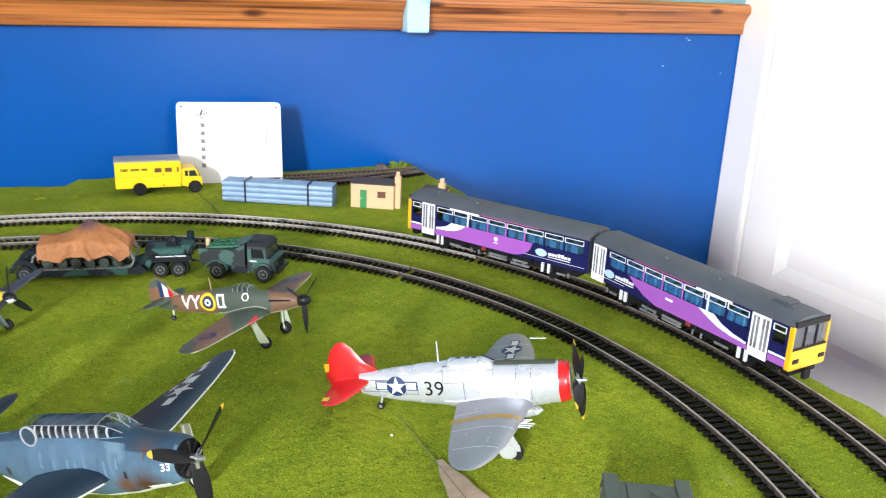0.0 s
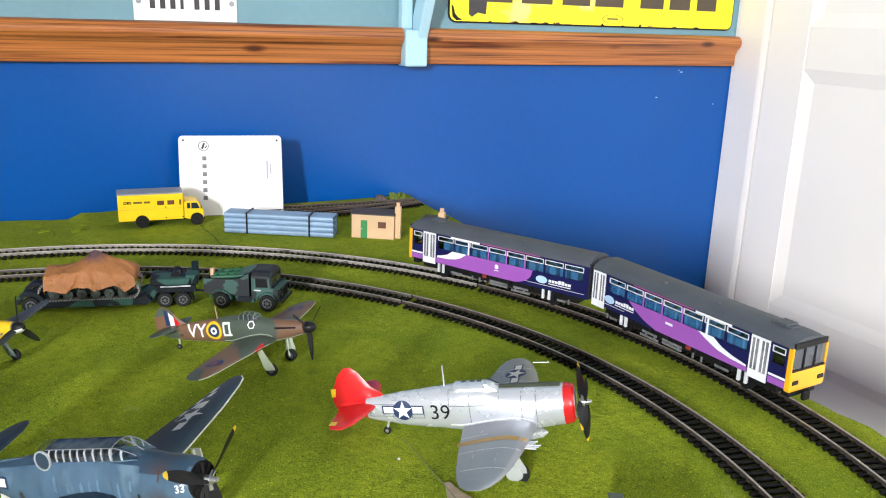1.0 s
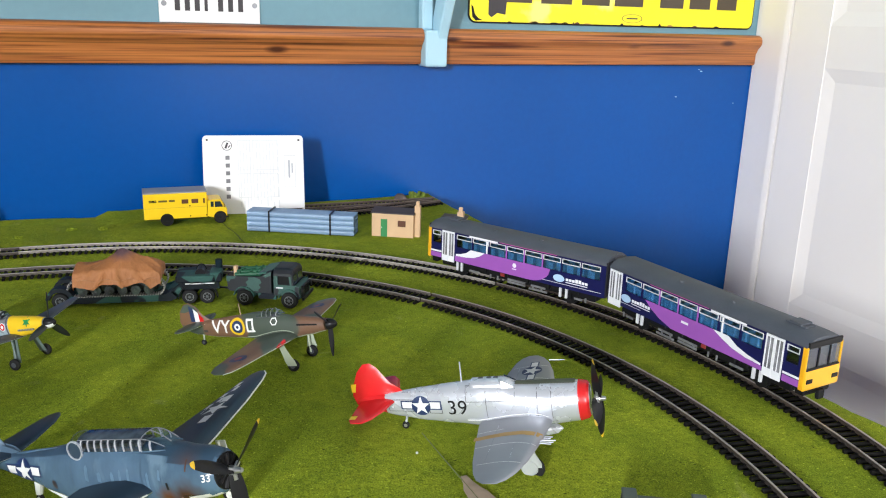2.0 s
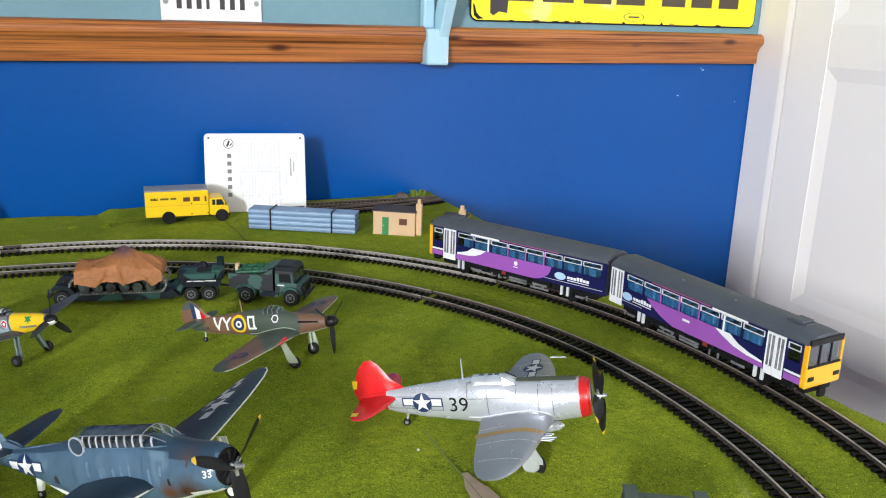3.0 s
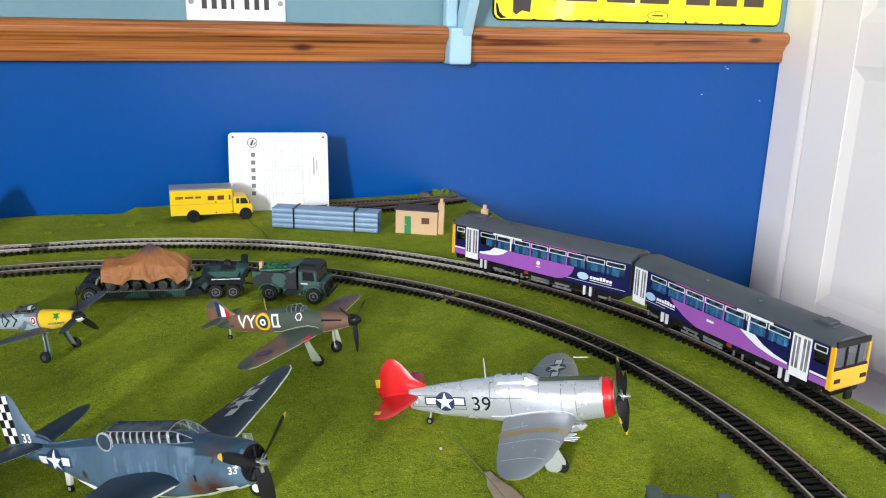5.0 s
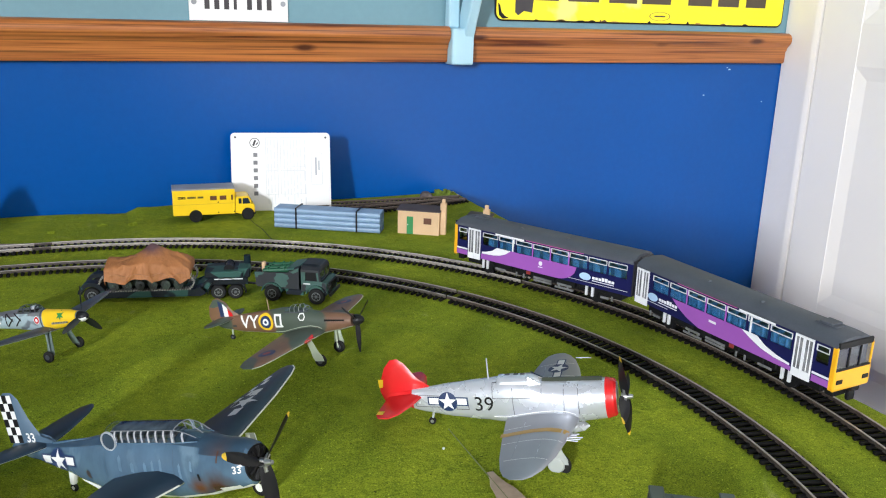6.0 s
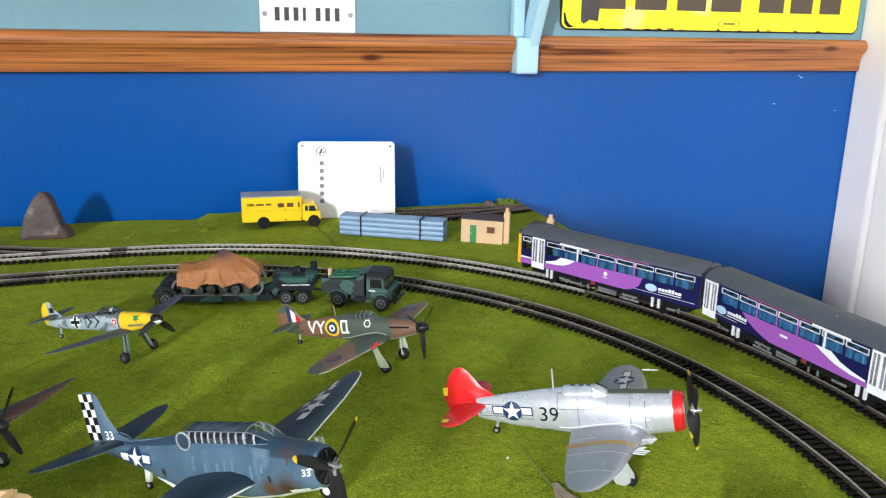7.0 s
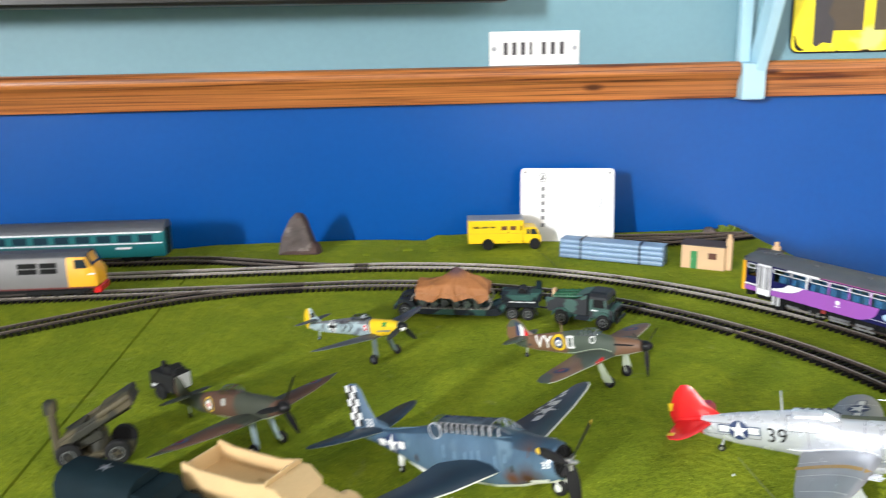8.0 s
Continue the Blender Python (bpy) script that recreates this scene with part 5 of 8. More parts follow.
def bomber_blue():
    st = [(-6.5, 0, 7.6, 8.0, 2.0), (-8, 0, 9.0, 9.6, 2.0), (-14, -0.2, 10.3, 11.2, 2.0), (-24, -0.6, 11.0, 12.4, 2.0), (-34, -0.8, 11.2, 14.6, 2.0), (-50, -0.8, 11.2, 16.4, 2.1), (-80, -0.9, 9.8, 15.9, 2.2), (-98, -1.0, 8.8, 15.0, 2.2), (-112, 0.2, 7.0, 11.8, 2.1),
          (-132, 2.6, 4.4, 7.4, 2.0), (-152, 4.8, 2.2, 4.2, 2.0), (-168, 6.4, 0.8, 2.2, 2.0)]
    a = Aircraft("blue naval bomber model with checkered fin and long canopy", posed(0.0563, 0.3255, 0.0496, -47.0, 14.5), 1.014, st,
                 [(0, -41, -89, -4.8, 5.6), (14, -42, -88, -4.6, 5.4), (38, -48, -84, -4.4, 4.6), (80, -56, -79.5, -0.4, 3.0), (104, -62, -77, 2.2, 1.8), (112, -65, -75.5, 3.2, 1.0), (115, -68, -73, 3.6, 0.4)])
    a.fuselage([SEA_BLUE, UNDER_WHITE, TOP_BLUE], -0.66, 0.62)
    a.wings([DARK_BLUE, UNDER_WHITE], -0.25)
    a.stabilisers([(0, -139, -166, 8.0, 2.6), (16, -142, -166, 9.4, 2.0), (34, -148, -164.5, 11.0, 1.4), (41, -152, -162.5, 11.8, 0.9), (44, -155.5, -160, 12.0, 0.4)], [DARK_BLUE, UNDER_WHITE])
    a.fin([(-132, 9), (-143, 12), (-150, 23), (-154, 34), (-158, 37.5), (-164, 37.5), (-167, 35.5), (-168, 20), (-167.5, 8), (-160, 4)], plain("dull_sea_blue", (0.072, 0.122, 0.182), 0.6, vary=0.2, scale=40), 2.4)
    # checkers on fin and rudder
    for i in range(3):
        for j in range(6):
            x0, z0 = -157.0 - i * 3.5, 10.2 + j * 4.4
            bm = flat_bm(rect_pts(x0 - 3.5, x0, z0, z0 + 4.4))
            bmesh.ops.rotate(bm, cent=(0, 0, 0), matrix=Matrix.Rotation(radians(90), 3, "X"), verts=bm.verts)
            bmesh.ops.translate(bm, vec=(0, -1.34, 0), verts=bm.verts)
            a.add("checker", bm, WHITE if (i + j) % 2 else BLACK)
    bm = text_mesh("33", 7.0)
    bmesh.ops.rotate(bm, cent=(0, 0, 0), matrix=Matrix.Rotation(radians(90), 3, "X"), verts=bm.verts)
    bmesh.ops.translate(bm, vec=(-150.5, -1.36, 12.8), verts=bm.verts)
    a.add("lettering", bm, WHITE)
    us_star(a, -129.5, 2.0, 6.5, blue=NAVY)
    a.side_badge(text_mesh("33", 4.6), -10.8, 0.9, WHITE, "lettering")
    us_star(a, 0, 0, 8.2, wing=(-66.5, 66), turn=-80, bar=True, blue=DARK_BLUE)
    for i in range(2):
        for j in range(6):
            if (i + j) % 2 == 0:
                a.wing_badge(flat_bm(rect_pts(-1.75, 1.75, -2.9, 2.9)), -73.6 - i * 3.3 + 0.45 * j, 66 + j * 6.4, WHITE, "checker", turn=0)
    # worn pale streaks along the side
    rnd = random.Random(5)
    for k in range(7):
        x = -82 + k * 7.6 + rnd.uniform(-2.5, 2.5)
        w, h = rnd.uniform(0.7, 1.3), rnd.uniform(2.5, 4.5)
        a.side_badge(flat_bm([(-w, -h * 0.8), (w * 0.7, -h), (w, h * 0.6), (w * 0.2, h), (-w * 0.8, h * 0.7)]), x, rnd.uniform(0.0, 3.5), SCUFF, "worn_paint", lift=0.07)
    for x, z, h in ((-46, 1, 9), (-92, 0, 8), (-118, 1.5, 6)):
        a.side_badge(flat_bm(rect_pts(-0.10, 0.10, -h, h)), x, z, TOP_BLUE, "panel_line", lift=0.07)
    # exhaust stain and grilles
    tint_round(SEA_BLUE, (-0.0245, -0.0098, -0.0092), 0.003, 0.0115, (0.066, 0.031, 0.021))
    tint_round(SEA_BLUE, (-0.0340, -0.0098, -0.0080), 0.001, 0.0075, (0.110, 0.045, 0.024))
    tint_round(TOP_BLUE, (-0.0215, -0.0070, 0.0085), 0.001, 0.0090, (0.058, 0.052, 0.064))
    a.side_badge(flat_bm(rect_pts(-0.4, 0.4, -2.2, 2.2)), -21, 6.6, RUST, "vent")
    a.side_badge(flat_bm(rect_pts(-0.6, 0.6, -1.7, 1.7)), -32, -2.0, BLACK, "vent")
    a.side_badge(flat_bm(disc_pts(2.4, sx=0.75)), -107, -3.6, INK, "porthole")
    bm = bm_new()
    cyl(bm, (-9, 0, 0), (-6.3, 0, 0), 8.6, 8.2, 24)
    engine = a.add("engine", bm, BLACK)
    for k in range(9):
        t = radians(40 * k)
        bm = bm_new()
        cyl(bm, (-6.4, 2.6 * math.cos(t), 2.6 * math.sin(t)), (-6.4, 7.4 * math.cos(t), 7.4 * math.sin(t)), 1.2, seg=8)
        a.add("engine_cylinder", bm, BLACK, parent=engine)
    a.canopy(-33, -87, 7.0, 12.6, 7.0, (0.14, 0.25, 0.34, 0.43, 0.52, 0.60, 0.68, 0.76, 0.84, 0.92), frame_mat=TRAIN_SILVER, nose=0.26, tail=0.02, sq=0.45, upto=0.36, fw=0.55, sill=SEA_BLUE)
    canopy_top(a)
    a.edge_line(UNDER_WHITE)
    bm = bm_new()
    box(bm, -86, -47, -4.8, 4.8, 6, 16.0, 1.4, 2)
    a.add("cockpit", bm, plain("dim_interior", (0.050, 0.060, 0.072), 0.4, vary=0.5, scale=180))
    # ball turret with its ring
    bm = bm_new()
    bmesh.ops.create_uvsphere(bm, u_segments=20, v_segments=12, radius=7.0)
    bmesh.ops.translate(bm, vec=(-88.5, 0, 13.4), verts=bm.verts)
    tur = a.add("turret", bm, CLEAR, "clear domed gun turret", smooth=True)
    tur.visible_shadow = False
    bm = bm_new()
    for s in (-1, 1):
        c0 = (-87, s * 6.8, 13.8)
        if s < 0:
            loft(bm, [ring((c0[0], c0[1] + d, c0[2]), (1, 0, 0), (0, 0, 1), q, q, 24) for q, d in ((4.1, 0), (4.8, 0), (4.8, s * 0.9), (4.1, s * 0.9), (4.1, 0))], cap=False)
    a.add("turret_ring", bm, SILVER, parent=tur, smooth=True)
    bm = bm_new()
    cyl(bm, (-87, -7.0, 13.8), (-87, -7.3, 13.8), 4.3, seg=20)
    a.add("turret_pane", bm, plain("turret_glass", (0.035, 0.055, 0.085), 0.08), parent=tur)
    bm = bm_new()
    box(bm, -96, -88, -3.4, 3.4, 8, 14.5, 0.8)
    a.add("turret_gun", bm, BLACK, parent=tur)
    bm = bm_new()
    prism(bm, [(-98, 13.4), (-136, 10.4), (-136, 7.2), (-98, 9.2)], 1.2, Matrix.Rotation(radians(90), 4, "X"))
    a.add("spine", bm, SEA_BLUE)
    a.prop(27.5, (28, 148, 268), -3.2, 4.6, tip=YELLOW, tip_len=0.09, hub=2.2, hub_mat=STEEL)
    for s in (-1, 1):
        wc = (-46, s * 40, -34.1)
        a.leg((-48, s * 42, -6.5), wc, 5.2, UNDER_WHITE, (3.0, 5.0))
        a.wheel(wc, 5.1, 3.2, hub_mat=UNDER_WHITE)
    bm = bm_new()
    cyl(bm, (-127, 0, -4), (-130, 0, -12.5), 2.6, 1.8, 10)
    a.add("tail_wheel_leg", bm, UNDER_WHITE)
    a.wheel((-130.5, 0, -15.0), 2.3, 1.8, name="tail_wheel", hub_mat=UNDER_WHITE)
    bm = bm_new()
    loft(bm, [ring((x, 0, z), (0, 1, 0), (0, 0, 1), w, 1.6, 12) for x, z, w in ((-96, -14.8, 4.6), (-106, -13.0, 4.8), (-118, -8.6, 3.4), (-124, -6.2, 1.2))])
    a.add("ventral_step", bm, UNDER_WHITE, smooth=True)


def fighter_olive():
    st = [(-9, 0, 4.6, 5.0, 2.0), (-22, -0.4, 6.0, 7.6, 2.2), (-38, -0.6, 6.6, 9.2, 2.2), (-52, 1.0, 6.6, 10.4, 2.1), (-70, 1.4, 5.8, 9.2, 2.0), (-92, 2.0, 4.2, 7.0, 2.0), (-112, 3.0, 1.8, 3.6, 2.0), (-122, 3.6, 0.7, 2.0, 2.0)]
    a = Aircraft("brown and olive camouflaged fighter model with elliptical wings", posed(-0.0970, 0.4400, 0.0351, -41.4, 13.5), 0.99, st,
                 [(0, -25, -59, -6.8, 4.2), (20, -25, -57, -6.2, 3.8), (45, -27.5, -51.5, -5.0, 2.8), (64, -32, -46, -3.8, 1.8), (74, -36, -41.5, -3.2, 0.9), (79.5, -38, -39.5, -2.9, 0.3)])
    a.fuselage([BROWN_GREEN_2, SKY_UNDER], -0.7)
    a.wings([BROWN_GREEN_2, SKY_UNDER])
    a.stabilisers([(0, -104, -119, 6.0, 1.8), (12, -106, -118, 6.2, 1.3), (20, -109, -116, 6.3, 0.7)], [BROWN_GREEN_2, SKY_UNDER])
    a.fin([(-101, 6.5), (-108, 12), (-112, 19), (-116, 21.5), (-120, 20), (-123, 13), (-123.5, 6), (-121, 0), (-112, 1)], BROWN_GREEN_2, 1.8)
    roundel_side(a, -78, 2.2, ((5.4, YELLOW), (4.5, NAVY), (3.3, WHITE), (1.5, RED)))
    a.side_badge(flat_bm(rect_pts(-2.2, 2.2, -2.2, 2.2)), -60, 4.6, plain("pale_code_paint", (0.40, 0.42, 0.40), 0.5), "code_letter")
    a.canopy(-46, -68, 4.8, 9.2, 6.0, (0.2, 0.45, 0.75), frame_mat=BROWN_GREEN_2, nose=0.3, tail=0.4)
    a.prop(21.5, (50, 170, 290), -6.0, 2.8, tip=None, spinner=(4.0, 6.0), spin_mat=BLACK)
    for y in (-56, 56):
        a.wing_badge(flat_bm(disc_pts(6.0)), -39.5, y, NAVY, "roundel")
        a.wing_badge(flat_bm(disc_pts(2.6)), -39.5, y, RED, "roundel", lift=0.2)
    for s in (-1, 1):
        wc = (-30, s * 12.0, -25.6)
        a.leg((-33, s * 8.5, -6.0), wc, 4.4, LIGHT_BLUE, (1.8, 2.4), inner=True)
        a.wheel(wc, 4.4, 2.8, hub_mat=SKY_UNDER)
    bm = bm_new()
    cyl(bm, (-110, 0, 0), (-111, 0, -7), 0.8, 0.6, 8)
    a.add("tail_wheel_leg", bm, SKY_UNDER)
    a.wheel((-111.5, 0, -8.0), 1.9, 1.4, name="tail_wheel", hub_mat=GREY_DARK)


fighter_silver()
fighter_brown()
fighter_mottled()
bomber_blue()
fighter_olive()

# ---------------------------------------------------------------- the two-car railcar
RAIL_TOP = 5.4        # millimetres above the board


def mm_part(name, bm, mat, parent, label="", smooth=False):
    bmesh.ops.scale(bm, vec=(MM,) * 3, verts=bm.verts)
    return part(name, bm, mat, parent, label, smooth)


def side_panel(pts_list, y, thick=0.18):
    bm = bm_new()
    s = 1 if y > 0 else -1
    for pts in pts_list:
        prism(bm, [(x, z) for x, z in pts], thick)
    for v in bm.verts:
        v.co = Vector((v.co.x, y + s * v.co.z, v.co.y))
    return bm


def swoosh(x0, x1, z0, z1, rising, n=12):
    """Outline of a curved edge from (x0, z0) to (x1, z1)."""
    out = []
    for i in range(n + 1):
        k = i / n
        e = 1 - math.sqrt(max(0, 1 - k ** 2)) if rising else math.sin(k * math.pi / 2)
        out.append((x0 + (x1 - x0) * k, z0 + (z1 - z0) * e))
    return out


def wheelset(parent, x, r=6.0, half=9.0):
    bm = bm_new()
    for s in (-1, 1):
        cyl(bm, (x, s * half, RAIL_TOP + r), (x, s * (half + 2.2), RAIL_TOP + r), r, r * 0.97, 20)
        cyl(bm, (x, s * (half - 0.7), RAIL_TOP + r - 0.1), (x, s * half, RAIL_TOP + r - 0.1), r + 0.6, seg=20)
    cyl(bm, (x, -half, RAIL_TOP + r), (x, half, RAIL_TOP + r), 1.1, seg=8)
    mm_part("wheelset", bm, CHASSIS, parent)


def car_part(name, bm, mat, parent, label="", smooth=False):
    """As mm_part, with the body stood at its true height over the rails and the running gear below it."""
    for v in bm.verts:
        z = v.co.z
        v.co.z = 20.3 + (z - 11.0) * 1.13 if z >= 11.0 else RAIL_TOP + (z - RAIL_TOP) * 2.66
    return mm_part(name, bm, mat, parent, label, smooth)


def railcar(m, label, cab_first):
    """One car, 190 mm long; x runs along it. cab_first: the cab is at x = 0, else at x = 190."""
    L, W = 190.0, 17.2
    z0, zb, zt, ze = 11.0, 23.6, 34.2, 36.4      # skirt, window sill, window head, eaves
    t = thing("railcar", label, "model train", m, "two-car railcar")
    q = (lambda x: x) if cab_first else (lambda x: L - x)      # distance from the cab to x
    seg = lambda a, b: (min(q(a), q(b)), max(q(a), q(b)))
    cabwin, door = (5.0, 14.5), (16.5, 31.0)
    if cab_first:
        wins, doors = [(33.6 + 19.0 * i, 33.6 + 19.0 * i + 17.4) for i in range(8)], [door]
    else:
        wins, doors = [(33.6 + 19.6 * i, 33.6 + 19.6 * i + 17.8) for i in range(7)], [door, (173.5, 188.0)]
    for s in (-1, 1):
        # wall with real openings
        holes = sorted([seg(*cabwin)] + [seg(*w) for w in wins])
        bm = bm_new()
        y0, y1 = sorted((s * W, s * (W - 1.0)))
        box(bm, 0.6, L - 0.6, y0, y1, z0, zb)
        box(bm, 0.6, L - 0.6, y0, y1, zt, ze)
        edge = 0.6
        for a, b in holes + [(L - 0.6, L)]:
            if a > edge:
                box(bm, edge, a, y0, y1, zb, zt)
            edge = b
        car_part("side_wall", bm, TRAIN_NAVY, t)
        # windows: tinted pane, pale frame and hopper bar
        for a, b in holes:
            bm = bm_new()
            box(bm, a, b, *sorted((s * (W - 0.7), s * (W - 0.4))), zb, zt)
            wd = car_part("window", bm, TRAIN_GLASS, t)
            wd.visible_shadow = False
            bm = bm_new()
            hz = zt - 3.6
            for r in (rect_pts(a, b, zt - 0.45, zt + 0.15), rect_pts(a, b, hz - 0.28, hz + 0.28), rect_pts(a - 0.2, a + 0.5, hz, zt), rect_pts(b - 0.5, b + 0.2, hz, zt)):
                prism(bm, r, 0.5)
            for v in bm.verts:
                v.co = Vector((v.co.x, s * (W - 0.3 + v.co.z), v.co.y))
            car_part("window_frame", bm, TRAIN_SILVER, wd)
        # livery laid on the wall
        yy = s * W
        if cab_first:
            purple_end = swoosh(115, 136, z0 + 0.2, zb, True)
            purple = [(q(x), z) for x, z in [(32.0, z0 + 0.2)] + purple_end + [(66, zb), (60, 19.6), (54, 17.4), (46, 16.2), (32.0, 15.6)]]
        else:
            purple_end = [(146, zb), (139, 19.0), (129, 14.6), (116, z0 + 0.2)][::-1]
            purple = [(q(x), z) for x, z in [(32.0, z0 + 0.2)] + purple_end + [(76, zb), (68, 20.0), (58, 16.6), (46, 14.6), (32.0, 14.0)]]
        car_part("livery_band", side_panel([purple], yy), PURPLE, t, "purple livery band")
        white = [(q(x), z) for x, z in ([(33.0, 15.8), (46, 16.4), (54, 17.6), (60, 19.8), (66, zb), (50, zb), (45, 20.2), (38, 18.2), (33, 17.4)] if cab_first else
                                        [(33.0, 14.2), (46, 14.8), (58, 16.8), (68, 20.2), (76, zb), (62, zb), (54, 19.6), (44, 17.0), (33, 15.4)])]
        car_part("livery_band", side_panel([white], yy), TRAIN_WHITE, t, "white livery curve")
        a, b = seg(48, 80)
        car_part("livery_band", side_panel([rect_pts(a, b, zt + 0.25, ze - 0.2)], yy), TRAIN_WHITE, t)
        a, b = seg(82, 142)
        car_part("livery_band", side_panel([rect_pts(a, b, ze - 1.1, ze - 0.1)], yy), PINK, t)
        for a, b in ((66.4 + 1, 67.8 + 1.2),):
            x0, x1 = seg(a, b)
            car_part("livery_band", side_panel([rect_pts(x0, x1, zb, zt)], yy), TRAIN_WHITE, t)
        pill = [w for w in wins if 70 < w[0] < 140]
        for w in pill:
            x0, x1 = seg(w[1] + 0.15, w[1] + 1.55)
            car_part("livery_band", side_panel([rect_pts(x0, x1, zb, zt)], yy), PURPLE if w[0] < 125 else TRAIN_NAVY, t)
        # cab side stripes
        x0, x1 = seg(2.5, 15.5)
        car_part("livery_band", side_panel([rect_pts(x0, x1, z0 + 0.2, z0 + 4.2)], yy), PURPLE, t)
        car_part("livery_band", side_panel([rect_pts(x0, x1, z0 + 4.8, z0 + 6.2)], yy), TRAIN_WHITE, t)
        # operator's badge as plain shapes
        for r, mt, zz in (([(q((145 if cab_first else 167.5) + 5.6 * math.cos(a)), 18.2 + 2.9 * math.sin(a)) for a in [2 * math.pi * i / 18 for i in range(18)]], PALE_LOGO, 0.2),):
            car_part("badge", side_panel([r], yy, zz), mt, t)
        bars = [rect_pts(*seg(152 + 3.1 * i, 154.5 + 3.1 * i), 17.4, 20.2 if i in (3, 4) else 19.4) for i in range(7)] + [rect_pts(*seg(152, 173), 15.9, 16.5)] if cab_first else [rect_pts(*seg(140 + 3.0 * i, 142.4 + 3.0 * i), 17.4, 20.2 if i in (2, 3) else 19.4) for i in range(7)] + [rect_pts(*seg(140, 161), 15.9, 16.5)]
        car_part("badge", side_panel(bars, yy, 0.2), TRAIN_WHITE, t)
        c = 99 if cab_first else 103
        bm = side_panel([[(q(c + 2.0 * math.cos(a)), 19.6 + 1.9 * math.sin(a)) for a in [2 * math.pi * i / 14 for i in range(14)]], rect_pts(*seg(c - 2.4, c + 2.4), 16.2, 16.9)] if cab_first else
                        [rect_pts(*seg(c - 3.6, c + 3.6), 18.6, 20.2)], yy + s * 0.19, 0.05)
        car_part("badge", bm, TRAIN_WHITE, t)
        # double doors
        for d in doors:
            a, b = seg(*d)
            bm = bm_new()
            for x0, x1 in ((a, (a + b) / 2 - 0.15), ((a + b) / 2 + 0.15, b)):
                for r in (rect_pts(x0, x0 + 0.9, z0 - 0.6, 35.6), rect_pts(x1 - 0.9, x1, z0 - 0.6, 35.6), rect_pts(x0 + 0.9, x1 - 0.9, z0 - 0.6, 14.6), rect_pts(x0 + 0.9, x1 - 0.9, 34.2, 35.6)):
                    prism(bm, r, 1.0)
            for v in bm.verts:
                v.co = Vector((v.co.x, s * (W + v.co.z - 0.3), v.co.y))
            dr = car_part("door", bm, TRAIN_WHITE, t, "white double folding doors")
            for x0, x1 in ((a, (a + b) / 2 - 0.15), ((a + b) / 2 + 0.15, b)):
                bm = bm_new()
                cyl(bm, ((x0 + x1) / 2, s * (W + 0.6), 15), ((x0 + x1) / 2, s * (W + 0.6), 34), 0.35, seg=6)
                car_part("grab_pole", bm, TRAIN_WHITE, dr)
                bm = side_panel([rect_pts(x0 + 0.9, x1 - 0.9, 14.6, 34.2)], s * (W + 0.05), 0.2)
                car_part("door_pane", bm, plain("grey_door_pane", (0.19, 0.19, 0.205), 0.10, vary=0.5, scale=140) if "grey_door_pane" not in bpy.data.materials else bpy.data.materials["grey_door_pane"], dr)
        # thin white line along the skirt, past the purple
        a, b = seg(120 if cab_first else 150, 186)
        car_part("livery_band", side_panel([rect_pts(a, b, z0 + 3.0, z0 + 3.35)], yy, 0.12), TRAIN_SILVER, t)
        # white steps under the doors
        for x in ((33.5, 38.5, 146, 152) if cab_first else (33.5, 39.5, 150, 155)):
            bm = bm_new()
            box(bm, q(x) - 1.1, q(x) + 1.1, *sorted((s * 13.5, s * 15.5)), 7.5, 11.0, 0.2)
            car_part("step", bm, TRAIN_SILVER, t)
    # floor, seats, underframe
    bm = bm_new()
    box(bm, 0.8, L - 0.8, -W + 1.0, W - 1.0, z0, z0 + 2.0)
    car_part("floor_pan", bm, CHASSIS, t)
    # white board added under the roof to bounce light onto the seats
    bm = bm_new()
    box(bm, 1.5, L - 1.5, -W + 1.2, W - 1.2, ze - 0.9, ze - 0.3)
    car_part("ceiling_lining", bm, TRAIN_WHITE, t)
    for i in range(14):
        x = q(40 + i * 10.2)
        bm = bm_new()
        for s in (-1, 1):
            box(bm, x - 1.7, x + 1.7, s * 10.5 - 4.8, s * 10.5 + 4.8, 17, 30.0, 0.9)
            box(bm, *sorted((x, x + (5.4 if cab_first else -5.4))), s * 10.5 - 4.8, s * 10.5 + 4.8, 17, 28.6)
        car_part("seat_row", bm, SEAT_BLUE, t)
    bm = bm_new()
    box(bm, 12, L - 12, -11, 11, 8.0, 11.4, 0.5)
    for x0, x1, h in ((46, 66, 2.4), (70, 84, 3.2), (90, 112, 2.6), (116, 134, 3.0), (138, 145, 2.6)):
        box(bm, x0, x1, -14.5, 14.5, 10.8 - h + 0.6, 10.8, 0.6)
    car_part("underframe", bm, CHASSIS, t)
    # small pale pieces added to stand for glints along the underframe
    for s in (-1, 1):
        for x0, x1, z in ((91, 110, 8.1), (91, 110, 9.0), (114, 133, 7.7), (116, 131, 8.9), (48, 60, 8.6), (160, 168, 8.2)):
            bm = bm_new()
            cyl(bm, (q(x0), s * 14.8, z), (q(x1), s * 14.8, z), 0.38, seg=8)
            car_part("pipe", bm, GLINT_GREY, t)
        for x in (72, 80, 94, 118, 127, 171):
            bm = bm_new()
            box(bm, q(x) - 0.9, q(x) + 0.9, *sorted((s * 14.4, s * 15.1)), 7.6, 9.2, 0.2)
            car_part("valve", bm, GLINT_GREY, t)
        bm = bm_new()
        box(bm, q(85) - 2.2, q(85) + 2.2, *sorted((s * 14.4, s * 15.2)), 9.4, 10.6, 0.2)
        car_part("fuel_filler", bm, DULL_RED, t)
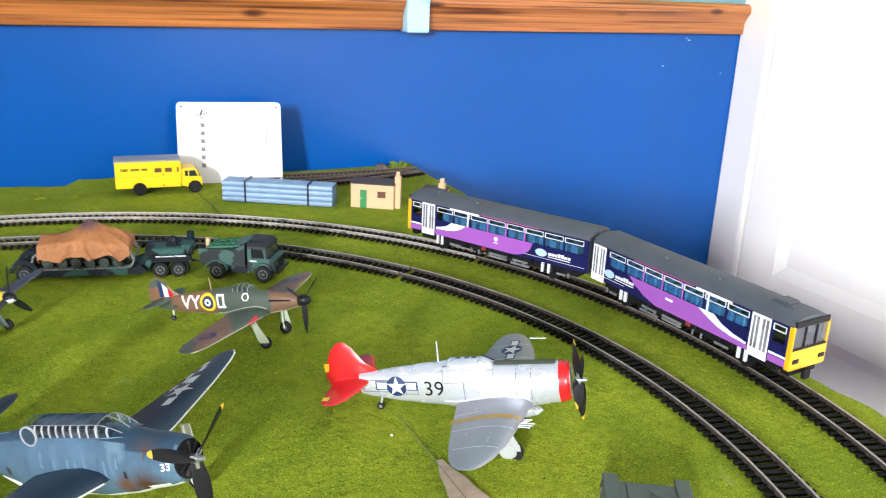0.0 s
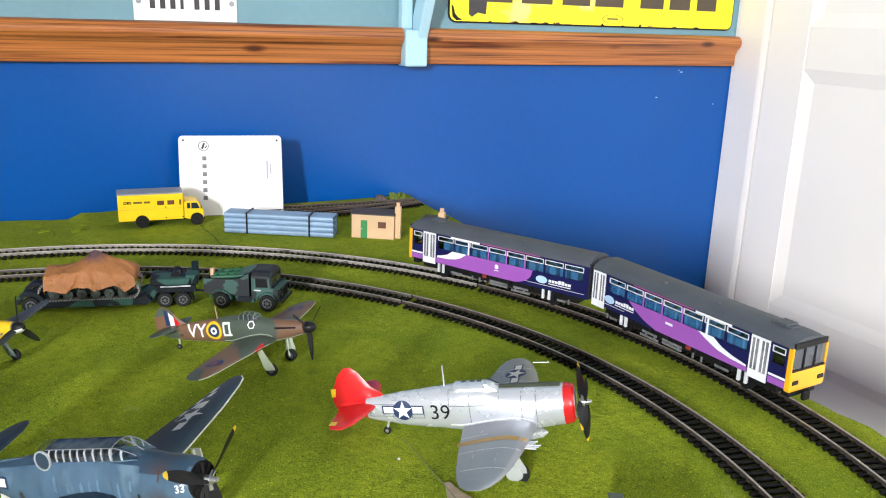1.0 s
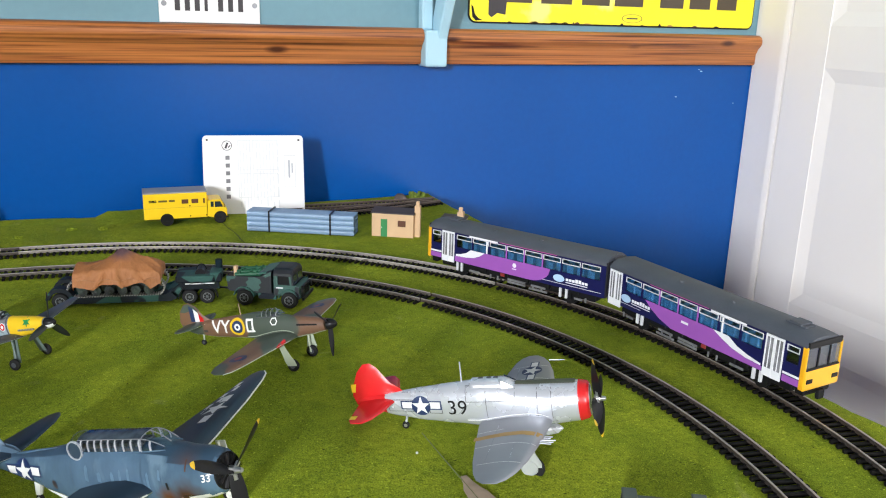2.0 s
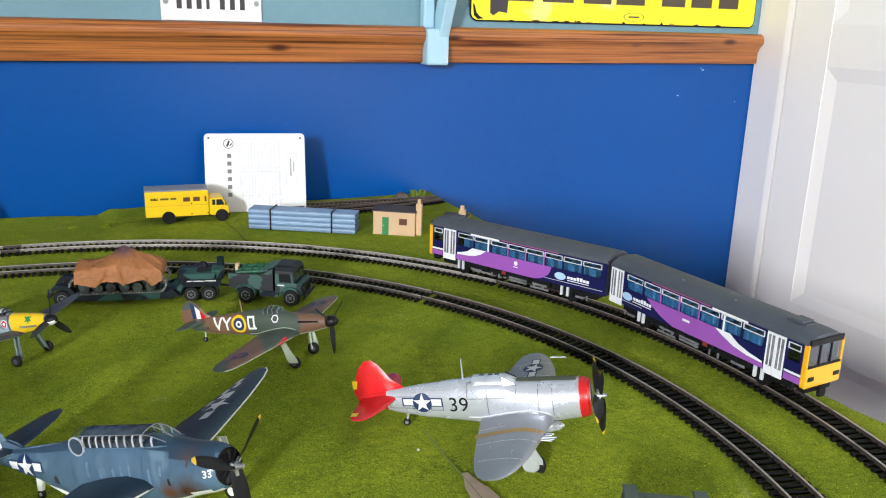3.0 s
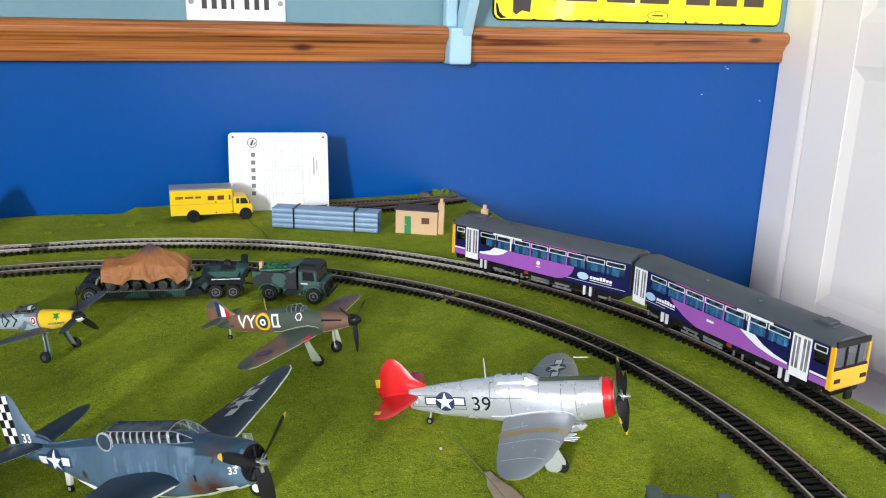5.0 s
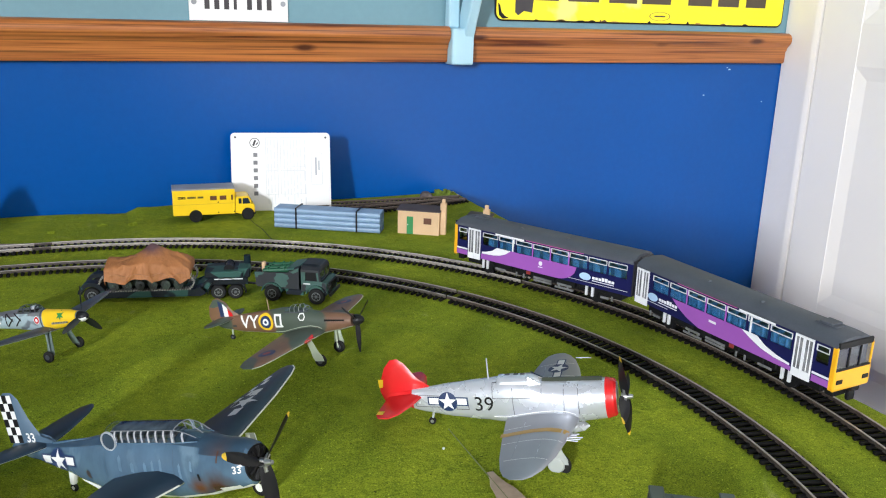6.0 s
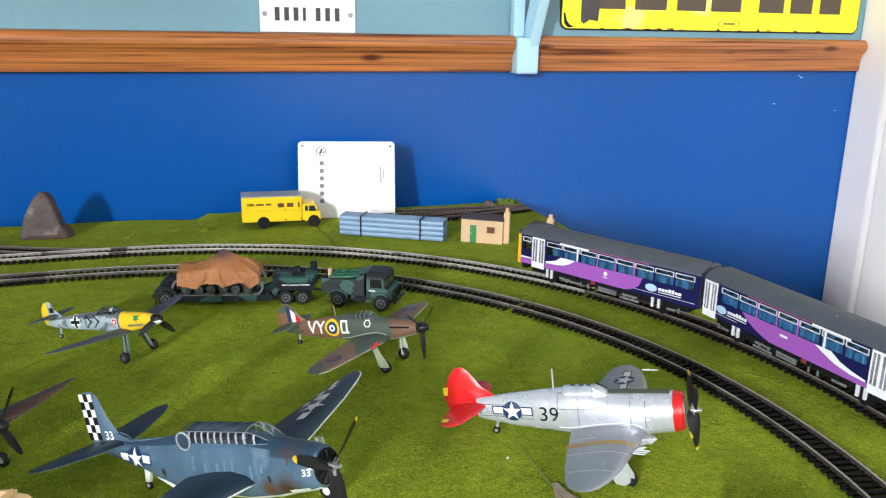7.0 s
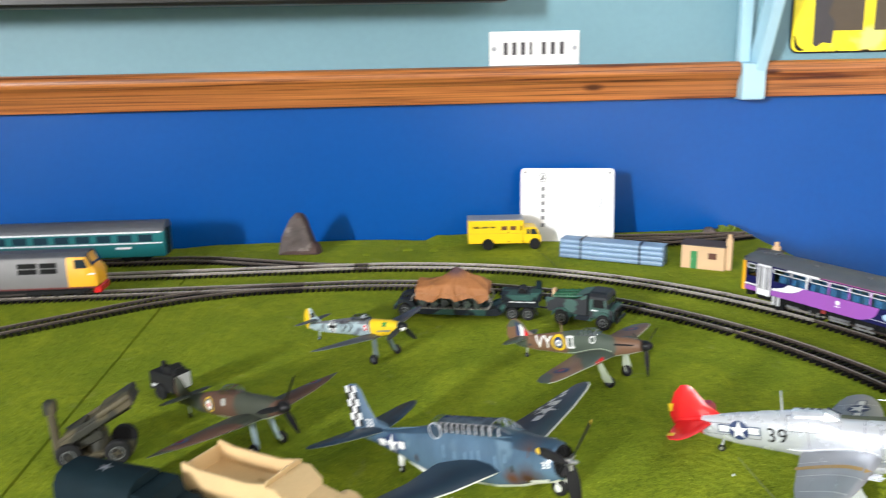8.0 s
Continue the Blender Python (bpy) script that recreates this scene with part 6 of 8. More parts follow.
    for x in (36, 154):
        wheelset(t, q(x))
        for s in (-1, 1):
            bm = bm_new()
            box(bm, q(x) - 9, q(x) + 9, *sorted((s * 12, s * 13.4)), 9.4, 11.0, 0.3)
            box(bm, q(x) - 2.4, q(x) + 2.4, *sorted((s * 11.6, s * 13.8)), 7.4, 11.0, 0.3)
            car_part("axle_guard", bm, CHASSIS, t)
    # roof
    bm = bm_new()
    prof = [(-W - 0.3, ze - 0.6), (-W - 0.3, ze + 0.4), (-W + 1.2, ze + 2.2), (-W + 4.5, ze + 3.9), (-9, ze + 5.3), (0, ze + 6.0), (9, ze + 5.3), (W - 4.5, ze + 3.9), (W - 1.2, ze + 2.2), (W + 0.3, ze + 0.4), (W + 0.3, ze - 0.6)]
    rows = []
    for d in (0.2, 3.0, 9.0, 20.0, L - 0.4):
        k = 1.0 if d > 12 else 0.80 + 0.2 * math.sin(min(1, d / 12) * math.pi / 2)
        rows.append([(q(d), y, ze + (z - ze) * (k if z > ze else 1)) for y, z in prof])
    loft(bm, rows)
    rf = car_part("roof", bm, GREY_ROOF, t, "grey roof", smooth=True)
    bm = bm_new()
    x = q(20)
    box(bm, x - 8, x + 8, -5, 5, ze + 5.0, ze + 6.5, 0.3)
    box(bm, x - 5, x + 5, -5.4, 5.4, ze + 6.3, ze + 7.7, 0.4)
    car_part("roof_vent", bm, GREY_ROOF, rf)
    for x in (70, 120):
        bm = bm_new()
        cyl(bm, (q(x), -7, ze + 5.0), (q(x), -7, ze + 6.5), 1.6, 1.3, 12)
        car_part("roof_vent", bm, GREY_ROOF, rf)
    # cab front: yellow face with a dark windscreen
    e = 0.0 if cab_first else L
    o = -1 if cab_first else 1
    bm = bm_new()
    box(bm, *sorted((e - o * 1.5, e + o * 1.4)), -W - 0.1, W + 0.1, z0 - 0.6, zb - 1.6, 0.9, 2)
    for s in (-1, 1):
        box(bm, *sorted((e - o * 3.0, e + o * 0.9)), *sorted((s * (W + 0.25), s * (W - 1.0))), z0 - 0.4, ze - 0.2, 0.4)
    fr = car_part("cab_front", bm, TRAIN_ORANGE, t, "yellow-orange cab front")
    bm = bm_new()
    box(bm, *sorted((e - o * 0.2, e + o * 0.2)), -W + 0.9, W - 0.9, zb - 1.7, ze + 0.4)
    car_part("windscreen", bm, TRAIN_GLASS, fr).visible_shadow = False
    bm = bm_new()
    box(bm, *sorted((e - o * 0.8, e + o * 1.0)), -W + 0.9, W - 0.9, zb - 2.0, zb - 0.8, 0.2)
    box(bm, *sorted((e - o * 0.8, e + o * 1.0)), -W + 0.9, W - 0.9, ze - 1.2, ze + 2.6, 0.4)
    car_part("windscreen_surround", bm, BLACK, fr)
    bm = bm_new()
    for y in (-5.4, 5.4):
        box(bm, *sorted((e, e + o * 0.8)), y - 0.5, y + 0.5, zb - 0.8, zt + 0.8)
    car_part("windscreen_pillar", bm, BLACK, fr)
    for s in (-1, 1):
        bm = bm_new()
        box(bm, *sorted((e + o * 1.0, e + o * 1.9)), *sorted((s * 9.5, s * 15.5)), z0 + 3.0, z0 + 5.8, 0.4)
        car_part("headlight", bm, BLACK, fr)
    bm = bm_new()
    box(bm, *sorted((e, e + o * 3.0)), -3, 3, 7.6, 10.0, 0.5)
    box(bm, *sorted((e - o * 8, e - o * 1.0)), -13, 13, 8.6, 11.2, 0.6)
    car_part("coupler", bm, CHASSIS, t)
    # dark gangway end
    e2 = L if cab_first else 0.0
    o2 = -o
    bm = bm_new()
    box(bm, *sorted((e2 - o2 * 1.4, e2 + o2 * 0.2)), -W, W, z0, ze + 2.0, 0.4)
    box(bm, *sorted((e2, e2 + o2 * 2.0)), -8, 8, z0, ze + 4.0, 0.8)
    car_part("end_wall", bm, plain("black_end", (0.012, 0.012, 0.02), 0.5) if "black_end" not in bpy.data.materials else bpy.data.materials["black_end"], t)
    return t


def on_outer(angle, dr=0.0):
    a = radians(angle)
    return OUT_C[0] + (OUT_R + dr) * math.cos(a), OUT_C[1] + (OUT_R + dr) * math.sin(a)


def chord_pose(a0, a1):
    """Stands a car with its x axis from one angle of the outer curve to the other."""
    (x0, y0), (x1, y1) = on_outer(a0, 0.0055), on_outer(a1, 0.0055)      # the ends overhang the curve
    h = math.atan2(y1 - y0, x1 - x0)
    k = 1.0
    d = math.hypot(x1 - x0, y1 - y0) - 0.190 * k
    return Matrix.Translation((x0 + math.cos(h) * d / 2, y0 + math.sin(h) * d / 2, -0.0001)) @ Matrix.Rotation(h, 4, "Z") @ Matrix.Scale(k, 4)


railcar(chord_pose(38.1, 16.6), "navy and purple diesel railcar with white doors on curved track", True)
railcar(chord_pose(15.6, -5.9), "navy and purple diesel railcar with yellow cab end on track", False)


def coach():
    """Teal coach on the siding; x runs to its visible end at 0."""
    t = thing("coach", "teal passenger coach with white lines and a dark roof", "model train", pose(-0.300, 0.965, 0))
    L, W = 262.0, 17.0
    bm = bm_new()
    wins = [(-14 - 24.5 * i - 17, -14 - 24.5 * i) for i in range(10)]
    for s in (-1, 1):
        y0, y1 = sorted((s * W, s * (W - 1.2)))
        box(bm, -L, 0, y0, y1, 13, 31.5)
        box(bm, -L, 0, y0, y1, 40.0, 44.5)
        edge = -L
        for a, b in sorted(wins):
            box(bm, edge, a, y0, y1, 31.5, 40.0)
            edge = b
        box(bm, edge, 0, y0, y1, 31.5, 40.0)
    box(bm, -1.4, 0, -W + 1.2, W - 1.2, 13, 46)
    box(bm, -L, -L + 1.4, -W + 1.2, W - 1.2, 13, 46)
    box(bm, -L + 2, -2, -W + 1.2, W - 1.2, 13, 16)
    body = mm_part("body", bm, TEAL, t, "teal coach body")
    for a, b in wins:
        for s in (-1, 1):
            bm = bm_new()
            box(bm, a, b, *sorted((s * (W - 0.9), s * (W - 0.5))), 31.5, 40.0)
            mm_part("window", bm, COACH_GLASS, body)
    for s in (-1, 1):
        for z, h in ((29.0, 1.5), (42.0, 2.2)):
            mm_part("lining", side_panel([rect_pts(-L + 1, -3, z, z + h)], s * W), TRAIN_WHITE, body, "white line")
        mm_part("badge", side_panel([rect_pts(-58, -40, 23.0, 25.4)], s * W), TRAIN_WHITE, body)
    bm = bm_new()
    prof = [(-W - 0.4, 44.0), (-W - 0.2, 46.0), (-W + 2.6, 50), (-9, 53.6), (0, 54.6), (9, 53.6), (W - 2.6, 50), (W + 0.2, 46.0), (W + 0.4, 44.0)]
    loft(bm, [[(x, y, z) for y, z in prof] for x in (-L, 0.4)])
    mm_part("roof", bm, GREY_ROOF, t, smooth=True)
    bm = bm_new()
    box(bm, -1, 2.4, -6, 6, 14, 46, 0.6)
    mm_part("gangway", bm, BLACK, t)
    for x in (-38, -222):
        bm = bm_new()
        box(bm, x - 17, x + 17, -12.5, 12.5, 8.5, 12.6, 0.6)
        mm_part("bogie", bm, CHASSIS, t)
        for d in (-12, 12):
            wheelset(t, x + d)
    bm = bm_new()
    box(bm, -170, -90, -12, 12, 8.0, 13, 0.6)
    mm_part("underframe", bm, CHASSIS, t)


coach()


def loco():
    t = thing("diesel_locomotive", "grey diesel locomotive with yellow nose end on track", "model train", pose(-0.334, 0.824, 0))
    L, W = 245.0, 16.6
    ends = [(-0.6, 0.88, 0.46), (-2.2, 0.95, 0.55), (-4.5, 1.0, 0.60), (-7.5, 1.0, 0.80), (-11, 1.0, 0.99), (-14, 1.0, 1.0)]
    def sect(x, kw, kh):
        zt_ = 17 + (52 - 17) * kh
        w = W * kw
        return [(x, -w, 17), (x, -w, zt_ - 8 * kh), (x, -w * 0.86, zt_ - 3 * kh), (x, -w * 0.5, zt_), (x, w * 0.5, zt_), (x, w * 0.86, zt_ - 3 * kh), (x, w, zt_ - 8 * kh), (x, w, 17)]
    bm = bm_new()
    loft(bm, [sect(*e) for e in ends] + [sect(-30, 1, 1)])
    mm_part("cab", bm, TRAIN_ORANGE, t, "yellow nose and cab", smooth=True)
    bm = bm_new()
    loft(bm, [sect(-30.01, 1, 1), sect(-L, 1, 1)])
    body = mm_part("body", bm, LOCO_GREY, t, "light grey body", smooth=True)
    # black windscreen slope, under a grey roof that runs out over it
    bm = bm_new()
    prism(bm, [(-5.0, -W * 0.93), (-5.0, W * 0.93), (-10.6, W * 0.84), (-10.6, -W * 0.84)], 1.2)
    for v in bm.verts:
        v.co.z += 38.2 + (-5.0 - v.co.x) * 2.05
    mm_part("windscreen", bm, DARK_GLASS, t)
    bm = bm_new()
    loft(bm, [[(x, -W * 0.90, 48.4), (x, -W * 0.84, 49.8), (x, -W * 0.5, 52.5), (x, W * 0.5, 52.5), (x, W * 0.84, 49.8), (x, W * 0.90, 48.4), (x, W * 0.5, 51.0), (x, -W * 0.5, 51.0)] for x in (-9.5, -L)])
    mm_part("roof", bm, GREY_ROOF, body, "dark grey roof")
    for s in (-1, 1):
        for x0, x1, z0, z1 in ((-57, -40, 32, 37.2), (-79, -60, 32, 37.2), (-57, -40, 38.2, 43.5), (-79, -60, 38.2, 43.5)):
            bm = bm_new()
            box(bm, x0, x1, *sorted((s * W, s * (W + 0.3))), z0, z1)
            mm_part("grille", bm, BLACK, body)
    for s in (-1, 1):
        mm_part("side_window", side_panel([[(-22, 36.5), (-22, 46), (-11.5, 46), (-8.6, 38.5), (-9.5, 36.5)]], s * W), DARK_GLASS, t)
        mm_part("lamp_strip", side_panel([rect_pts(-9, -2.5, 29.5, 31.2)], s * W), TRAIN_WHITE, t)
        mm_part("lining", side_panel([rect_pts(-L, -2, 15.4, 17.2)], s * (W - 0.2)), plain("dark_red_line", (0.12, 0.012, 0.012), 0.5), body, "dark red sole bar line")
    bm = bm_new()
    box(bm, -6, 1.5, -14, 14, 9, 16.5, 0.8)
    mm_part("buffer_beam", bm, RED, t)
    bm = bm_new()
    box(bm, -L, -10, -13, 13, 10.5, 16.8, 0.6)
    mm_part("underframe", bm, CHASSIS, t)
    for x in (-46, -200):
        for d in (-22, 0, 22):
            wheelset(t, x + d, 6.6)
        bm = bm_new()
        for s in (-1, 1):
            box(bm, x - 30, x + 30, *sorted((s * 12, s * 14)), 8.8, 13.5, 0.5)
        mm_part("bogie", bm, CHASSIS, t)


loco()

# ---------------------------------------------------------------- road vehicles
def road_wheel(parent, x, y, r, w, hub_mat=STEEL, name="wheel"):
    """Tyre with a dished hub; y is the middle of the tyre."""
    s = 1 if y > 0 else -1
    bm = bm_new()
    prof = ((r * 0.5, -w / 2), (r * 0.86, -w / 2), (r * 0.97, -w * 0.34), (r, -w * 0.1), (r, w * 0.1), (r * 0.97, w * 0.34), (r * 0.86, w / 2), (r * 0.5, w / 2))
    loft(bm, [ring((x, y + d, r), (1, 0, 0), (0, 0, 1), q, q, 20) for q, d in prof])
    wh = mm_part(name, bm, SATIN, parent, smooth=True)
    bm = bm_new()
    yo = y + s * w * 0.46
    cyl(bm, (x, y, r), (x, yo, r), r * 0.55, r * 0.50, 16)
    cyl(bm, (x, yo, r), (x, yo + s * 0.6, r), r * 0.22, r * 0.16, 10)
    for k in range(6):
        t = 2 * math.pi * k / 6
        cyl(bm, (x + r * 0.36 * math.cos(t), yo, r + r * 0.36 * math.sin(t)), (x + r * 0.36 * math.cos(t), yo + s * 0.35, r + r * 0.36 * math.sin(t)), r * 0.07, seg=6)
    mm_part("hub", bm, hub_mat, wh)
    if hub_mat is not BLACK:
        bm = bm_new()
        loft(bm, [ring((x, yo + s * d, r), (1, 0, 0), (0, 0, 1), q, q, 20) for q, d in ((r * 0.46, 0.1), (r * 0.46, 0.5), (r * 0.53, 0.5), (r * 0.53, 0.1), (r * 0.46, 0.1))], cap=False)
        mm_part("rim", bm, RIM_GREY, wh)
    return wh


def mudguard(parent, x, y0, y1, r, zc, mat, thick=0.8):
    bm = bm_new()
    rows = []
    for i in range(11):
        a = radians(8 + 164 * i / 10)
        rows.append([(x + q * math.cos(a), y, zc + q * math.sin(a)) for q, y in ((r, y0), (r, y1), (r + thick, y1), (r + thick, y0))])
    loft(bm, rows)
    mm_part("mudguard", bm, mat, parent, smooth=True)


HUB_GREY = plain("worn_hub_paint", (0.12, 0.13, 0.135), 0.4, 0.4)
RIM_GREY = plain("worn_rim_paint", (0.22, 0.23, 0.235), 0.4, 0.4)


def army_lorry():
    """Short recovery tractor; origin under the rear axle."""
    t = thing("army_lorry", "green and black camouflaged army lorry towing a trailer", "model lorry", pose(0.1334, 0.684, 0, 0, 0, -32))
    G = GREEN_BLACK
    bm = bm_new()
    box(bm, -13, 52, -5, 5, 7, 11, 0.5)
    mm_part("chassis", bm, DARK_GREEN, t)
    # rear body with sloping sides and an open top
    bm = bm_new()
    for y in (-13.0, 14.2):
        prism(bm, [(-14.5, 13.5), (-15.5, 25.5), (13, 26.5), (24, 32), (24, 13.5)], 1.2, Matrix.Translation((0, y, 0)) @ Matrix.Rotation(radians(90), 4, "X"))
    box(bm, -15, -13.8, -13, 13, 13.5, 25.5)
    box(bm, 22.8, 24, -13, 13, 13, 31.5)
    box(bm, -14, 24, -13, 13, 12, 13.6)
    bed = mm_part("load_bed", bm, CAMO_BLACK, t)
    # green patches of the camouflage on the bed's sides
    for y in (-14.24, 14.30):
        for pts in ([(1.5, 13.6), (0.5, 16), (3.0, 18.5), (1.5, 21), (4, 23.5), (3.5, 25.6), (9.5, 26.0), (14, 24.5), (15.5, 21.5), (13, 19.5), (14.5, 17), (12, 14.6), (13, 13.6)],
                    [(-15.4, 21.0), (-15.5, 25.5), (-7, 25.7), (-8.5, 23.5), (-12, 22.8), (-13, 20.6)], [(16.5, 27.6), (19, 26.2), (23.8, 28.5), (23.8, 31.8)]):
            bm = bm_new()
            prism(bm, pts, 0.08, Matrix.Translation((0, y, 0)) @ Matrix.Rotation(radians(90), 4, "X"))
            mm_part("camouflage_patch", bm, CAMO_TEAL, bed)
    bm = bm_new()
    box(bm, 13, 25.0, -14.0, 14.0, 29.6, 31.4, 0.4, m=Matrix.Translation((19, 0, 30)) @ Matrix.Rotation(radians(-14), 4, "Y") @ Matrix.Translation((-19, 0, -30)))
    mm_part("canopy_flap", bm, G, t)
    for k in range(4):
        bm = bm_new()
        cyl(bm, (-10, -8 + 5 * k, 25.0 + 0.8 * (k % 2)), (13, -8 + 5 * k, 27.6 + 0.8 * (k % 2)), 2.0, seg=12)
        for x in (-6, 3, 9):
            cyl(bm, (x, -8 + 5 * k, 25.5 + 0.11 * (x + 10) + 0.8 * (k % 2)), (x + 0.9, -8 + 5 * k, 25.6 + 0.11 * (x + 10) + 0.8 * (k % 2)), 2.3, seg=12)
        mm_part("load_cylinder", bm, CRATE_GREEN, t)
    bm = bm_new()
    box(bm, -13.5, -10.6, -3, 1, 13, 31, 0.3)
    mm_part("wooden_post", bm, BUFF, t)
    # cab
    bm = bm_new()
    W = 14
    for y in (-W, W - 1.2):
        prism(bm, [(26, 11), (26, 20.5), (43.5, 20.5), (48, 19.6), (48.6, 11)], 1.2, Matrix.Translation((0, y + 1.2, 0)) @ Matrix.Rotation(radians(90), 4, "X"))
        for a, b in ((26, 29.5), (40.2, 42.8)):
            prism(bm, [(a, 20.5), (b, 20.5), (b - (1.2 if a > 30 else 0), 30.0), (a - (1.2 if a > 30 else 0), 30.0)], 1.2, Matrix.Translation((0, y + 1.2, 0)) @ Matrix.Rotation(radians(90), 4, "X"))
    box(bm, 26, 27.2, -W + 1, W - 1, 11, 30.0)
    box(bm, 43, 48.6, -W + 1.2, W - 1.2, 11, 19.8, 0.8, 2)
    cab = mm_part("cab", bm, CAMO_TEAL, t)
    bm = bm_new()
    prof = [(-W - 0.3, 28.4), (-W - 0.2, 30.6), (-W + 1.8, 33.2), (-W + 5, 34.4), (W - 5, 34.4), (W - 1.8, 33.2), (W + 0.2, 30.6), (W + 0.3, 28.4)]
    loft(bm, [[(x, y * k, 28.4 + (z - 28.4) * h) for y, z in prof] for x, k, h in ((25.4, 0.97, 0.8), (26.4, 1.0, 1.0), (38.5, 1.0, 1.0), (41.6, 0.98, 0.86), (42.6, 0.94, 0.45))])
    box(bm, 40.6, 43.4, -W + 0.4, W - 0.4, 20.2, 21.6, 0.3)
    for y in (-W + 0.6, 0, W - 0.6):
        box(bm, 41.6, 43.2, y - 0.7, y + 0.7, 20.4, 30.6, 0.2, m=Matrix.Translation((42.5, 0, 20.4)) @ Matrix.Rotation(radians(-6), 4, "Y") @ Matrix.Translation((-42.5, 0, -20.4)))
    mm_part("cab_roof", bm, CAMO_BLACK, cab, "black cab roof and window posts")
    for y in (-W - 0.06, W + 0.14):
        for pts in ([(26.2, 11.4), (26.2, 17), (28.6, 18.4), (30.5, 15.6), (29.5, 13), (31, 11.4)], [(44.6, 20.0), (47.9, 19.5), (48.5, 12), (46, 13.5), (44.4, 16.4)]):
            bm = bm_new()
            prism(bm, pts, 0.08, Matrix.Translation((0, y, 0)) @ Matrix.Rotation(radians(90), 4, "X"))
            mm_part("camouflage_patch", bm, CAMO_BLACK, cab)
    bm = bm_new()
    box(bm, 27.5, 40.6, -W + 1.6, W - 1.6, 12, 29.6, 0.4)
    mm_part("cab_interior", bm, BLACK, cab)
    bm = bm_new()
    prism(bm, [(42.6, 20.8), (43.0, 20.8), (41.8, 30.2), (41.4, 30.2)], 24, Matrix.Translation((0, 12, 0)) @ Matrix.Rotation(radians(90), 4, "X"))
    mm_part("windscreen", bm, DARK_GLASS, cab)
    bm = bm_new()
    box(bm, 48.2, 50.0, -9, 9, 9, 19.2, 0.4)
    for k in range(7):
        box(bm, 49.8, 50.6, -7 + 2.2 * k - 0.5, -7 + 2.2 * k + 0.5, 10, 18.2)
    mm_part("radiator_grille", bm, BLACK, t)
    bm = bm_new()
    box(bm, 50.4, 52.6, -14, 14, 8, 10.6, 0.4)
    mm_part("bumper", bm, BLACK, t)
    for s in (-1, 1):
        bm = bm_new()
        cyl(bm, (49.2, s * 11, 16), (51.6, s * 11, 16), 2.0, 2.2, 14)
        mm_part("headlight", bm, BLACK, t)
        mudguard(t, 39.5, *sorted((s * 9.5, s * 16.2)), 8.6, 8.0, G)
        mudguard(t, 0, *sorted((s * 9.5, s * 16.2)), 8.6, 8.0, G)
        road_wheel(t, 0, s * 13.0, 7.4, 5.0, HUB_GREY)
        road_wheel(t, 39.5, s * 13.0, 7.4, 5.0, HUB_GREY)
        bm = bm_new()
        box(bm, 12, 28, *sorted((s * 10, s * 14)), 7, 12, 0.5)
        mm_part("toolbox", bm, G, t)
        bm = bm_new()
        box(bm, 28, 34, *sorted((s * 14.05, s * 14.25)), 17.5, 18.6)
        mm_part("number_plate", bm, LABEL_GREY, t)
    bm = bm_new()
    box(bm, -34, -13, -0.9, 0.9, 9.2, 10.6)
    mm_part("tow_bar", bm, BLACK, t)


def tank_trailer():
    """Low-loading trailer; origin under the rear axle, x forward."""
    t = thing("tank_trailer", "green and black camouflaged low-loading tank trailer", "model trailer", pose(-0.014, 0.7285, 0, 0, 0, -13))
    G = BLACK_GREEN
    bm = bm_new()
    box(bm, 6, 92, -15, 15, 5.4, 9.0, 0.5)
    prism(bm, [(84, 5.4), (84, 9), (98, 20), (128, 20), (128, 16.5), (104, 16.5), (94, 5.4)], 22, Matrix.Translation((0, 11, 0)) @ Matrix.Rotation(radians(90), 4, "X"))
    mm_part("deck", bm, G, t)
    for s in (-1, 1):
        bm = bm_new()
        prism(bm, [(2, 4.2), (2, 8.6), (10, 9.6), (82, 9.6), (88, 12), (93, 6.5), (88, 4.0)], 1.4, Matrix.Translation((0, s * 15.6 + 0.7, 0)) @ Matrix.Rotation(radians(90), 4, "X"))
        mm_part("side_beam", bm, G, t)
        mudguard(t, 0, *sorted((s * 8, s * 17.4)), 7.9, 7.4, G, 3.4)
        road_wheel(t, 0, s * 14.2, 7.0, 5.0, HUB_GREY)
        for x in (103, 117.5):
            road_wheel(t, x, s * 13.2, 6.6, 4.6, HUB_GREY)
        mudguard(t, 110, *sorted((s * 8, s * 16.0)), 16.0, 3.0, BLACK)
        bm = bm_new()
        box(bm, 98, 128, *sorted((s * 13.2, s * 15.8)), 13.2, 19.2, 0.5)
        mm_part("side_locker", bm, G, t)
        bm = bm_new()
        box(bm, 100, 124, *sorted((s * 15.82, s * 16.0)), 18.0, 19.0)
        mm_part("stripe", bm, LABEL_GREY, t)
    bm = bm_new()
    box(bm, 92, 124, -14, 14, 19.0, 24.5, 0.6)
    mm_part("gooseneck_box", bm, G, t)
    bm = bm_new()
    cyl(bm, (112, -7, 25.0), (112, 7, 25.0), 3.4, seg=16)
    for y in (-7.4, 7.4):
        cyl(bm, (112, y - 0.5, 25.0), (112, y + 0.5, 25.0), 4.3, seg=16)
    mm_part("winch", bm, BLACK, t)
    bm = bm_new()
    box(bm, 120, 130, -12, 12, 18, 26.5, 0.8)
    mm_part("toolbox", bm, G, t)
    bm = bm_new()
    cyl(bm, (127, 5, 22), (127, 5, 33.5), 3.0, seg=14)
    mm_part("drum", bm, INDIGO, t)


TANK_GREEN = camo_mat("tank_green_paint", (0.022, 0.034, 0.026), (0.008, 0.010, 0.009), 90.0, 0.45, seed=0.2)


